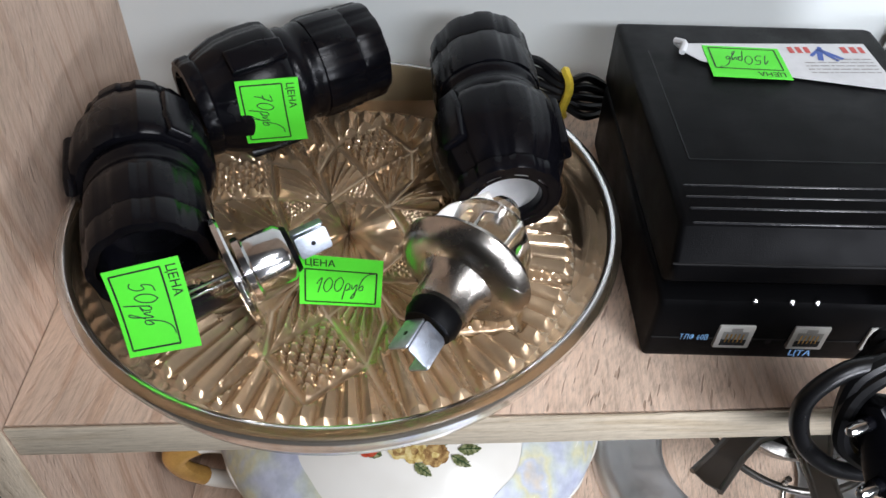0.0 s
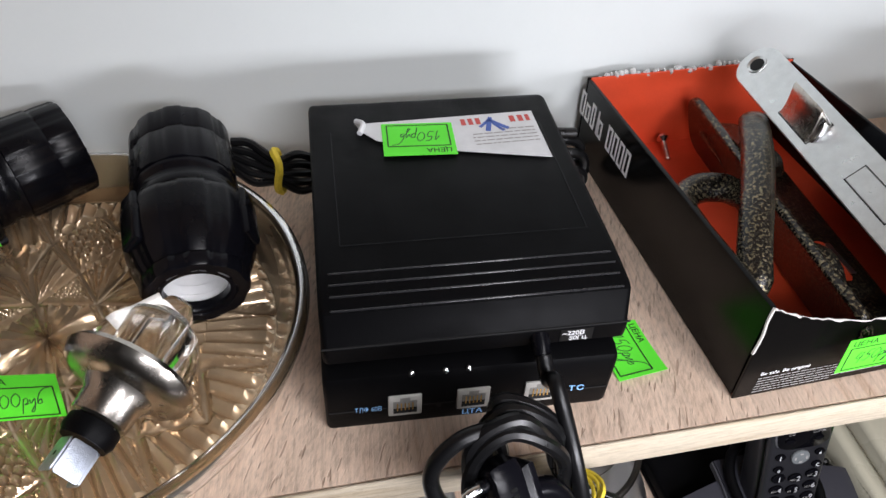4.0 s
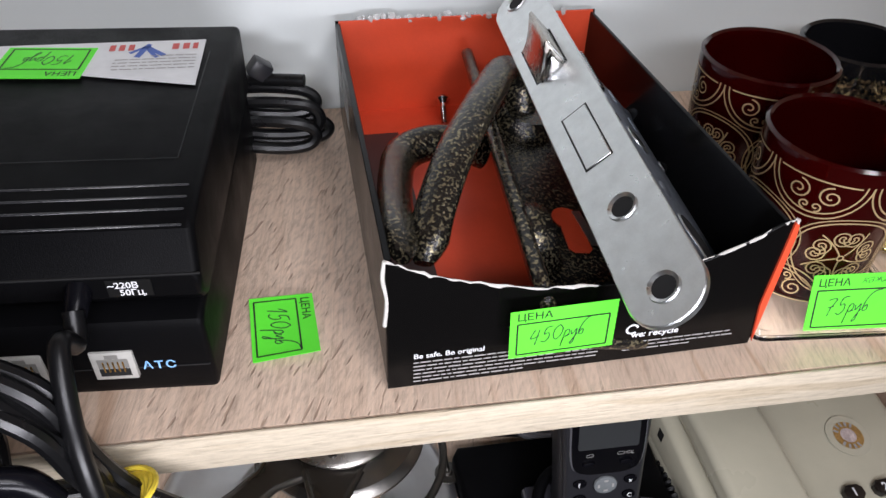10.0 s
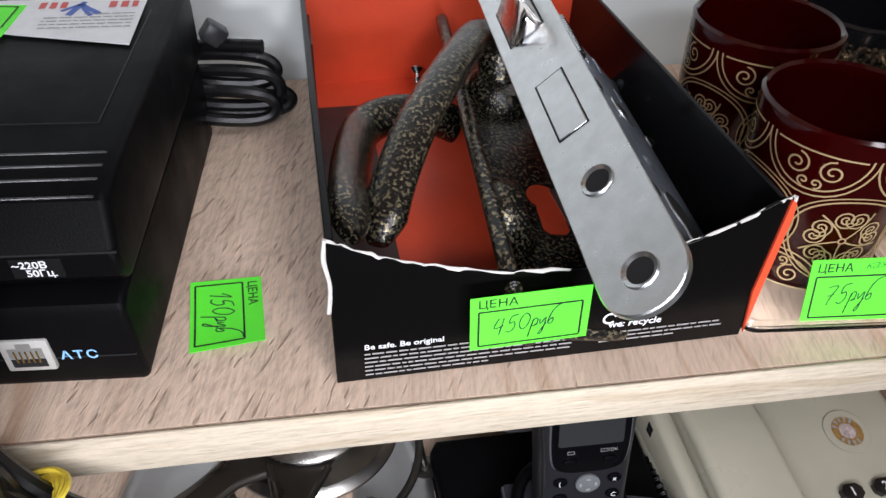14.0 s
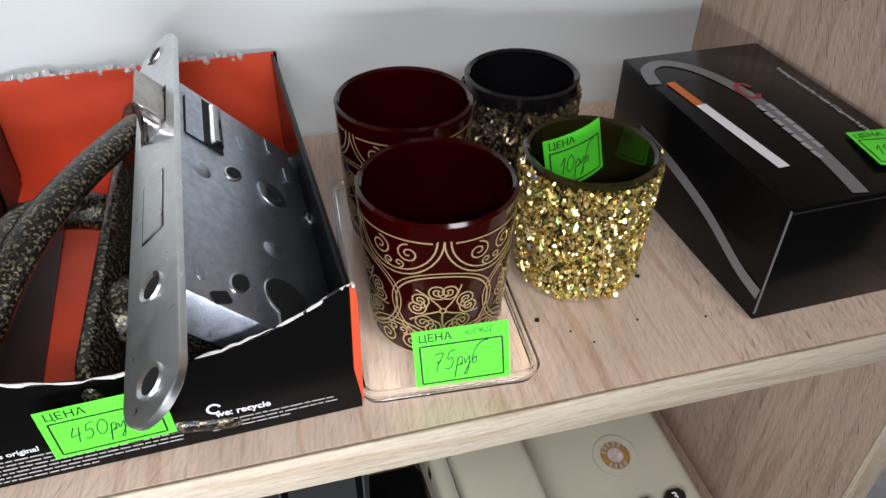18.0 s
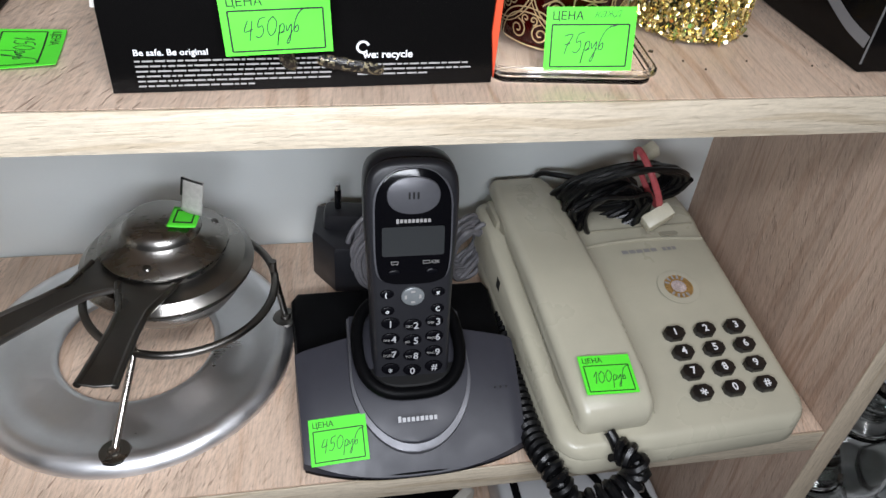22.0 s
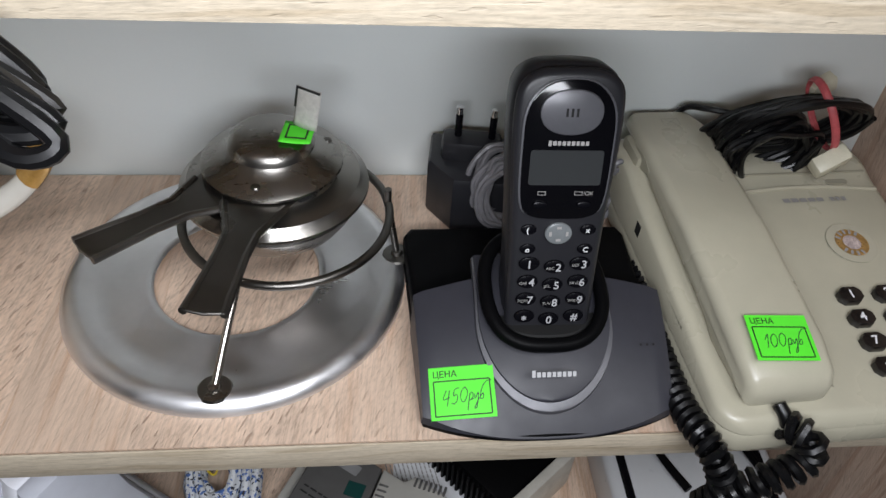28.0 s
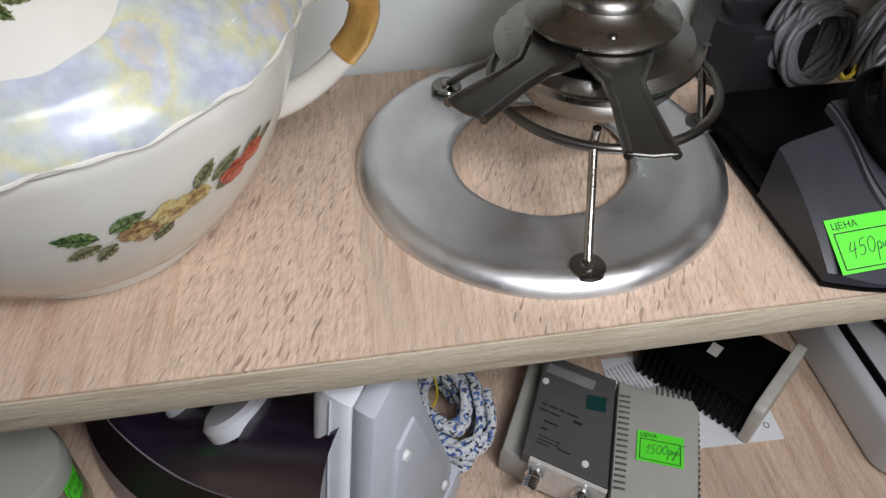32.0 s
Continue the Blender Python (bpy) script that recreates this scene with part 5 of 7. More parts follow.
glitter_cup(0.6290, 0.0682, 0.0575, 0.0260, True, "candle glass covered in gold sequins, price tag inside")
glitter_cup(0.6255, 0.1360, 0.0575, 0.0257, False, "black candle glass with a band of dark glitter")
tag_at((0.6150, 0.0772, 0.0560), (0.6405, 0.0850, 0.0590), (0.6180, 0.0742, 0.0350), "10руб", "green price tag tucked into the gold glitter glass", w=0.0285, h=0.0225, curve=-0.0028)
crumbs = []
for x, y in ((0.6017, 0.0400), (0.6519, 0.0544), (0.612, 0.031), (0.6185, 0.0235), (0.640, 0.0305), (0.667, 0.0255)):
    crumbs.append(moved(lathe([(0, 0.0006), (0.0011 if x in (0.6017, 0.6519) else 0.0004, 0.0004), (0.0012 if x in (0.6017, 0.6519) else 0.0005, 0.0)], 6), pose(x, y, 0.0003)))
tagged(new("fallen_sequins", mesh_of("fallen_sequins", merge(*crumbs), material("dark_sequin", (0.04, 0.03, 0.02), 0.3, 0.5))), "few dark sequins fallen on the shelf", "sequins", kind="stuff")

# ---- cigarette box ----
CBM = pose(0.6832, 0.0190, 0.0004, 0, 0, 1.6)
cb = thing("product_box", "glossy black card box with a printed cigarette, beside the side panel", "box", CBM)
CW, CD, CH = 0.0735, 0.1265, 0.0535
part("carton", box_bm(CW, CD, CH, (CW / 2, CD / 2, CH / 2), 0.0009, 2), M_CARD_BLACK, cb)
part("lid_seam", box_bm(CW * 0.98, 0.0005, 0.0005, (CW / 2, -0.0001, CH - 0.0022)), M_HOLE, cb)
part("worn_corner", tube(smooth_path([(-0.0002, -0.0002, CH - 0.001), (-0.0002, -0.0002, CH * 0.55), (-0.0002, -0.0002, 0.004)], 4), 0.00045, 6), material("scuffed_edge", (0.12, 0.12, 0.12), 0.4), cb)
M_GREYP = material("grey_gloss_print", (0.16, 0.16, 0.165), 0.25)
top_m = pose(0, 0, CH + 0.0003)
part("printed_band", ribbon([tuple(p[:2]) for p in smooth_path([(0.030, 0.0018, 0), (0.0335, 0.022, 0), (0.0365, 0.050, 0), (0.0355, 0.080, 0), (0.028, 0.105, 0), (0.016, 0.1165, 0), (0.005, 0.112, 0), (0.001, 0.098, 0)], 8)], 0.0062), M_GREYP, cb, "curved grey band printed on the lid", m=top_m)
part("printed_tip", at(plate(0.0044, 0.022), 0.0090, 0.0865, 0.0002, 4), material("orange_print", (0.55, 0.13, 0.02), 0.4), cb, m=top_m)
part("printed_cigarette", at(plate(0.0050, 0.052), 0.0120, 0.0495, 0.0002, 4), M_PRINT_W, cb, "white cigarette printed on the lid", m=top_m)
M_PALEP = material("pale_grey_print", (0.32, 0.32, 0.33), 0.4)
for row, count in ((0.0385, 6), (0.0335, 7)):
    for k in range(count):
        part("printed_bar", at(plate(0.0022, 0.0052), row - 0.0003 * k, 0.066 - 0.0063 * k, 0.0002, 2), M_PALEP, cb, m=top_m)
part("printed_swirl", ribbon([(0.0372 + 0.0038 * math.cos(a), 0.0815 + 0.0068 * math.sin(a)) for a in [0.4 + 5.3 * i / 18 for i in range(19)]], 0.0019, 0.0002), material("dark_red_print", (0.30, 0.02, 0.03), 0.4), cb, m=top_m)
part("inscription", at(text_geo("Smoking is harmful for health E-Cigarette is good", 0.0031, 0, 0.00002), 0.0635, 0.098, 0.0002, -90), M_PRINT_W, cb, "thin white warning line", m=top_m)
part("side_band", moved(ribbon([tuple(p[:2]) for p in smooth_path([(-0.100, 0.030, 0), (-0.072, 0.0285, 0), (-0.042, 0.0235, 0), (-0.016, 0.015, 0), (-0.0012, 0.0125, 0)], 8)], 0.0052), Matrix(((0, 0, -1, -0.0003), (-1, 0, 0, 0), (0, 1, 0, 0), (0, 0, 0, 1)))), M_GREYP, cb)
tag_at((0.7330, 0.0590, 0.0552), (0.7515, 0.0555, 0.0556), (0.7340, 0.0320, 0.0552), "150руб", "green price tag lying folded on the black box", twist=0.0007, w=0.021, h=0.0255)

# ---- lower shelf: lidded tureen ----
TUX, TUY = 0.140, 0.104


def china():
    m = material("glazed_china", (0.70, 0.68, 0.62), 0.15, Specular_IOR_Level=0.32)
    t, b = nodes_of(m)
    v = mapping(t, (1, 1, 1))
    sp = noise_tex(t, v, 420, 2, 0.5)
    t.links.new(mix_rgb(t, (0.71, 0.69, 0.63), (0.56, 0.52, 0.45), ramp(t, noise_tex(t, v, 18, 3, 0.6), [(0.5, grey(0)), (0.75, grey(0.5))])), b.inputs["Base Color"])
    bump(t, b, sp, 0.02, 0.0003)
    return m


def lustre():
    m = material("pastel_lustre_glaze", (0.5, 0.5, 0.5), 0.24, 0.05, Specular_IOR_Level=0.3)
    t, b = nodes_of(m)
    v = mapping(t, (1, 1, 1))
    n = noise_tex(t, v, 34, 3, 0.55)
    c = ramp(t, n, [(0.28, (0.44, 0.46, 0.60)), (0.42, (0.52, 0.55, 0.63)), (0.50, (0.56, 0.60, 0.55)), (0.57, (0.62, 0.60, 0.40)), (0.64, (0.50, 0.53, 0.60)), (0.74, (0.64, 0.53, 0.36))])
    c2 = mix_rgb(t, c, ramp(t, noise_tex(t, v, 140, 3, 0.6), [(0.35, grey(0.85)), (0.65, grey(1.05))]), 1.0, "MULTIPLY")
    t.links.new(c2, b.inputs["Base Color"])
    return m


M_CHINA, M_LUSTRE = china(), lustre()
M_GILTC = worn("ochre_gilt_glaze", (0.52, 0.30, 0.08), 0.2, 0.2, 60, 0.3)
BODY = [(0.0, 0.006), (0.048, 0.006), (0.050, 0.0), (0.055, 0.0), (0.0565, 0.004), (0.0575, 0.0085), (0.0630, 0.0120), (0.0715, 0.0195), (0.0810, 0.033), (0.0895, 0.048), (0.0965, 0.065), (0.1020, 0.082), (0.1035, 0.092), (0.1048, 0.0975), (0.1040, 0.1010)]
LID = [(0.1030, 0.0990), (0.1054, 0.0992), (0.1062, 0.1004), (0.1062, 0.1020), (0.1052, 0.1050), (0.1025, 0.1100), (0.098, 0.1165), (0.090, 0.1225), (0.075, 0.1325), (0.055, 0.1415), (0.03, 0.1475), (0.012, 0.1490), (0.0105, 0.152), (0.008, 0.157)]


def on_lathe(profile, geo, dx=0.0006):
    """Lays a flat drawing on a turned surface: x is the angle in radians, y the height."""
    zs = [p[1] for p in profile]
    out = []
    for a, z, _ in geo[0]:
        k = max(1, min(len(zs) - 1, next((i for i, q in enumerate(zs) if q > z), len(zs) - 1)))
        (r0, z0), (r1, z1) = profile[k - 1], profile[k]
        s = (z - z0) / (z1 - z0) if z1 != z0 else 0
        r = r0 + (r1 - r0) * s + dx
        out.append((r * math.cos(a), r * math.sin(a), z + dx * 0.3))
    return out, geo[1]


tur = thing("soup_tureen", "round china tureen with lid, pastel lustre bands and painted roses", "tureen", pose(TUX, TUY, Z2 + 0.0003))
part("bowl", lathe(BODY, 96), M_CHINA, tur, angle=60)
part("lid", lathe(LID, 96), M_CHINA, tur, "domed white lid", angle=60)


def dome(a):
    """Upper edge of the lustre on the lid: low over the painted fronts, high towards the handles."""
    q = abs((math.degrees(a) + 180) % 180 - 90)
    k = min(1.0, max(0.0, (q - 22) / 34))
    k = k * k * (3 - 2 * k)
    return 0.1222 + 0.0118 * k + 0.0006 * math.sin(9 * a) + 0.0004 * math.sin(23 * a + 1)


def lustre_cover(n=220, rows=12):
    g = []
    for j in range(rows + 1):
        for i in range(n + 1):
            a = 2 * math.pi * i / n
            lo_z = 0.1008 + 0.0009 * math.sin(14 * a) + 0.0005 * math.sin(33 * a)
            g.append((a, lo_z + (dome(a) - lo_z) * j / rows, 0))
    f = [(j * (n + 1) + i, j * (n + 1) + i + 1, (j + 1) * (n + 1) + i + 1, (j + 1) * (n + 1) + i) for j in range(rows) for i in range(n)]
    return on_lathe(LID[2:], (g, f), 0.0003)


A = radians
part("lustre_band", lustre_cover(), M_LUSTRE, tur, "pastel blue and yellow lustre glaze on the lid", angle=60)
part("relief_edge", tube([((0.1058 + 0.0004 * math.sin(26 * a)) * math.cos(a), (0.1058 + 0.0004 * math.sin(26 * a)) * math.sin(a), 0.1006 + 0.0010 * math.sin(14 * a) + 0.0005 * math.sin(33 * a)) for a in [2 * math.pi * i / 240 for i in range(240)]], 0.0011, 8, True), M_CHINA, tur, "moulded wavy edge of the lid")
part("knob", lathe([(0.006, 0.1555), (0.0095, 0.159), (0.012, 0.165), (0.0105, 0.171), (0.005, 0.174), (0.0, 0.1745)], 32), M_GILTC, tur, "ochre-gilt lid knob")
for k, ang in enumerate((5, 196)):
    hm = pose(0, 0, 0, 0, 0, ang)
    part("handle", tube(smooth_path([(0.0985, 0, 0.091), (0.112, 0, 0.098), (0.1250, 0, 0.0975), (0.1310, 0, 0.089), (0.1275, 0, 0.075), (0.115, 0, 0.060), (0.0985, 0, 0.049), (0.082, 0, 0.044)], 7), lambda s: 0.0062 - 0.0016 * math.sin(math.pi * s), 12, flat=1.25), M_CHINA, tur, "loop handle of white china", m=hm)
    part("handle_gilding", tube(smooth_path([(0.118, 0, 0.0990), (0.126, 0, 0.0965), (0.1315, 0, 0.089), (0.1285, 0, 0.0765), (0.1205, 0, 0.066)], 7), 0.0053, 12, flat=1.35), M_GILTC, tur, m=hm)
def painted(name, c0, c1, c2, scale=330):
    m = material(name, c0, 0.18)
    t, b = nodes_of(m)
    t.links.new(ramp(t, noise_tex(t, mapping(t, (1, 1, 1)), scale, 3, 0.6), [(0.34, c0), (0.5, c1), (0.66, c2)]), b.inputs["Base Color"])
    return m


PETAL_R = painted("painted_red_petal", (0.26, 0.028, 0.012), (0.46, 0.06, 0.03), (0.55, 0.14, 0.06))
PETAL_Y = painted("painted_yellow_petal", (0.30, 0.19, 0.06), (0.56, 0.43, 0.16), (0.66, 0.57, 0.30))
PETAL_B = painted("painted_brown_petal", (0.12, 0.06, 0.02), (0.30, 0.18, 0.07), (0.50, 0.36, 0.14))
LEAF = painted("painted_leaf", (0.03, 0.07, 0.02), (0.09, 0.18, 0.05), (0.26, 0.33, 0.15), 420)
LEAF_O = painted("painted_olive_leaf", (0.06, 0.07, 0.025), (0.15, 0.17, 0.07), (0.34, 0.34, 0.20), 420)
LEAF_D = material("painted_leaf_vein", (0.02, 0.05, 0.015), 0.2)


def drape(profile, a0, z0, geo, lift):
    """Lays a flat drawing in metres on a turned surface, about the point at angle a0 and height z0."""
    acc, arcs = 0.0, [0.0]
    for p, q in zip(profile, profile[1:]):
        acc += math.dist(p, q)
        arcs.append(acc)
    k0 = max(k for k in range(len(profile) - 1) if profile[k][1] <= z0)
    s0 = arcs[k0] + (arcs[k0 + 1] - arcs[k0]) * (z0 - profile[k0][1]) / (profile[k0 + 1][1] - profile[k0][1])
    r0 = profile[k0][0] + (profile[k0 + 1][0] - profile[k0][0]) * (z0 - profile[k0][1]) / (profile[k0 + 1][1] - profile[k0][1])
    out = []
    for u, v, w in geo[0]:
        s = min(max(s0 + v, arcs[0]), arcs[-1] - 1e-6)
        k = max(i for i in range(len(arcs) - 1) if arcs[i] <= s)
        f = (s - arcs[k]) / (arcs[k + 1] - arcs[k])
        (ra, za), (rb, zb) = profile[k], profile[k + 1]
        r, z = ra + (rb - ra) * f, za + (zb - za) * f
        l = math.dist(profile[k], profile[k + 1])
        nr, nz = (zb - za) / l, -(rb - ra) / l
        a = a0 + u / r0
        r += nr * (lift + w)
        out.append((r * math.cos(a), r * math.sin(a), z + nz * (lift + w)))
    return out, geo[1]


def leaf_geo(cx, cy, l, w, a, lift=0.0):
    """A toothed leaf drawn from its stalk at (cx, cy) towards angle a."""
    edge = [(l * i / 12, w * math.sin(math.pi * (i / 12) ** 0.8) * (1.0 if i % 2 else 0.82)) for i in range(13)]
    pts = edge + [(x, -y) for x, y in edge[-2:0:-1]]
    v = [(cx + x * math.cos(a) - y * math.sin(a), cy + x * math.sin(a) + y * math.cos(a), lift) for x, y in pts]
    n = len(v)
    v.append((cx + l * 0.5 * math.cos(a), cy + l * 0.5 * math.sin(a), lift))
    return v, [(i, (i + 1) % n, n) for i in range(n)]


def rose_geo(cx, cy, r, seed):
    """Overlapping petals round a tight heart."""
    rng = random.Random(seed)
    out = []
    for ring, (rad, size, num) in enumerate(((0.62, 0.46, 7), (0.36, 0.38, 5), (0.0, 0.30, 1))):
        for k in range(num):
            b = 2 * math.pi * k / num + ring * 0.5 + rng.uniform(-0.2, 0.2)
            px, py = cx + r * rad * math.cos(b), cy + r * rad * math.sin(b) * 0.8
            ps = r * size * rng.uniform(0.85, 1.15)
            pts = [(px + ps * math.cos(q) * (1 + 0.12 * math.cos(3 * q + k)), py + ps * 0.85 * math.sin(q), 0.00004 * (ring * 8 + k)) for q in [2 * math.pi * i / 10 for i in range(10)]]
            out.append((pts, [tuple(range(10))]))
    return out


def spray(profile, a0, z0, s, seed, flip=1, lift=0.0006):
    """A painted spray: green leaves at one end, brown and yellow roses, a red rose at the other."""
    for k, (x, y, l, w, an, mt) in enumerate(((-0.026, 0.001, 0.013, 0.0040, 2.75, LEAF), (-0.023, 0.002, 0.012, 0.0038, 0.35, LEAF), (-0.026, -0.003, 0.012, 0.0034, 3.5, LEAF_O), (-0.022, -0.005, 0.011, 0.0030, 4.0, LEAF_O), (0.004, 0.004, 0.012, 0.0034, 1.0, LEAF_O), (0.010, 0.003, 0.014, 0.0036, 0.55, LEAF_O), (0.012, -0.003, 0.012, 0.0034, 0.2, LEAF_O), (0.024, 0.004, 0.011, 0.0026, 0.7, LEAF_O), (0.030, 0.003, 0.011, 0.0022, 0.45, LEAF_O), (-0.004, -0.006, 0.010, 0.003, 3.9, LEAF_O))):
        if flip < 0:
            x, an = -x, math.pi - an
        part("painted_leaf", drape(profile, a0, z0, leaf_geo(x * s, y * s, l * s, w * s, an), lift + 0.00003 * k), mt, tur)
        vein = [(x * s, y * s), ((x + l * 0.9 * math.cos(an)) * s, (y + l * 0.9 * math.sin(an)) * s)]
        ribs = [ribbon(vein, 0.0005 * s)] + [ribbon([((x + l * q * math.cos(an)) * s, (y + l * q * math.sin(an)) * s), ((x + l * (q + 0.12) * math.cos(an) - sg * w * 0.6 * math.sin(an)) * s, (y + l * (q + 0.12) * math.sin(an) + sg * w * 0.6 * math.cos(an)) * s)], 0.0003 * s) for q in (0.3, 0.5, 0.7) for sg in (1, -1)]
        part("leaf_vein", drape(profile, a0, z0, merge(*ribs), lift + 0.0004), LEAF_D, tur)
    for k, (x, y, r, tones) in enumerate(((-0.014, -0.003, 0.0068, (PETAL_B, PETAL_B, PETAL_Y)), (-0.004, 0.0, 0.0072, (PETAL_Y, PETAL_Y, PETAL_B)), (0.004, 0.0005, 0.0052, (PETAL_Y, PETAL_B, PETAL_Y)), (0.020, 0.000, 0.0062, (PETAL_R, PETAL_R, PETAL_R)), (0.028, 0.003, 0.0052, (PETAL_R, PETAL_R, PETAL_R)))):
        petals = rose_geo(x * s * flip, y * s, r * s, seed + k)
        for ring, (i0, i1) in enumerate(((0, 7), (7, 12), (12, 13))):
            for p in petals[i0:i1]:
                part("painted_petal", drape(profile, a0, z0, p, lift + 0.0003), tones[ring], tur)


spray(BODY[6:], A(-52), 0.0640, 1.15, 1)
spray(BODY[6:], A(122), 0.0640, 1.15, 21)
spray(LID[4:], A(-92), 0.1372, 0.92, 41, flip=-1)
for x, y, l, w, an in ((0.0, 0.0, 0.0105, 0.0042, 2.2), (0.0, 0.0, 0.0115, 0.0045, 3.6), (0.006, 0.004, 0.010, 0.004, 1.3), (0.009, 0.006, 0.010, 0.0038, 2.1), (0.002, -0.001, 0.010, 0.004, 4.6)):
    part("painted_leaf", drape(LID[4:], A(-57), 0.1412, leaf_geo(x, y, l, w, an), 0.0006), LEAF, tur)
    part("leaf_vein", drape(LID[4:], A(-57), 0.1412, ribbon([(x, y), (x + 0.9 * l * math.cos(an), y + 0.9 * l * math.sin(an))], 0.0005), 0.0008), LEAF_D, tur)
part("leaf_stalk", drape(LID[4:], A(-57), 0.1412, ribbon([(-0.004, -0.004), (0.0, 0.0), (0.009, 0.005), (0.017, 0.004), (0.022, 0.0055)], 0.0007), 0.0006), LEAF_D, tur)
tag_at((0.1770, 0.1090, Z2 + 0.1492), (0.2060, 0.1175, Z2 + 0.1388), (0.1832, 0.0800, Z2 + 0.1462), "350руб", "green price tag on the tureen's lid", curve=-0.0016)

# ---- spirit burner on a stand ----
BUX, BUY = 0.359, 0.1045
st = thing("burner_stand", "brushed aluminium burner stand with three thin legs and a ring", "burner stand", pose(BUX, BUY, Z2 + 0.0003))
part("base_plate", lathe([(0.0446, 0.0030), (0.0458, 0.0046), (0.0490, 0.0044), (0.066, 0.0032), (0.0745, 0.0038), (0.0815, 0.0072), (0.0870, 0.0072), (0.0915, 0.0038), (0.0928, 0.0), (0.0908, 0.0), (0.0895, 0.0022), (0.0815, 0.0054), (0.066, 0.0016), (0.0458, 0.0020), (0.0446, 0.0030)], 112), M_ALU, st, "wide brushed aluminium ring plate", m=pose(-0.0050, 0.0045, 0), angle=60)
RC = Vector((0.0245, 0.0135, 0.0395))
RR = 0.0545
part("ring", tube([RC + Vector((RR * math.cos(a), RR * math.sin(a), 0.0)) for a in [2 * math.pi * i / 64 for i in range(64)]], 0.0024, 10, True), M_HANDLE_STEEL, st, "dark steel support ring")
for foot, ang in (((-0.0058, -0.0765), -112), ((-0.0425, 0.0688), 148), ((0.0835, 0.0150), 8)):
    a = radians(ang)
    head = RC + Vector((RR * math.cos(a), RR * math.sin(a), 0))
    f3 = Vector((foot[0], foot[1], 0.0075))
    part("leg", tube(smooth_path([f3, f3 + (head - f3) * 0.5, head, head + Vector((0.0, 0.0, 0.010))], 6), 0.0020, 10), M_AGED if ang == -112 else M_HANDLE_STEEL, st)
    part("foot_washer", lathe([(0.0030, 0.0030), (0.0034, 0.0022), (0.0078, 0.0020), (0.0086, 0.0008), (0.0080, 0.0)], 24), M_HANDLE_STEEL if ang == 8 else M_BURNER, st, "dark steel foot washer", m=pose(foot[0], foot[1], 0.0056))
    part("foot_bolt", lathe([(0.0, 0.0046), (0.0026, 0.0042), (0.0034, 0.0028), (0.0034, 0.0018)], 18), M_HANDLE_STEEL if ang == 8 else M_AGED, st, m=pose(foot[0], foot[1], 0.0056))
bn = thing("spirit_burner", "tarnished steel spirit burner with cap and two flat handles", "burner", pose(BUX + 0.0195, BUY + 0.0170, Z2 + 0.0003))
part("bowl", lathe([(0.0, 0.034), (0.029, 0.0345), (0.036, 0.0380), (0.0410, 0.0455), (0.0425, 0.0505), (0.0415, 0.0525), (0.0442, 0.0560)], 80), M_BURNER, bn, "rounded steel fuel bowl")
part("lower_disc", lathe([(0.0432, 0.0560), (0.0474, 0.0568), (0.0486, 0.0580), (0.0484, 0.0594), (0.0455, 0.0618), (0.0440, 0.0640), (0.0385, 0.0652), (0.0325, 0.0668)], 80), M_BURNER, bn, "flaring lower disc with a rolled edge")
part("neck", lathe([(0.0328, 0.0662), (0.0315, 0.0728)], 64), M_BURNER, bn)
part("upper_disc", lathe([(0.0312, 0.0726), (0.0348, 0.0722), (0.0358, 0.0729), (0.0356, 0.0740), (0.0335, 0.0758), (0.0275, 0.0782), (0.0236, 0.0804), (0.0217, 0.0826)], 80), M_BURNER, bn, "flaring upper disc")
part("cap", lathe([(0.0217, 0.0824), (0.0211, 0.0846), (0.0197, 0.0872), (0.0165, 0.0888), (0.0, 0.0894)], 64), M_BURNER, bn, "round snuffer cap")
for k in range(10):
    a = 2 * math.pi * k / 10 + 0.25
    part("air_hole", prism(oval(0.0080, 0.0040, 20), 0.0, 0.0003), M_HOLE, bn, m=pose(0.0322 * math.cos(a), 0.0322 * math.sin(a), 0.0695, 0, 0, math.degrees(a)) @ pose(0, 0, 0, 90, 0, 90))
for a in (-1.75, 0.35):
    part("rivet", lathe([(0.0026, 0.0), (0.0020, 0.0009), (0.0, 0.0012)], 14), M_HANDLE_STEEL, bn, m=pose(0.0290 * math.cos(a), 0.0290 * math.sin(a), 0.0772))


def flat_handle(root, w1, ang, l, tilt):
    """A folded sheet-steel grip: a broad root at the neck, a waist, then wider towards its end."""
    m = pose(0, 0, root, 0, 0, ang) @ pose(0, 0, 0, 0, tilt, 0)
    waist = 0.030 + (l - 0.030) * 0.42
    half = [(0.0270, 0.0190), (0.0340, 0.0160), (waist - 0.006, w1 * 0.44), (waist + 0.010, w1 * 0.40), (l - 0.012, w1 * 0.47), (l, w1 * 0.52)]
    part("handle", prism([(x, -y) for x, y in half] + [(l + 0.0015, 0)] + [(x, y) for x, y in half[::-1]], 0, 0.0014, 0.0004, 1), M_HANDLE_STEEL, bn, "flat dark steel handle", m=m)
    for sg in (-1, 1):
        part("handle_fold", tube([(0.036, sg * 0.0150, 0.0012)] + [(x, sg * y * 0.93, 0.0004) for x, y in half[2:]], 0.0019, 8), M_HANDLE_STEEL, bn, m=m)


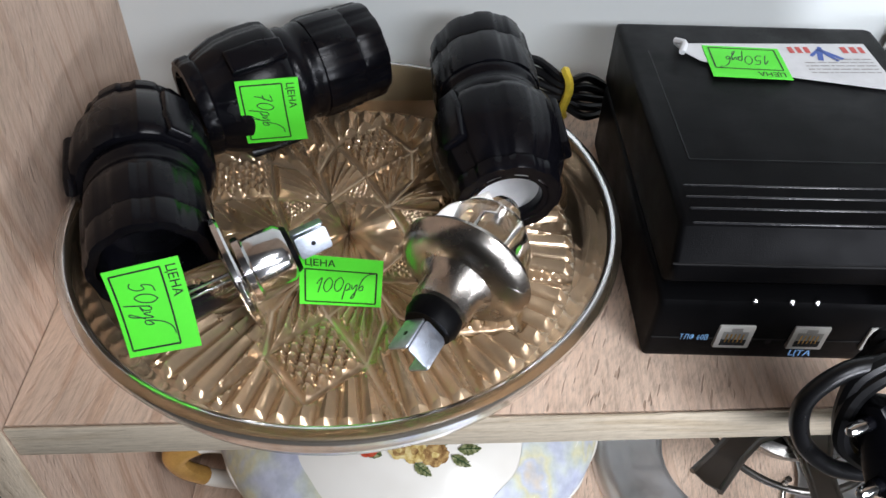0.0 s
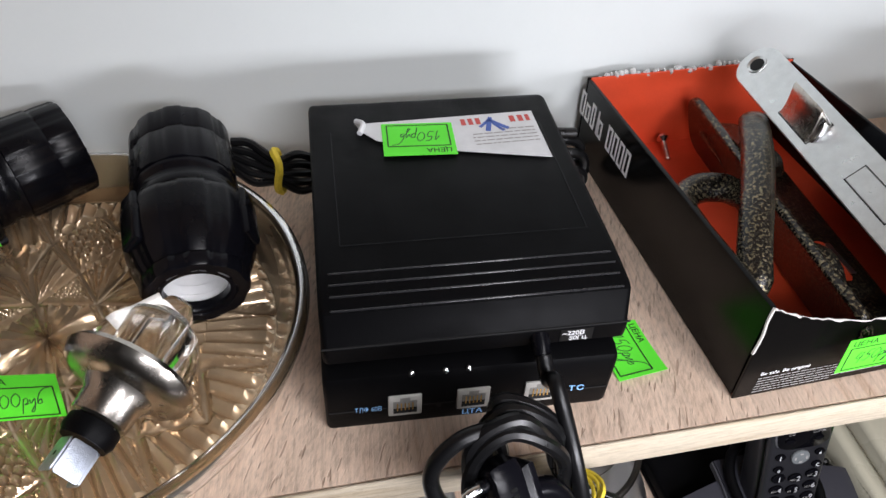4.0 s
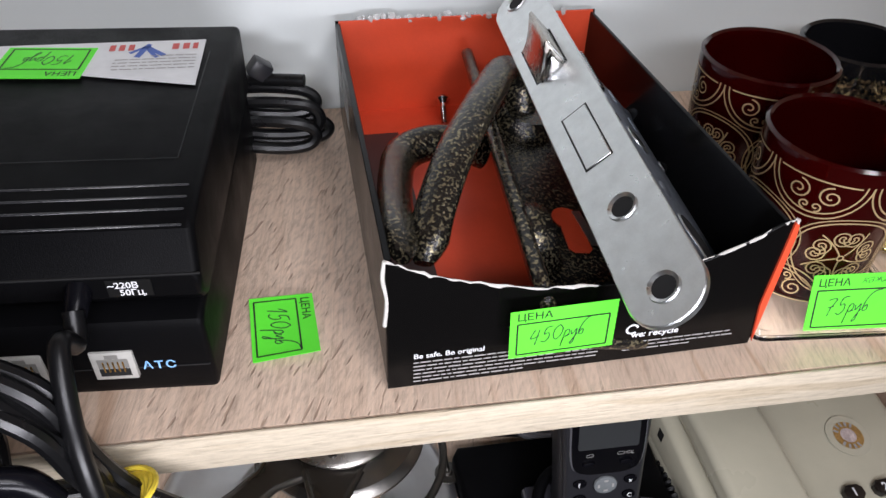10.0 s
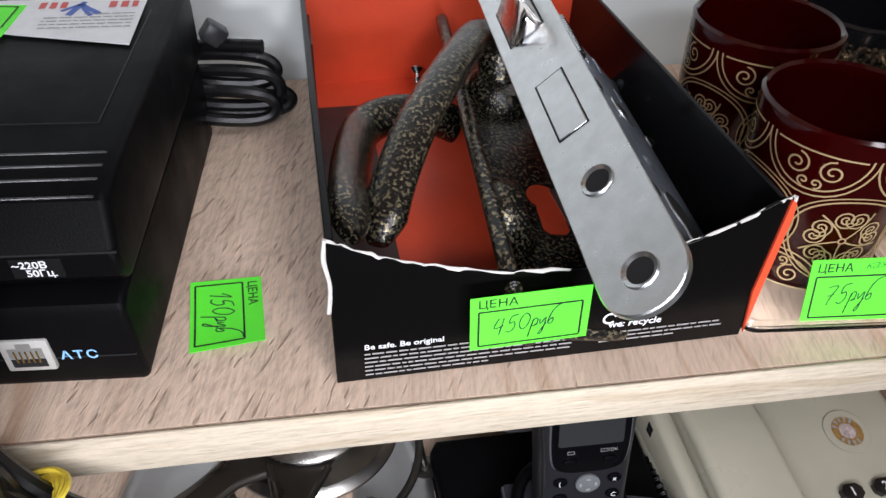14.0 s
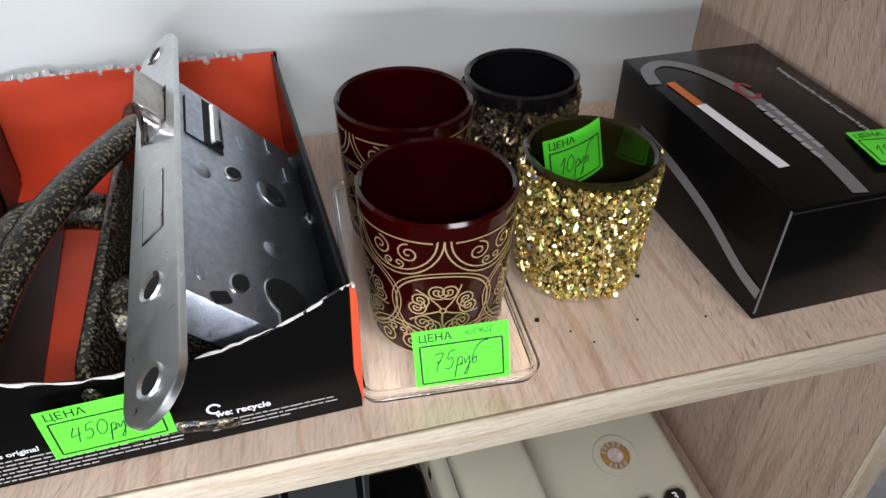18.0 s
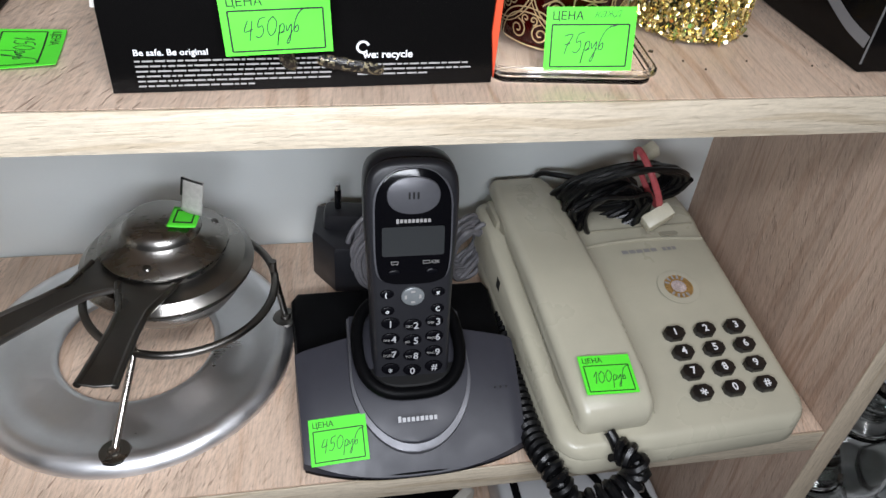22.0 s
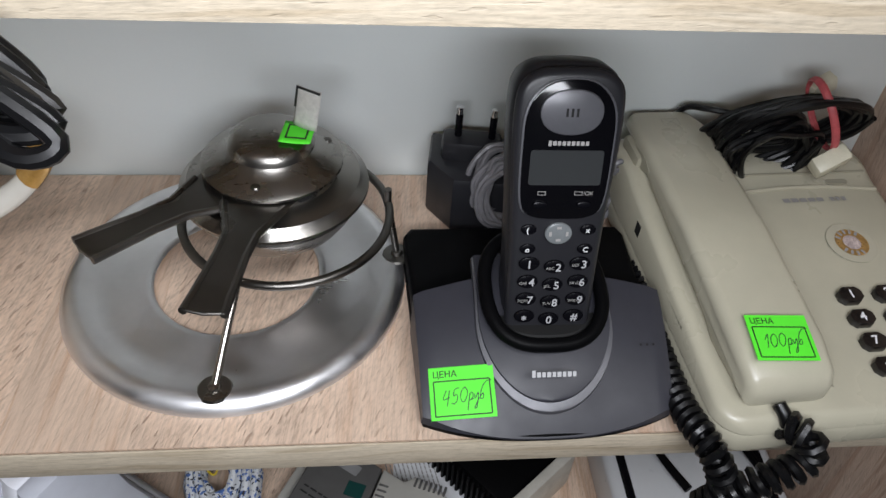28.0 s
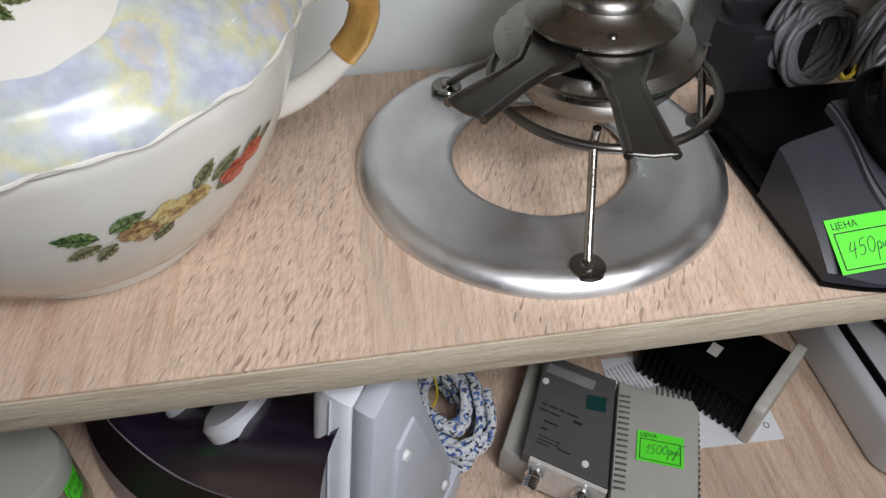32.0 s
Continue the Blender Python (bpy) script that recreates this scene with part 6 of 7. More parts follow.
flat_handle(0.0672, 0.0180, 221.5, 0.1010, -3)
flat_handle(0.0672, 0.0175, 261, 0.1110, -5.3)
# chrome tube added as the glint along the dark handle's edge
part("bright_edge", tube(smooth_path([(-0.010, -0.031, 0.0712), (-0.022, -0.029, 0.0700), (-0.040, -0.030, 0.0665)], 6), 0.0005, 6), M_CHROME, bn)
tg = thing("price_tag", "folded green price tag with bare backing on the burner", "price tag", pose(0, 0, 0), group="green price tags")
GT = frame_of((0.3925, 0.1185, -0.1338), (0.4000, 0.1175, -0.1338), (0.3940, 0.1300, -0.1338))
part("paper", bent_sheet(0.0155, 0.0180, 0.0005), M_TAG, tg, m=GT)
part("printed_frame", rect_frame(0.0105, 0.0115, 0.0007, 0, 0, 0.0008), M_INK, tg, m=GT)
WT = frame_of((0.3972, 0.1210, -0.1220), (0.4030, 0.1185, -0.1228), (0.3960, 0.1235, -0.1090))
part("backing", bent_sheet(0.0125, 0.0215, -0.0012), M_CARD_RAW, tg, "bare whitish backing", m=WT)
part("dark_edge", moved(merge(plate(0.0125, 0.0012, 0, 0.0102, 0.0004), plate(0.0010, 0.0110, -0.0058, 0.0052, 0.0004)), Matrix()), M_INK, tg, m=WT)
for o in tg.children:
    o.modifiers.new("thick", "SOLIDIFY").thickness = 0.0003

# ---- cordless telephone ----
M_DGREY = worn("dark_grey_satin_plastic", (0.033, 0.033, 0.041), 0.38, 0, 60, 0.1, 0.1, 1800, Specular_IOR_Level=0.35)
M_SILVER = worn("silver_grey_paint", (0.105, 0.105, 0.115), 0.34, 0.35, 120, 0.08, 0.08, 1800)
M_WORD = material("silver_print", (0.45, 0.45, 0.46), 0.4)
M_EAR = worn("grey_satin_earpiece", (0.10, 0.10, 0.11), 0.33, 0.2, 120, 0.08, 0.08, 1800)
M_LCD = worn("grey_display", (0.032, 0.034, 0.035), 0.3, 0, 60, 0.05, 0.02, Specular_IOR_Level=0.15)
PB = pose(0.5115, 0.0, Z2 + 0.0003, 0, 0, 0.5)
base = thing("phone_base", "dark grey cordless phone charging base at the shelf's edge", "phone base", PB)
foot = [(0.0603 * k / 10, -0.0028 + 0.0105 * abs(k / 10) ** 2.6) for k in range(-10, 11)] + [(0.0655, 0.125), (0.062, 0.132), (-0.060, 0.132), (-0.0645, 0.126)]
part("bottom_case", prism(foot, 0.0, 0.0052, 0.0016, 2), M_ABS, base)
part("rear_deck", prism([(-0.061, 0.055), (0.0625, 0.055), (0.0652, 0.124), (0.062, 0.1315), (-0.060, 0.1315), (-0.0642, 0.125)], 0.004, 0.0175, 0.0035, 3), M_ABS, base, "black rear deck")


def crest(y):
    return 0.0045 + 0.0370 * math.sin(min(1.0, max(0.0, (y + 0.0035) / 0.083)) * math.pi / 2) ** 0.9




def front_edge(s):
    return -0.0032 + 0.0105 * abs(s) ** 2.6


def wing(sgn, n=14, rows=18):
    """Half of the curved front cover, from the shield's side to the outer edge, down to the bottom case."""
    verts, faces = [], []
    for j in range(rows + 3):
        t = max(0.0, (j - 2) / rows)
        for i in range(n + 2):
            s = min(i, n) / n
            x = sgn * s * (0.0605 + 0.0022 * t)
            y0 = front_edge(s)
            y = y0 + (0.0745 - 0.012 * s - y0) * t
            z = crest(y) * (1 - 0.10 * s * s) - 0.0012
            if i == n + 1 or j == 0:
                z = min(0.0048, z - 0.0005)
            elif i == n or j == 1:
                z -= 0.0012
            verts.append((x + (sgn * 0.0006 if i == n + 1 else 0), y - (0.0004 if j == 0 else 0), z))
    for j in range(rows + 2):
        for i in range(n + 1):
            a = j * (n + 2) + i
            faces.append((a, a + 1, a + n + 3, a + n + 2))
    o, m = len(verts), n + 2
    last = (rows + 2) * m
    verts += [(x, y + 0.0005, 0.004) for x, y, z in verts[last:last + m]]
    faces += [(last + i, last + i + 1, o + i + 1, o + i) for i in range(m - 1)]
    return verts, faces


part("wing_panel", wing(-1), M_DGREY, base, "satin dark grey curved panel")
part("wing_panel", wing(1), M_DGREY, base, "satin dark grey curved panel")


def tongue(w, y0, z_up, n=28, arc=22, straight=6):
    """The round middle shield that carries the handset cup."""
    verts, faces = [], []
    reach = 0.037
    rows = [(y0 + reach * (1 - math.cos(math.pi / 2 * j / arc)), w * math.sin(math.pi / 2 * max(j, 0.15) / arc)) for j in range(arc + 1)]
    rows += [(y0 + reach + (0.080 - y0 - reach) * j / straight, w * (1 - 0.03 * j / straight)) for j in range(1, straight + 1)]
    for y, half in rows:
        for i in range(n + 1):
            s = 2 * i / n - 1
            x = half * s
            verts.append((x, y, crest(y) + z_up * (1 - 0.2 * s * s) - 0.0006 * (x / 0.034) ** 2))
    for j in range(len(rows) - 1):
        for i in range(n):
            a = j * (n + 1) + i
            faces.append((a, a + 1, a + n + 2, a + n + 1))
    o, last = len(verts), (len(rows) - 1) * (n + 1)
    verts += [(x * 1.004, y, z - 0.004) for x, y, z in verts]
    rim = [i for i in range(n + 1)] + [(n + 1) * j + n for j in range(1, len(rows))] + [last + i for i in range(n - 1, -1, -1)] + [(n + 1) * j for j in range(len(rows) - 2, 0, -1)]
    faces += [(a, b, b + o, a + o) for a, b in zip(rim, rim[1:] + rim[:1])]
    return verts, faces


part("shield_trim", tongue(0.0335, 0.0052, 0.0012), M_SILVER, base, "silver-grey trim round the shield")
part("shield", tongue(0.0322, 0.0085, 0.0030), M_DGREY, base, "satin dark grey round shield")
part("cup_wall", tube([(0.0285 * math.copysign(abs(math.cos(a)) ** 0.7, math.cos(a)), 0.0555 + 0.0285 * math.copysign(abs(math.sin(a)) ** 0.8, math.sin(a)), 0.0445 + 0.0095 * math.sin(a)) for a in [2 * math.pi * i / 48 for i in range(48)]], 0.0035, 10, True), M_ABS, base, "black rim of the handset cup")
part("cup_floor", prism(oval(0.053, 0.050, 32, 0, 0.0555, 2.5), 0.016, 0.037, 0.001, 1), M_HOLE, base)
part("word_mark", merge(*[plate(0.0016 + 0.0003 * (k % 2), 0.0024 + (0.0009 if k == 0 else 0), -0.0098 + 0.0024 * k, 0.0004 if k == 0 else 0) for k in range(9)]), M_WORD, base, "pale maker's word mark", m=pose(0.0, 0.0135, 0.0305, 52))
for k in range(3):
    part("indicator", lathe([(0.0006, 0), (0.0, 0.0003)], 8), M_HOLE, base, m=pose(0.046 + 0.0032 * k, 0.0305, 0.0292, 32))
part("small_print", at(bars(0.020, 4, 0.0011, 0.0024, 31), 0.036, 0.118, 0.0164), M_PRINT_GREY, base)

HM = frame_of((0.5112, 0.0532, -0.1375), (0.5352, 0.0530, -0.1375), (0.5095, 0.0748, -0.066))
hs = thing("cordless_handset", "black and silver cordless handset standing in its base", "handset", HM)
out = [(-0.0195, -0.0685), (-0.0125, -0.0725), (0.0125, -0.0725), (0.0195, -0.0685), (0.0208, -0.05), (0.0212, -0.02), (0.0222, 0.008), (0.0238, 0.034), (0.0239, 0.0535), (0.0222, 0.0632), (0.0165, 0.0685), (0.008, 0.0704), (-0.008, 0.0704), (-0.0165, 0.0685), (-0.0222, 0.0632), (-0.0239, 0.0535), (-0.0238, 0.034), (-0.0222, 0.008), (-0.0212, -0.02), (-0.0208, -0.05)]
outs = [tuple(p[:2]) for p in smooth_path([(x, y, 0) for x, y in out], 3, True)]
part("back_shell", prism(outs, -0.026, -0.006, 0.005, 3), M_SHELL, hs, "dark grey rear shell")
part("front_shell", prism([(x * 0.985, y * 0.988) for x, y in outs], -0.0065, 0.0, 0.0035, 3), M_SHELL, hs)
bez = [(x * 0.90, y) for x, y in [tuple(p[:2]) for p in smooth_path([(-0.0203, 0.0110, 0), (-0.0215, 0.035, 0), (-0.0203, 0.053, 0), (-0.012, 0.0632, 0), (0, 0.0656, 0), (0.012, 0.0632, 0), (0.0203, 0.053, 0), (0.0215, 0.035, 0), (0.0203, 0.0110, 0), (0.014, 0.0045, 0), (0, 0.0034, 0), (-0.014, 0.0045, 0)], 4, True)]]
part("bezel", prism([(x * 1.05, y * 1.006 + 0.0001) for x, y in bez], -0.001, 0.0008, 0.0006, 2), M_EAR, hs, "dark silver bezel")
part("window", prism(bez, 0.0, 0.0014, 0.0005, 2), material("glossy_black_window", (0.003, 0.003, 0.004), 0.1, Specular_IOR_Level=0.3), hs, "glossy black window")
ear = part("earpiece", prism(oval(0.0268, 0.0196, 32, 0, 0.0520, 2.2), 0.001, 0.0022, 0.0008, 2), M_EAR, hs, "oval grey earpiece")
part("earpiece_slots", merge(*[plate(0.0010, 0.0036, -0.0022 + 0.0022 * k, 0.0520, 0.00235) for k in range(3)]), M_HOLE, ear)
part("word_mark", merge(*[plate(0.0014 + 0.0002 * (k % 2), 0.0019 + (0.0006 if k == 0 else 0), -0.0080 + 0.0020 * k, 0.0385, 0.00155) for k in range(9)]), M_PRINT_GREY, hs)
part("display", prism(rounded_rect(0.0318, 0.0158, 0.0012, 3, 0, 0.0275), 0.001, 0.0016), M_LCD, hs, "blank grey display")
part("soft_key_marks", merge(rect_frame(0.0036, 0.0018, 0.00025, -0.0095, 0.0158, 0.00155), rect_frame(0.0036, 0.0018, 0.00025, 0.0068, 0.0158, 0.00155), at(text_geo("/OK", 0.0027), 0.0089, 0.0149, 0.00155)), M_PRINT_GREY, hs)
for x in (-0.0098, 0.0098):
    part("soft_key", prism(oval(0.0068, 0.0034, 20, x, 0.0106), 0.001, 0.0026, 0.0007, 2), M_ABS_S, hs)
part("navigation_key", prism(oval(0.0125, 0.0105, 28, 0.0, -0.0035), 0.0, 0.0022, 0.0008, 2), worn("clear_grey_key", (0.20, 0.215, 0.22), 0.2, 0.2, 200, 0.1), hs, "pale grey round navigation key")
part("navigation_marks", merge(*[plate(w, h, x, -0.0035 + y, 0.00235) for x, y, w, h in ((-0.0038, 0, 0.0012, 0.0022), (0.0038, 0, 0.0012, 0.0022), (0, 0.003, 0.0022, 0.0012), (0, -0.003, 0.0022, 0.0012))]), M_PRINT_GREY, hs)
M_DIGIT = material("grey_white_digits", (0.42, 0.42, 0.43), 0.5)
DIALS = [("1", ""), ("2", "ABC"), ("3", "DEF"), ("4", "GHI"), ("5", "JKL"), ("6", "MNO"), ("7", "PQRS"), ("8", "TUV"), ("9", "WXYZ"), ("*", ""), ("0", ""), ("#", "")]
for k, (ch, sub) in enumerate(DIALS):
    x, y = (-0.0118, 0.0, 0.0118)[k % 3], (-0.0205, -0.0298, -0.0391, -0.0484)[k // 3] + (0.0016 if k % 3 != 1 else 0)
    key = part("key", prism(oval(0.0098, 0.0068, 20, 0, 0), 0.0, 0.0018, 0.0007, 2), M_ABS_S, hs, m=pose(x, y, 0))
    part("digit", at(text_geo(ch, 0.0056, 0, 0.00006), 0.0004 if sub else -0.0014, -0.002 if ch != "*" else -0.0034, 0.0020), M_DIGIT, key)
    if sub:
        part("letters", at(text_geo(sub, 0.0021), -0.0040, -0.0012, 0.0020), M_PRINT_GREY, key)
for x, y, ch in ((-0.0135, 0.0012 - 0.003, "("), (0.0135, -0.0018, "x"), (-0.0132, -0.0115, "o"), (0.0132, -0.0115, "C"), (-0.0098, -0.0562, "R"), (0.0098, -0.0562, "INT")):
    key = part("key", prism(oval(0.0072, 0.0050, 18), 0.0, 0.0017, 0.0006, 2), M_ABS_S, hs, m=pose(x, y, 0))
    part("symbol", at(text_geo(ch, 0.0036 if len(ch) < 2 else 0.0022, 0, 0.00005), -0.0012 if len(ch) < 2 else -0.002, -0.0012, 0.0019), M_PRINT_W, key)
part("microphone_notch", prism(rounded_rect(0.006, 0.012, 0.0028, 4, 0, -0.0645), -0.001, 0.0004), M_HOLE, hs)
tag_at((0.4540, 0.0262, -0.2022), (0.4850, 0.0258, -0.1990), (0.4540, 0.0018, -0.2138), "450руб", "green price tag stuck to the phone base", curve=-0.0004, w=0.0305, h=0.0245)

ad = thing("mains_adapter", "black mains adapter with two pins and a grey coiled lead", "adapter", pose(0.4905, 0.1680, Z2 + 0.0003, 0, 0, -8))
part("case", prism([(-0.012, -0.024), (0.020, -0.024), (0.028, -0.012), (0.028, 0.024), (-0.028, 0.024), (-0.028, -0.006)], 0, 0.040, 0.004, 2), M_SHELL, ad)
part("socket_block", box_bm(0.036, 0.018, 0.016, (-0.003, 0.004, 0.044), 0.004, 2), M_SHELL, ad)
for x in (-0.0115, 0.0085):
    part("pin", lathe([(0.0022, 0.050), (0.0022, 0.066), (0.0017, 0.0695), (0.0, 0.070)], 12), M_ABS_S, ad, m=pose(x, 0.004, 0))
    part("pin_tip", lathe([(0.0021, 0.0665), (0.0018, 0.0712), (0.0, 0.072)], 12), M_CHROME, ad, m=pose(x, 0.004, 0))
M_GCORD = worn("grey_cord", (0.17, 0.165, 0.175), 0.4, 0, 200, 0.15)
part("coiled_lead", tube(coil((0.020, -0.020, 0.036), (0.2, 0.3, 0.9), (0.9, 0.2, -0.2), (0.008, -0.018, 0.0), 15, 0.021, 0.019, 0.20, 14), 0.0017, 7), M_GCORD, ad)
hk = thing("grey_cord_hank", "hank of thin grey cord behind the phone base", "cord", pose(0, 0, 0))
part("cord", tube(coil((0.5655, 0.1620, -0.2030), (0.30, 0.10, 0.92), (0.90, 0.25, -0.20), (0.006, -0.018, 0.004), 20, 0.0205, 0.0130, 0.24, 17), 0.0018, 7), M_GCORD, hk)
part("rubber_band", tube([(0.549 + 0.004 * math.cos(a), 0.160 + 0.006 * math.sin(a), -0.2135 + 0.0095 * math.sin(a + 0.6)) for a in [2 * math.pi * i / 20 for i in range(20)]], 0.0013, 6, True), M_RUBBER_Y, hk, "yellow rubber band")

# ---- beige desk telephone ----
M_BEIGE = worn("yellowed_beige_plastic", (0.44, 0.415, 0.32), 0.3, 0, 22, 0.06, 0.03, 1200)
# Darker beige copy: shade of recesses and joints put into the colour
M_BEIGE_D = worn("shade_tinted_beige_plastic", (0.33, 0.31, 0.235), 0.35, 0, 22, 0.06, 0.03, 1200)
TP = pose(0.5845, -0.0150, Z2 + 0.0003, 0, 0, 3.2)
tel = thing("desk_telephone", "yellowed beige push-button telephone overhanging the shelf's edge", "telephone", TP)
TW, TD = 0.1525, 0.2035
CASE = [(0.0, 0.0225), (0.004, 0.0250), (0.012, 0.0265), (0.060, 0.0330), (0.150, 0.0445), (0.156, 0.0468), (0.164, 0.0476), (0.185, 0.0470), (0.198, 0.0430), (0.204, 0.0380)]


def case_top(y):
    k = max(i for i in range(len(CASE) - 1) if CASE[i][0] <= y)
    (y0, z0), (y1, z1) = CASE[k], CASE[k + 1]
    return z0 + (z1 - z0) * (y - y0) / (y1 - y0)


def case_shell(rad=0.016, z_low=0.0178, n=26, rows=44):
    """Sloping cover over a footprint with round corners; edges roll down to the seam."""
    verts, faces = [], []
    for j in range(rows + 1):
        q = j / rows
        y = TD * (0.5 - 0.5 * math.cos(math.pi * q))
        d = min(y, TD - y)
        inset = rad - math.sqrt(max(0.0, rad * rad - (rad - d) ** 2)) if d < rad else 0.0
        for i in range(n + 1):
            u = 0.5 - 0.5 * math.cos(math.pi * i / n)
            x = inset + (TW - 2 * inset) * u
            e = min(x - inset, TW - inset - x, d * 1.2)
            roll = 0.0055 * (1 - min(1, e / 0.0055))
            drop = 0.0055 - math.sqrt(max(0.0, 0.0055 ** 2 - roll ** 2))
            z = case_top(min(y, TD)) - drop
            if i in (0, n) or j in (0, rows):
                z = z_low
            verts.append((x, y, z))
    for j in range(rows):
        for i in range(n):
            a = j * (n + 1) + i
            faces.append((a, a + 1, a + n + 2, a + n + 1))
    return verts, faces


part("lower_case", prism(rounded_rect(TW, TD, 0.016, 7, TW / 2, TD / 2), 0.0035, 0.017, 0.002, 2), M_BEIGE, tel)
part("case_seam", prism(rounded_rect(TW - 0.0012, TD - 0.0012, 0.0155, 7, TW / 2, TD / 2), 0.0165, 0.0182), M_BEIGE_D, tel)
part("upper_case", case_shell(), M_BEIGE, tel, "sloping beige upper case", angle=60)
part("rear_groove", box_bm(0.088, 0.0012, 0.0010, (0.103, 0.1535, 0.0462)), M_BEIGE_D, tel)
part("curved_lip", tube(smooth_path([(0.060, 0.140, 0.0438), (0.085, 0.1425, 0.0442), (0.115, 0.1428, 0.0442), (0.148, 0.1395, 0.0437)], 6), 0.0011, 8), M_BEIGE, tel)
part("hook_slot", prism(rounded_rect(0.014, 0.0042, 0.002, 3, 0.126, 0.1465), 0.0438, 0.0448), M_BEIGE_D, tel)
part("maker_plate", at(merge(*[plate(0.0042, 0.0034, 0.0052 * k) for k in range(5)], *[plate(0.0026, 0.0034, 0.0285 + 0.0036 * k) for k in range(3)]), 0.088, 0.1325, 0.04335), M_PRINT_GREY, tel, "worn grey maker's lettering")
SLOPE = pose(0, 0, 0, math.degrees(math.atan2(0.0115, 0.09)))
sk = part("round_sticker", lathe([(0.0140, 0.0), (0.0140, 0.0002), (0.0, 0.0002)], 32), material("clear_sticker_disc", (0.43, 0.405, 0.315), 0.15), tel, "round gold sticker", m=pose(0.1122, 0.1000, 0.0390) @ SLOPE)
part("gold_ring", lathe([(0.0094, 0.0004), (0.0050, 0.0004)], 32), worn("gold_foil", (0.58, 0.36, 0.13), 0.3, 0.6, 300, 0.3), sk)
part("sticker_print", merge(*[moved(plate(0.0015, 0.0030, 0, 0.0076, 0.00055), pose(0, 0, 0, 0, 0, a)) for a in (60, 35, 10, -15, -40, 130, 155, 180, 205)]), M_PRINT_GREY, sk)
part("sticker_centre", lathe([(0.0050, 0.0005), (0.0, 0.0005)], 24), worn("iridescent_foil", (0.62, 0.52, 0.50), 0.25, 0.3, 500, 0.4), sk)
M_KEYB = worn("glossy_black_key", (0.012, 0.010, 0.009), 0.2, 0, 200, 0.15, 0.02)
for k, ch in enumerate(("1", "2", "3", "4", "5", "6", "7", "8", "9", "*", "0", "#")):
    x, y = 0.0925 + 0.0204 * (k % 3) - 0.0004 * (k // 3), 0.0648 - 0.01365 * (k // 3)
    zc = 0.0262 + (0.0330 - 0.0262) * (y - 0.012) / 0.048
    octo = [(-0.0064, -0.0020), (-0.0036, -0.0046), (0.0036, -0.0046), (0.0064, -0.0020), (0.0064, 0.0020), (0.0036, 0.0046), (-0.0036, 0.0046), (-0.0064, 0.0020)]
    key = part("key", prism(octo, -0.001, 0.0042, 0.0007, 2), M_KEYB, tel, "glossy black push button", m=pose(x, y, zc) @ SLOPE)
    part("digit", at(text_geo(ch, 0.0068 if ch != "*" else 0.010, 0, 0.00015), -0.0019, -0.0024 if ch != "*" else -0.0058, 0.0044), M_PRINT_W, key)
HX, HW = 0.0325, 0.0465
hp = thing("telephone_receiver", "beige receiver resting on its telephone, with a price tag", "receiver", TP @ pose(HX, 0.0, 0.0, 0, 0, 0))
rec = x_prism([(0.0085, 0.0300), (0.010, 0.0265), (0.045, 0.0285), (0.060, 0.0335), (0.145, 0.0440), (0.160, 0.0475), (0.203, 0.0470), (0.207, 0.0520), (0.203, 0.0585), (0.185, 0.0620), (0.100, 0.0585), (0.030, 0.0490), (0.013, 0.0445), (0.0085, 0.0385)], -HW / 2, HW / 2, 0.0058, 4)
for v in rec.verts:
    far, front = max(0.0, (v.co.y - 0.182) / 0.025), max(0.0, (0.030 - v.co.y) / 0.022)
    v.co.x *= 1 - 0.20 * far * far - 0.12 * front * front
part("shell", rec, M_BEIGE, hp, "long beige receiver shell")
# ear cup and cradle below take the shade-tinted beige
part("ear_cup", prism(oval(0.034, 0.0105, 28), -0.0006, 0.0008, 0.0005, 1), M_BEIGE_D, hp, "oval ear cup at its side, shade put into its colour", m=pose(-HW / 2 + 0.0004, 0.168, 0.0505, 90, 8, 90))
part("shell_seam", tube([(HW / 2 - 0.0004, 0.012, 0.0335), (HW / 2 - 0.0002, 0.06, 0.0385), (HW / 2 - 0.0002, 0.14, 0.0478), (HW / 2 - 0.0004, 0.2, 0.0520)], 0.0004, 5), M_BEIGE_D, hp)
part("square_mark", merge(rect_frame(0.0105, 0.0072, 0.0004, 0, 0.1865, 0), ribbon([(-0.003, 0.189), (0.0, 0.1862), (0.003, 0.189)], 0.0005), ribbon([(-0.003, 0.184), (0.0, 0.1868), (0.003, 0.184)], 0.0005)), M_BEIGE_D, hp, m=pose(0, 0, 0.0625))
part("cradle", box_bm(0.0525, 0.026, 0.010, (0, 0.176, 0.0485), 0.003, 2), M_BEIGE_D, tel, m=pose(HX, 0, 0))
for k in range(9):
    part("speaker_slot", box_bm(0.0008, 0.0018, 0.0075, (0.0008, 0.058 + 0.0032 * k, 0.0245)), M_BEIGE_D, tel)
part("side_slot", box_bm(0.0012, 0.006, 0.008, (0.0008, 0.128, 0.0305)), M_HOLE, tel)
tag_at((0.5985, 0.0272, -0.1715), (0.6282, 0.0262, -0.1715), (0.5985, 0.0038, -0.1752), "100руб", "green price tag stuck on the receiver", w=0.029, h=0.0238)


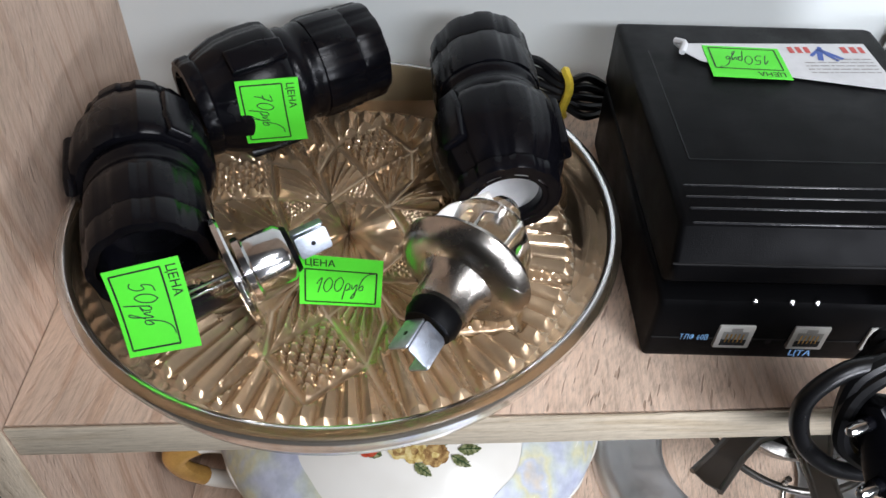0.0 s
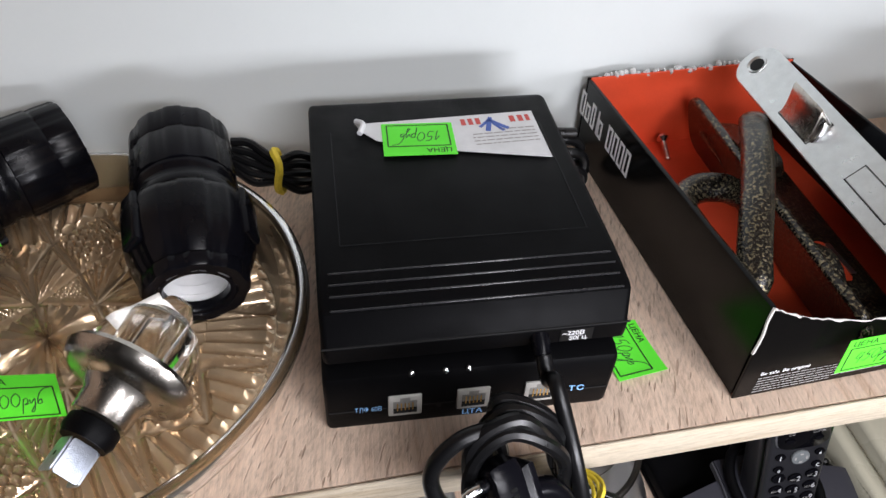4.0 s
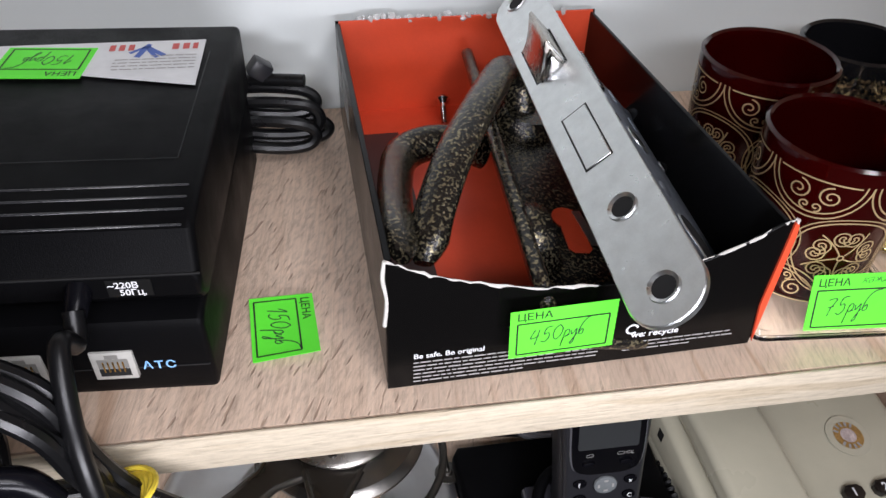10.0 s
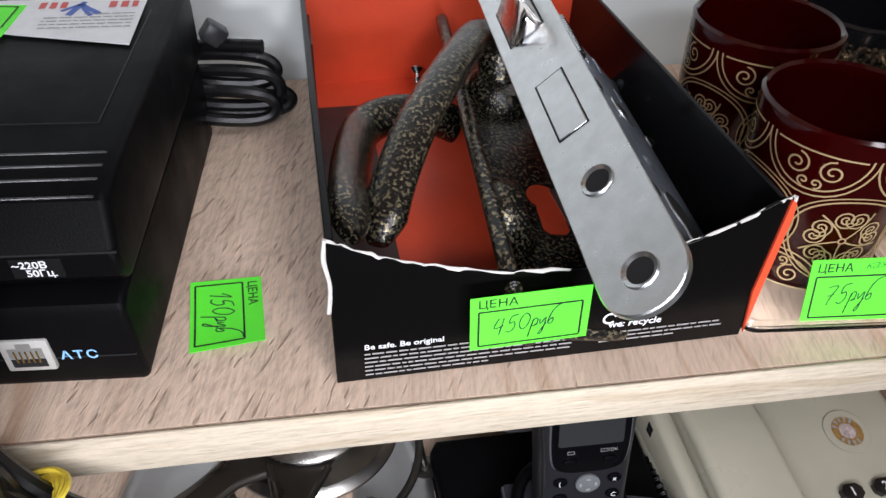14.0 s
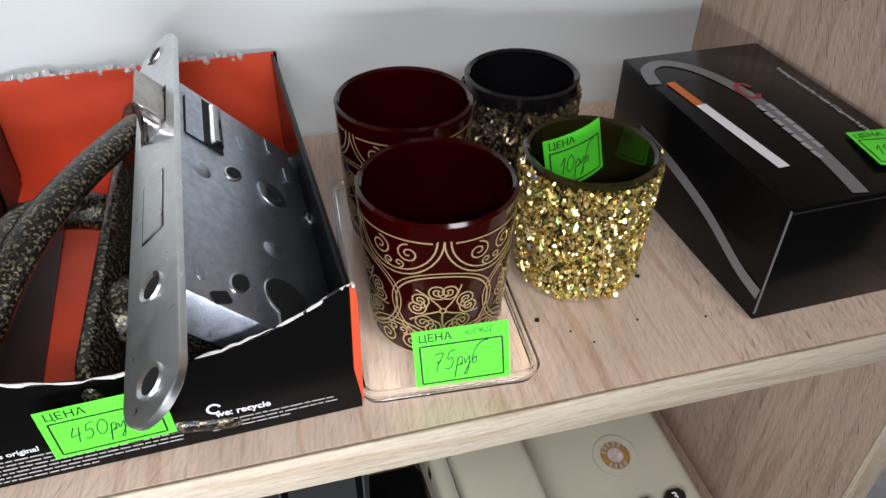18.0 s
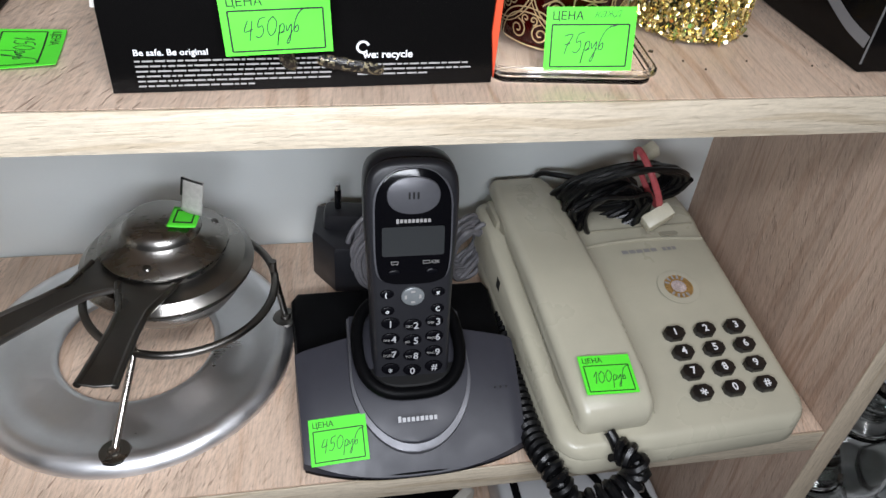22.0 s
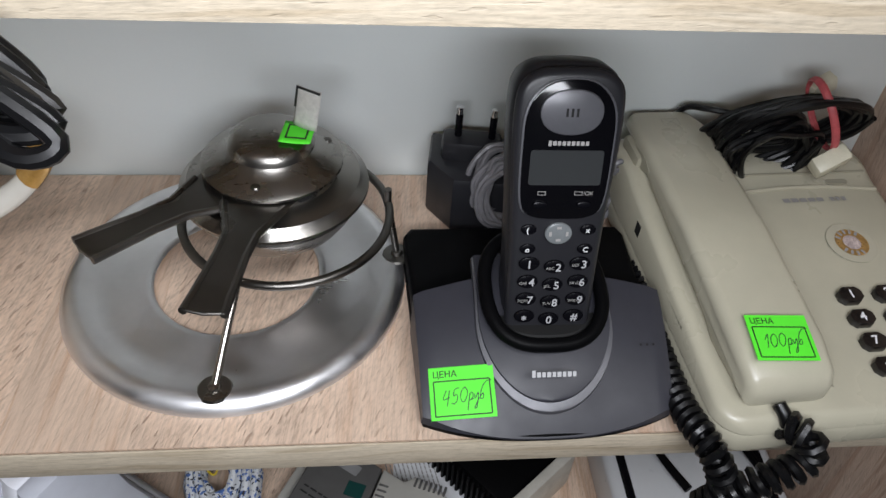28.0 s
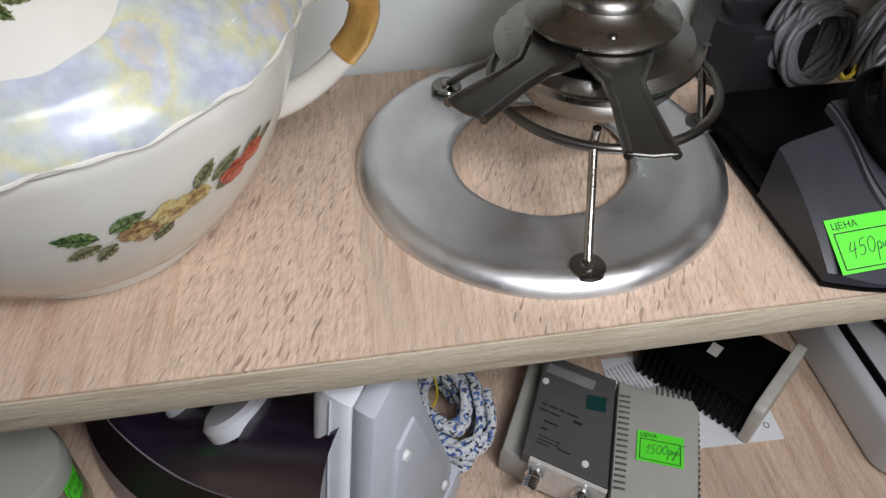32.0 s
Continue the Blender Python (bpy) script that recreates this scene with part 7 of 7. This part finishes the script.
def coiled_cord(path, r_coil, pitch, r_wire, name, parent):
    """A springy telephone cord along a path."""
    p = smooth_path(path, 16)
    length = sum((b - a).length for a, b in zip(p, p[1:]))
    turns = length / pitch
    per = 9
    n = int(turns * per)
    pts, acc, seg = [], 0.0, 0
    cum = [0.0]
    for a, b in zip(p, p[1:]):
        cum.append(cum[-1] + (b - a).length)
    up = None
    for i in range(n + 1):
        s = length * i / n
        while seg < len(cum) - 2 and cum[seg + 1] < s:
            seg += 1
        d = (p[seg + 1] - p[seg])
        q = p[seg] + d * ((s - cum[seg]) / max(1e-9, cum[seg + 1] - cum[seg]))
        d.normalize()
        if up is None:
            up = d.orthogonal().normalized()
        up = (up - d * up.dot(d)).normalized()
        a = 2 * math.pi * i / per
        pts.append(q + up * (r_coil * math.cos(a)) + d.cross(up) * (r_coil * math.sin(a)))
    return part(name, tube(pts, r_wire, 6), M_PVC, parent)


cc = thing("coiled_cord", "black coiled telephone cord hanging over the shelf's edge", "cord")
coiled_cord([(0.5835, 0.108, -0.2165), (0.5775, 0.072, -0.2165), (0.5755, 0.035, -0.2160), (0.5765, 0.008, -0.2150), (0.5800, -0.012, -0.2120), (0.5850, -0.023, -0.2180), (0.5910, -0.026, -0.2350), (0.5935, -0.024, -0.262)], 0.0056, 0.0050, 0.0022, "coil", cc)
coiled_cord([(0.6145, -0.0125, -0.2010), (0.6205, -0.0215, -0.1990), (0.6215, -0.0265, -0.2075), (0.6120, -0.0300, -0.2120), (0.6000, -0.0310, -0.2185), (0.5900, -0.0300, -0.2290), (0.5835, -0.0270, -0.2460)], 0.0058, 0.0052, 0.0023, "coil", cc)
part("cord_end", tube(smooth_path([(0.6115, -0.006, -0.1945), (0.6135, -0.0105, -0.1970), (0.6150, -0.0135, -0.2010)], 6), 0.0032, 10), M_PVC, cc)
hl = thing("telephone_line_cable", "black line cable hank with a red band lying behind the telephone", "cable")
part("hank", tube(coil((0.6670, 0.1560, -0.1530), (0.90, -0.05, 0.22), (-0.20, -0.35, 0.62), (0.006, -0.022, 0.010), 17, 0.0400, 0.0360, 0.13, 23), 0.0019, 7), M_PVC, hl, "loops of black line cable")
part("hank", tube(coil((0.6560, 0.1480, -0.1620), (0.62, -0.05, 0.42), (-0.45, -0.25, 0.62), (0.008, -0.016, -0.006), 11, 0.030, 0.031, 0.2, 29), 0.0019, 7), M_PVC, hl)
part("lead", tube(smooth_path([(0.6460, 0.172, -0.1560), (0.630, 0.182, -0.1585), (0.6215, 0.190, -0.163), (0.616, 0.194, -0.176)], 6), 0.0019, 8), M_PVC, hl)
part("rubber_band", tube([(0.6790 - 0.0100 * math.cos(a), 0.1455 - 0.0170 * math.sin(a), -0.1385 + 0.0205 * math.cos(a)) for a in [2 * math.pi * i / 28 for i in range(28)]], 0.0021, 6, True, 0.5), M_RUBBER_R, hl, "faded red rubber band")
M_CREAM = worn("cream_plastic", (0.62, 0.59, 0.46), 0.35)
part("plug", box_bm(0.020, 0.010, 0.013, (0, 0, 0), 0.0015, 2), M_CREAM, hl, "cream plastic plug", m=frame_of((0.6850, 0.1300, -0.1590), (0.6950, 0.132, -0.1535), (0.6850, 0.138, -0.1535)))
part("plug", box_bm(0.015, 0.008, 0.010, (0, 0, 0), 0.0015, 2), M_CREAM, hl, "cream plastic plug", m=frame_of((0.6830, 0.1620, -0.1300), (0.6910, 0.164, -0.126), (0.6830, 0.172, -0.128)))

# ---- bottom shelf ----
IR = frame_of((0.045, 0.203, Z3 + 0.0003), (0.045 + 0.75, 0.203 - 0.66, Z3 + 0.0003), (0.045 + 0.66, 0.203 + 0.75, Z3 + 0.0003))
M_PURPLE = worn("dark_purple_plastic", (0.034, 0.020, 0.050), 0.2, 0, 40, 0.15, 0.03)
M_LILAC = worn("lilac_grey_plastic", (0.36, 0.31, 0.36), 0.35, 0, 60, 0.06, 0.05)
M_PALE = worn("pale_blue_grey_plastic", (0.78, 0.79, 0.84), 0.38, 0, 50, 0.05, 0.05)
M_PALE2 = worn("grey_blue_plastic", (0.56, 0.58, 0.64), 0.4, 0, 50, 0.05, 0.05)
iron = thing("steam_iron", "dark purple and pale grey steam iron lying on the bottom shelf", "iron", IR)


def half_width(s):
    """Half width of the sole at the distance s behind the nose."""
    return 0.0615 * math.sin(min(1, (s + 0.002) / 0.135) * math.pi / 2) ** 0.62


def skirt_top(s):
    return 0.022 + 0.030 * (s / 0.25) ** 1.5


def band_top(s):
    return 0.030 + 0.025 * (s / 0.175) + 1.6 * max(0.0, s - 0.14) ** 1.5


def tank_top(s):
    k = min(1, max(0, (s - 0.09) / 0.09))
    return band_top(s) + 0.012 + 0.036 * k * k * (3 - 2 * k)


STATIONS = [0.004 + 0.268 * (i / 30) ** 1.3 for i in range(31)]


def side_strip(lo, hi):
    """A belt round the body; lo and hi give (half width, height) at a station."""
    ring0, ring1 = [], []
    for sg, order in ((-1, STATIONS[::-1]), (1, STATIONS)):
        for s in order:
            (w0, h0), (w1, h1) = lo(s), hi(s)
            ring0.append((s, sg * w0, h0))
            ring1.append((s, sg * w1, h1))
    n = len(ring0)
    return ring0 + ring1, [(i, i + 1, n + i + 1, n + i) for i in range(n - 1)]


def tank_shell():
    verts, faces, m = [], [], 16
    for s in STATIONS:
        w, h0, h1 = half_width(s) * 0.60, band_top(s), tank_top(s)
        for i in range(m + 1):
            u = 2 * i / m - 1
            verts.append((s, w * u, h0 + (h1 - h0) * (1 - abs(u) ** 3.0)))
    for j in range(len(STATIONS) - 1):
        for i in range(m):
            a = j * (m + 1) + i
            faces.append((a, a + m + 1, a + m + 2, a + 1))
    return verts, faces


def iron_point(s, u):
    w, h0, h1 = half_width(s) * 0.60, band_top(s), tank_top(s)
    return s, w * u, h0 + (h1 - h0) * (1 - abs(u) ** 3.0)


part("sole", prism([(s, -half_width(s)) for s in STATIONS] + [(s, half_width(s)) for s in STATIONS[::-1]], 0.0, 0.006, 0.001, 1), M_ZINC, iron, "steel sole plate")
part("skirt", side_strip(lambda s: (half_width(s) + 0.001, 0.005), lambda s: (half_width(s) * 0.93, skirt_top(s))), M_LILAC, iron, "lilac-grey skirt")
part("band", side_strip(lambda s: (half_width(s) * 0.93, skirt_top(s)), lambda s: (half_width(s) * 0.60, band_top(s))), worn("near_black_brown_plastic", (0.014, 0.009, 0.012), 0.3, 0, 40, 0.15, 0.03), iron, "near-black brown band")
part("tank", tank_shell(), M_PURPLE, iron, "glossy dark purple water tank")
part("band_line", tube([(s, -half_width(s) * 0.60, band_top(s) + 0.0006) for s in STATIONS[6:28]], 0.0006, 6), M_LILAC, iron)
part("maker_mark", merge(*[plate(0.0030, 0.0050, 0.0050 * k) for k in range(5)]), M_PRINT_GREY, iron, m=pose(0.120, -0.0605, 0.015, 84, 0, 0))
for s, r, nm in ((0.116, 0.0095, "spray_knob"), (0.180, 0.022, "dial")):
    x, y, z = iron_point(s, -0.1)
    part(nm, lathe([(r, -0.006), (r, 0.002), (r * 0.85, 0.005), (0.0, 0.0055)], 36), M_PALE, iron, "white knob" if r < 0.01 else "round white dial", m=pose(x, y, z, 0, -38, 0))
HEEL = [(-0.060, 0.006), (0.058, 0.006), (0.056, 0.040), (0.044, 0.090), (0.030, 0.150), (0.022, 0.205), (-0.016, 0.205), (-0.034, 0.150), (-0.051, 0.090), (-0.060, 0.036)]


def heel(x, y, z):
    """The heel stands askew to the sole: it swings out towards its low corner."""
    return Vector((x + 0.0095 - 0.19 * y - 0.04 * (z - 0.036), y + 0.016 + 0.09 * y - 0.04 * (z - 0.02), z))


def askew(bm):
    for v in bm.verts:
        v.co = heel(*v.co)
    return bm


part("heel_housing", askew(x_prism(HEEL, 0.246, 0.272, 0.007, 3)), M_PALE, iron, "pale grey heel housing")
part("grip", tube(smooth_path([(0.262, 0.012, 0.196), (0.232, 0.014, 0.214), (0.180, 0.014, 0.222), (0.120, 0.016, 0.214), (0.080, 0.014, 0.180), (0.060, 0.012, 0.120), (0.056, 0.010, 0.050)], 7), 0.011, 14), M_PALE, iron, "arched handle")
part("heel_ridge", tube([heel(*p) for p in smooth_path([(0.271, -0.055, 0.036), (0.2725, -0.036, 0.090), (0.2725, -0.023, 0.150), (0.272, -0.014, 0.200)], 6)], 0.0018, 8), M_PALE, iron)
part("housing_seam", tube([heel(*p) for p in smooth_path([(0.259, -0.0605, 0.030), (0.259, -0.0512, 0.090), (0.259, -0.0345, 0.150), (0.259, -0.0170, 0.203)], 6)], 0.0006, 6), M_PALE2, iron)
part("heel_panel", askew(x_prism([(y * 0.96, z) for y, z in HEEL], 0.270, 0.284, 0.004, 2)), M_PALE2, iron, "grey-blue rear panel")
part("heel_recess", askew(x_prism([(-0.040, 0.014), (0.046, 0.014), (0.044, 0.040), (0.014, 0.160), (-0.004, 0.160), (-0.034, 0.085)], 0.2825, 0.2862, 0.0008, 2)), M_PALE2, iron, "raised flat rear plate")
part("heel_foot", askew(x_prism([(0.030, 0.004), (0.058, 0.004), (0.057, 0.026), (0.034, 0.026)], 0.272, 0.2885, 0.002, 2)), M_PALE2, iron)
for y, z in ((0.036, 0.042), (0.000, 0.148), (-0.030, 0.030)):
    part("rubber_stud", lathe([(0.0036, 0.0), (0.003, 0.0025), (0.0, 0.003)], 14), M_WHITE_PL, iron, m=pose(*heel(0.286, y, z), 0, 90, 0))
tag_at(IR @ Vector((0.2285, -0.0395, 0.1010)), IR @ Vector((0.2520, -0.0405, 0.1090)), IR @ Vector((0.2370, -0.0520, 0.0750)), "650руб", "green price tag stuck to the iron's side", curve=0.0006)


def woven(colour, dash):
    m = material("woven_cord", colour, 0.7)
    t, b = nodes_of(m)
    n = noise_tex(t, mapping(t, (1, 1, 1)), 260, 1, 0.4)
    n2 = noise_tex(t, mapping(t, (1.0, 1.3, 0.8)), 330, 1, 0.4)
    c = mix_rgb(t, colour, dash, ramp(t, n, [(0.56, grey(0)), (0.6, grey(1))]))
    c = mix_rgb(t, c, (0.02, 0.02, 0.03), ramp(t, n2, [(0.6, grey(0)), (0.63, grey(1))]))
    t.links.new(c, b.inputs["Base Color"])
    bump(t, b, n, 0.5, 0.0005)
    return m


rp = thing("textile_cord", "hank of white and blue woven iron cord", "cord")
M_WOVEN = woven((0.66, 0.68, 0.70), (0.08, 0.16, 0.42))
part("cord", tube(coil((0.311, 0.120, Z3 + 0.024), (0.86, 0.15, 0.1), (-0.2, 0.95, 0.1), (0.003, -0.01, 0.036), 13, 0.027, 0.038, 0.20, 41), 0.0034, 8), M_WOVEN, rp)
part("cord", tube(coil((0.308, 0.124, Z3 + 0.030), (0.86, 0.15, 0.1), (-0.2, 0.95, 0.1), (0.004, -0.008, 0.026), 7, 0.016, 0.024, 0.18, 43), 0.0034, 8), M_WOVEN, rp)
part("yellow_tie", tube([(0.301 + 0.005 * math.cos(a), 0.135 + 0.004 * math.sin(a), Z3 + 0.030 + 0.016 * math.sin(a)) for a in [2 * math.pi * i / 16 for i in range(16)]], 0.0010, 6, True), M_RUBBER_Y, rp)

# aerial amplifier
AM = frame_of((0.3865, 0.0185, Z3 + 0.0003), (0.4437, -0.0047, Z3 + 0.0003), (0.4250, 0.1150, Z3 + 0.0003))
M_GREYC = worn("warm_grey_plastic", (0.40, 0.39, 0.355), 0.42, 0, 60, 0.05, 0.08, 1500)
M_GREYM = worn("grey_metal_label", (0.10, 0.098, 0.095), 0.4, 0.1, 80, 0.08, 0.04)
am = thing("aerial_amplifier", "grey aerial amplifier box with two coaxial sockets and vents", "amplifier", AM)
part("case", prism([(0.0105, -0.020), (0.058, -0.020), (0.066, -0.010), (0.068, 0.092), (0.064, 0.100), (0.036, 0.108), (0.029, 0.101), (0.018, 0.104), (0.0105, 0.106)], 0.0, 0.046, 0.003, 2), M_GREYC, am)
part("side_wing", prism([(-0.064, 0.040), (-0.050, 0.035), (0.010, 0.020), (0.010, 0.109), (-0.046, 0.124), (-0.056, 0.116)], 0.0, 0.030, 0.004, 2), M_GREYC, am)
part("label_plate", prism([(-0.049, 0.034), (0.009, 0.0195), (0.009, 0.106), (-0.044, 0.119)], 0.030, 0.0445, 0.001, 1), M_GREYM, am, "dark grey printed metal label")
part("label_print", merge(at(bars(0.030, 2, 0.0022, 0.0050, 51), -0.041, 0.074, 0.0448, -14), at(bars(0.012, 2, 0.0024, 0.006, 52), -0.038, 0.060, 0.0448, -14), at(bars(0.016, 3, 0.0016, 0.0028, 57), -0.040, 0.048, 0.0448, -14), at(bars(0.010, 1, 0.004, 0.005, 58), -0.018, 0.064, 0.0448, -14), at(bars(0.014, 1, 0.0022, 0.004, 53), -0.026, 0.040, 0.0448, -14)), M_INK, am)
part("maker_strip", at(plate(0.036, 0.0085), -0.0235, 0.101, 0.0449, -14), worn("pale_grey_strip", (0.24, 0.24, 0.24), 0.4), am)
part("display_window", box_bm(0.014, 0.012, 0.001, (-0.0035, 0.082, 0.0448)), material("dark_green_window", (0.01, 0.05, 0.045), 0.15), am)
for x, y in ((-0.041, 0.093), (-0.007, 0.033)):
    part("screw", lathe([(0.0026, 0.0445), (0.0022, 0.0457), (0.0, 0.0459)], 14), M_PRINT_W, am, m=pose(x, y, 0))
part("socket_plate", box_bm(0.054, 0.003, 0.034, (-0.0225, 0.0190, 0.026)), worn("bright_tinned_plate", (0.80, 0.78, 0.74), 0.4, 0.35, 120, 0.1), am, m=pose(0, 0, 0, 0, 0, -14))
for x in (-0.038, -0.006):
    cx = part("coaxial_socket", lathe([(0.0062, 0.0), (0.0062, 0.004), (0.0048, 0.0045), (0.0048, 0.0135), (0.0040, 0.0145), (0.0015, 0.0145), (0.0, 0.0145)], 20), M_CHROME, am, "threaded metal aerial socket", m=pose(x, 0.0240 - 0.25 * (x + 0.026), 0.032, 90, 0, -14))
    for k in range(4):
        part("thread", lathe([(0.0048, 0.0058 + 0.002 * k), (0.0053, 0.0064 + 0.002 * k), (0.0048, 0.0070 + 0.002 * k)], 18), M_CHROME, cx)
for k in range(17):
    part("vent", box_bm(0.0075, 0.0018, 0.0018, (0.0160, 0.020 + 0.0045 * k, 0.0457), 0.0005, 1), M_GREYM, am)
    part("vent", box_bm(0.0050, 0.0018, 0.010, (0.0655, 0.010 + 0.0045 * k, 0.0400), 0.0005, 1), M_GREYM, am)
for k in range(7):
    part("vent", box_bm(0.0018, 0.0105, 0.0018, (0.024 + 0.0042 * k, 0.002, 0.0458), 0.0005, 1), M_GREYM, am)
    part("vent", box_bm(0.0018, 0.0080, 0.004, (0.038 + 0.0038 * k, 0.1025, 0.0450), 0.0005, 1), M_GREYM, am)
part("thumb_rest", box_bm(0.015, 0.022, 0.005, (0.011, -0.002, 0.0458), 0.003, 2), M_GREYC, am)
tag_at(AM @ Vector((0.0255, 0.0665, 0.0465)), AM @ Vector((0.0565, 0.0665, 0.0465)), AM @ Vector((0.0255, 0.0425, 0.0465)), "1500руб", "green price tag stuck to the grey amplifier")

sh = thing("printed_sheet", "white printed sheet of paper lying under the router", "paper", pose(0.503, 0.117, Z3 + 0.0004, 0, 0, -2))
part("paper", box_bm(0.118, 0.0875, 0.0004), worn("white_paper", (0.74, 0.75, 0.77), 0.7, 0, 50, 0.03), sh)
part("print", at(bars(0.085, 12, 0.0017, 0.0035, 61), -0.030, 0.040, 0.0004, -76), M_PRINT_GREY, sh)
part("round_mark", lathe([(0.0024, 0.0004), (0.0017, 0.0004)], 16), M_INK, sh, m=pose(0.050, -0.031, 0))
rt = thing("finned_adapter", "black finned adapter block with pale end frame on the sheet", "adapter", frame_of((0.5315, 0.074, Z3 + 0.0009), (0.5900, 0.122, Z3 + 0.0009), (0.470, 0.140, Z3 + 0.0009)))
part("body", box_bm(0.067, 0.098, 0.036, (0.0345, 0.050, 0.018), 0.002, 2), M_ABS, rt)
for k in range(17):
    part("fin", box_bm(0.0035, 0.0026, 0.034, (-0.0005, 0.006 + 0.0055 * k, 0.018), 0.0006, 1), M_ABS, rt)
part("end_frame", prism(rounded_rect(0.079, 0.046, 0.006, 4, 0.0345, 0.022), -0.0075, 0.001, 0.0015, 2), worn("cream_grey_plastic", (0.55, 0.53, 0.47), 0.4), rt, "pale cream end frame", m=pose(0, -0.0005, 0, 90))
part("sticker", box_bm(0.012, 0.0085, 0.0004, (0.030, 0.052, 0.0363), 0), worn("cream_sticker", (0.62, 0.61, 0.55), 0.5), rt, m=pose(0, 0, 0, 0, 0, 0))
sc = thing("white_appliance", "flat white appliance with rounded corners and a black trim loop", "appliance", pose(0.6790, 0.1110, Z3 + 0.0003, 0, 0, 0))
part("body", prism(rounded_rect(0.138, 0.172, 0.022, 7), 0.0, 0.046, 0.006, 3), worn("white_satin_plastic", (0.55, 0.56, 0.57), 0.3, 0, 30, 0.03, 0.03), sc)
part("trim_loop", tube([(x, y, 0.0465) for x, y in rounded_rect(0.112, 0.148, 0.022, 8)], 0.0036, 8, True), M_ABS_S, sc, "glossy black trim loop")
for k, pth in enumerate(([(0.640, 0.190, -0.434), (0.643, 0.150, -0.431), (0.655, 0.110, -0.4335), (0.668, 0.082, -0.4345)], [(0.665, 0.195, -0.434), (0.672, 0.150, -0.430), (0.695, 0.110, -0.4325), (0.708, 0.070, -0.4340)], [(0.685, 0.195, -0.434), (0.700, 0.150, -0.430), (0.722, 0.120, -0.4320), (0.735, 0.085, -0.4345)])):
    tagged(new("black_stylus", mesh_of("black_stylus", tube(smooth_path(pth, 6), lambda s: 0.0024 + 0.0012 * s, 8), M_ABS)), "thin black cable end lying on the white appliance", "cable", "cable ends")
jr = thing("round_container", "olive glass container with pale lid and price tag", "container", pose(0.0325, 0.090, Z3 + 0.0003) @ Matrix.Diagonal((1.05, 1.05, 1.1, 1)))
part("jar", lathe([(0.0, 0.0), (0.021, 0.0), (0.0265, 0.003), (0.029, 0.012), (0.0295, 0.045), (0.0275, 0.052)], 56), worn("olive_glaze", (0.27, 0.25, 0.14), 0.2, 0, 30, 0.1), jr)
part("lid", lathe([(0.0275, 0.052), (0.0302, 0.053), (0.0305, 0.066), (0.0285, 0.070), (0.0, 0.0715)], 56), worn("pale_grey_green_plastic", (0.44, 0.45, 0.40), 0.3, 0, 30, 0.05), jr, "pale grey-green lid")
tag_at((0.0635, 0.0760, Z3 + 0.062), (0.0650, 0.0940, Z3 + 0.060), (0.0640, 0.0750, Z3 + 0.040), "90руб", "small green price tag on the olive container", w=0.018, h=0.021, curve=-0.0015)

# ---- next bay beyond the side panel ----
nb = tagged(thing("shelf_5", "white shelf board of the next bay", "shelf"), kind="structure")
part("board", box_bm(0.55, 0.20, 0.016, (W + 0.016 + 0.276, 0.1005, -0.412)), worn("white_board", (0.6, 0.6, 0.6), 0.4), nb)
# added sheet before the white panel; the bay's gloom is in its colour
bkx = tagged(thing("back_panel_2", "dark sheet added behind the next bay, its gloom in the colour", "back panel"), kind="structure")
part("board", box_bm(0.55, 0.004, 0.9, (W + 0.292, D - 0.004, -0.15)), worn("gloom_dark_board", (0.05, 0.05, 0.05), 0.6), bkx)


def glass_jar(x, y, s, label):
    j = thing("glass_jar", label, "jar", pose(x, y, -0.4035) @ Matrix.Diagonal((s, s, s, 1)), group="glass jars in the next bay")
    part("vessel", lathe([(0.0, 0.002), (0.018, 0.0), (0.022, 0.004), (0.034, 0.022), (0.037, 0.038), (0.033, 0.056), (0.022, 0.068), (0.020, 0.074), (0.0225, 0.077), (0.0195, 0.077), (0.0175, 0.070), (0.030, 0.055), (0.0345, 0.038), (0.031, 0.023), (0.018, 0.006), (0.0, 0.006)], 40), M_GLASS, j)
    part("stopper", lathe([(0.0165, 0.076), (0.020, 0.079), (0.012, 0.084), (0.0145, 0.094), (0.010, 0.102), (0.0, 0.104)], 28), M_GLASS, j)


for x, y, s in ((0.815, 0.038, 1.0), (0.872, 0.07, 1.15), (0.832, 0.135, 1.2), (0.925, 0.05, 1.0), (0.9, 0.14, 1.25)):
    glass_jar(x, y, s, "clear glass jar with a round belly on the next bay's shelf")

# ---- cord hanging from above ----
hc = thing("hanging_coiled_cord", "thick black coiled cord hanging from the shelf above", "cord")
coiled_cord([(0.590, 0.010, 0.350), (0.597, 0.000, 0.260), (0.606, -0.010, 0.185), (0.618, -0.0185, 0.1615), (0.633, -0.020, 0.1545), (0.650, -0.0185, 0.1585), (0.664, -0.010, 0.176), (0.672, 0.0, 0.250), (0.676, 0.010, 0.350)], 0.0058, 0.0052, 0.0026, "coil", hc)
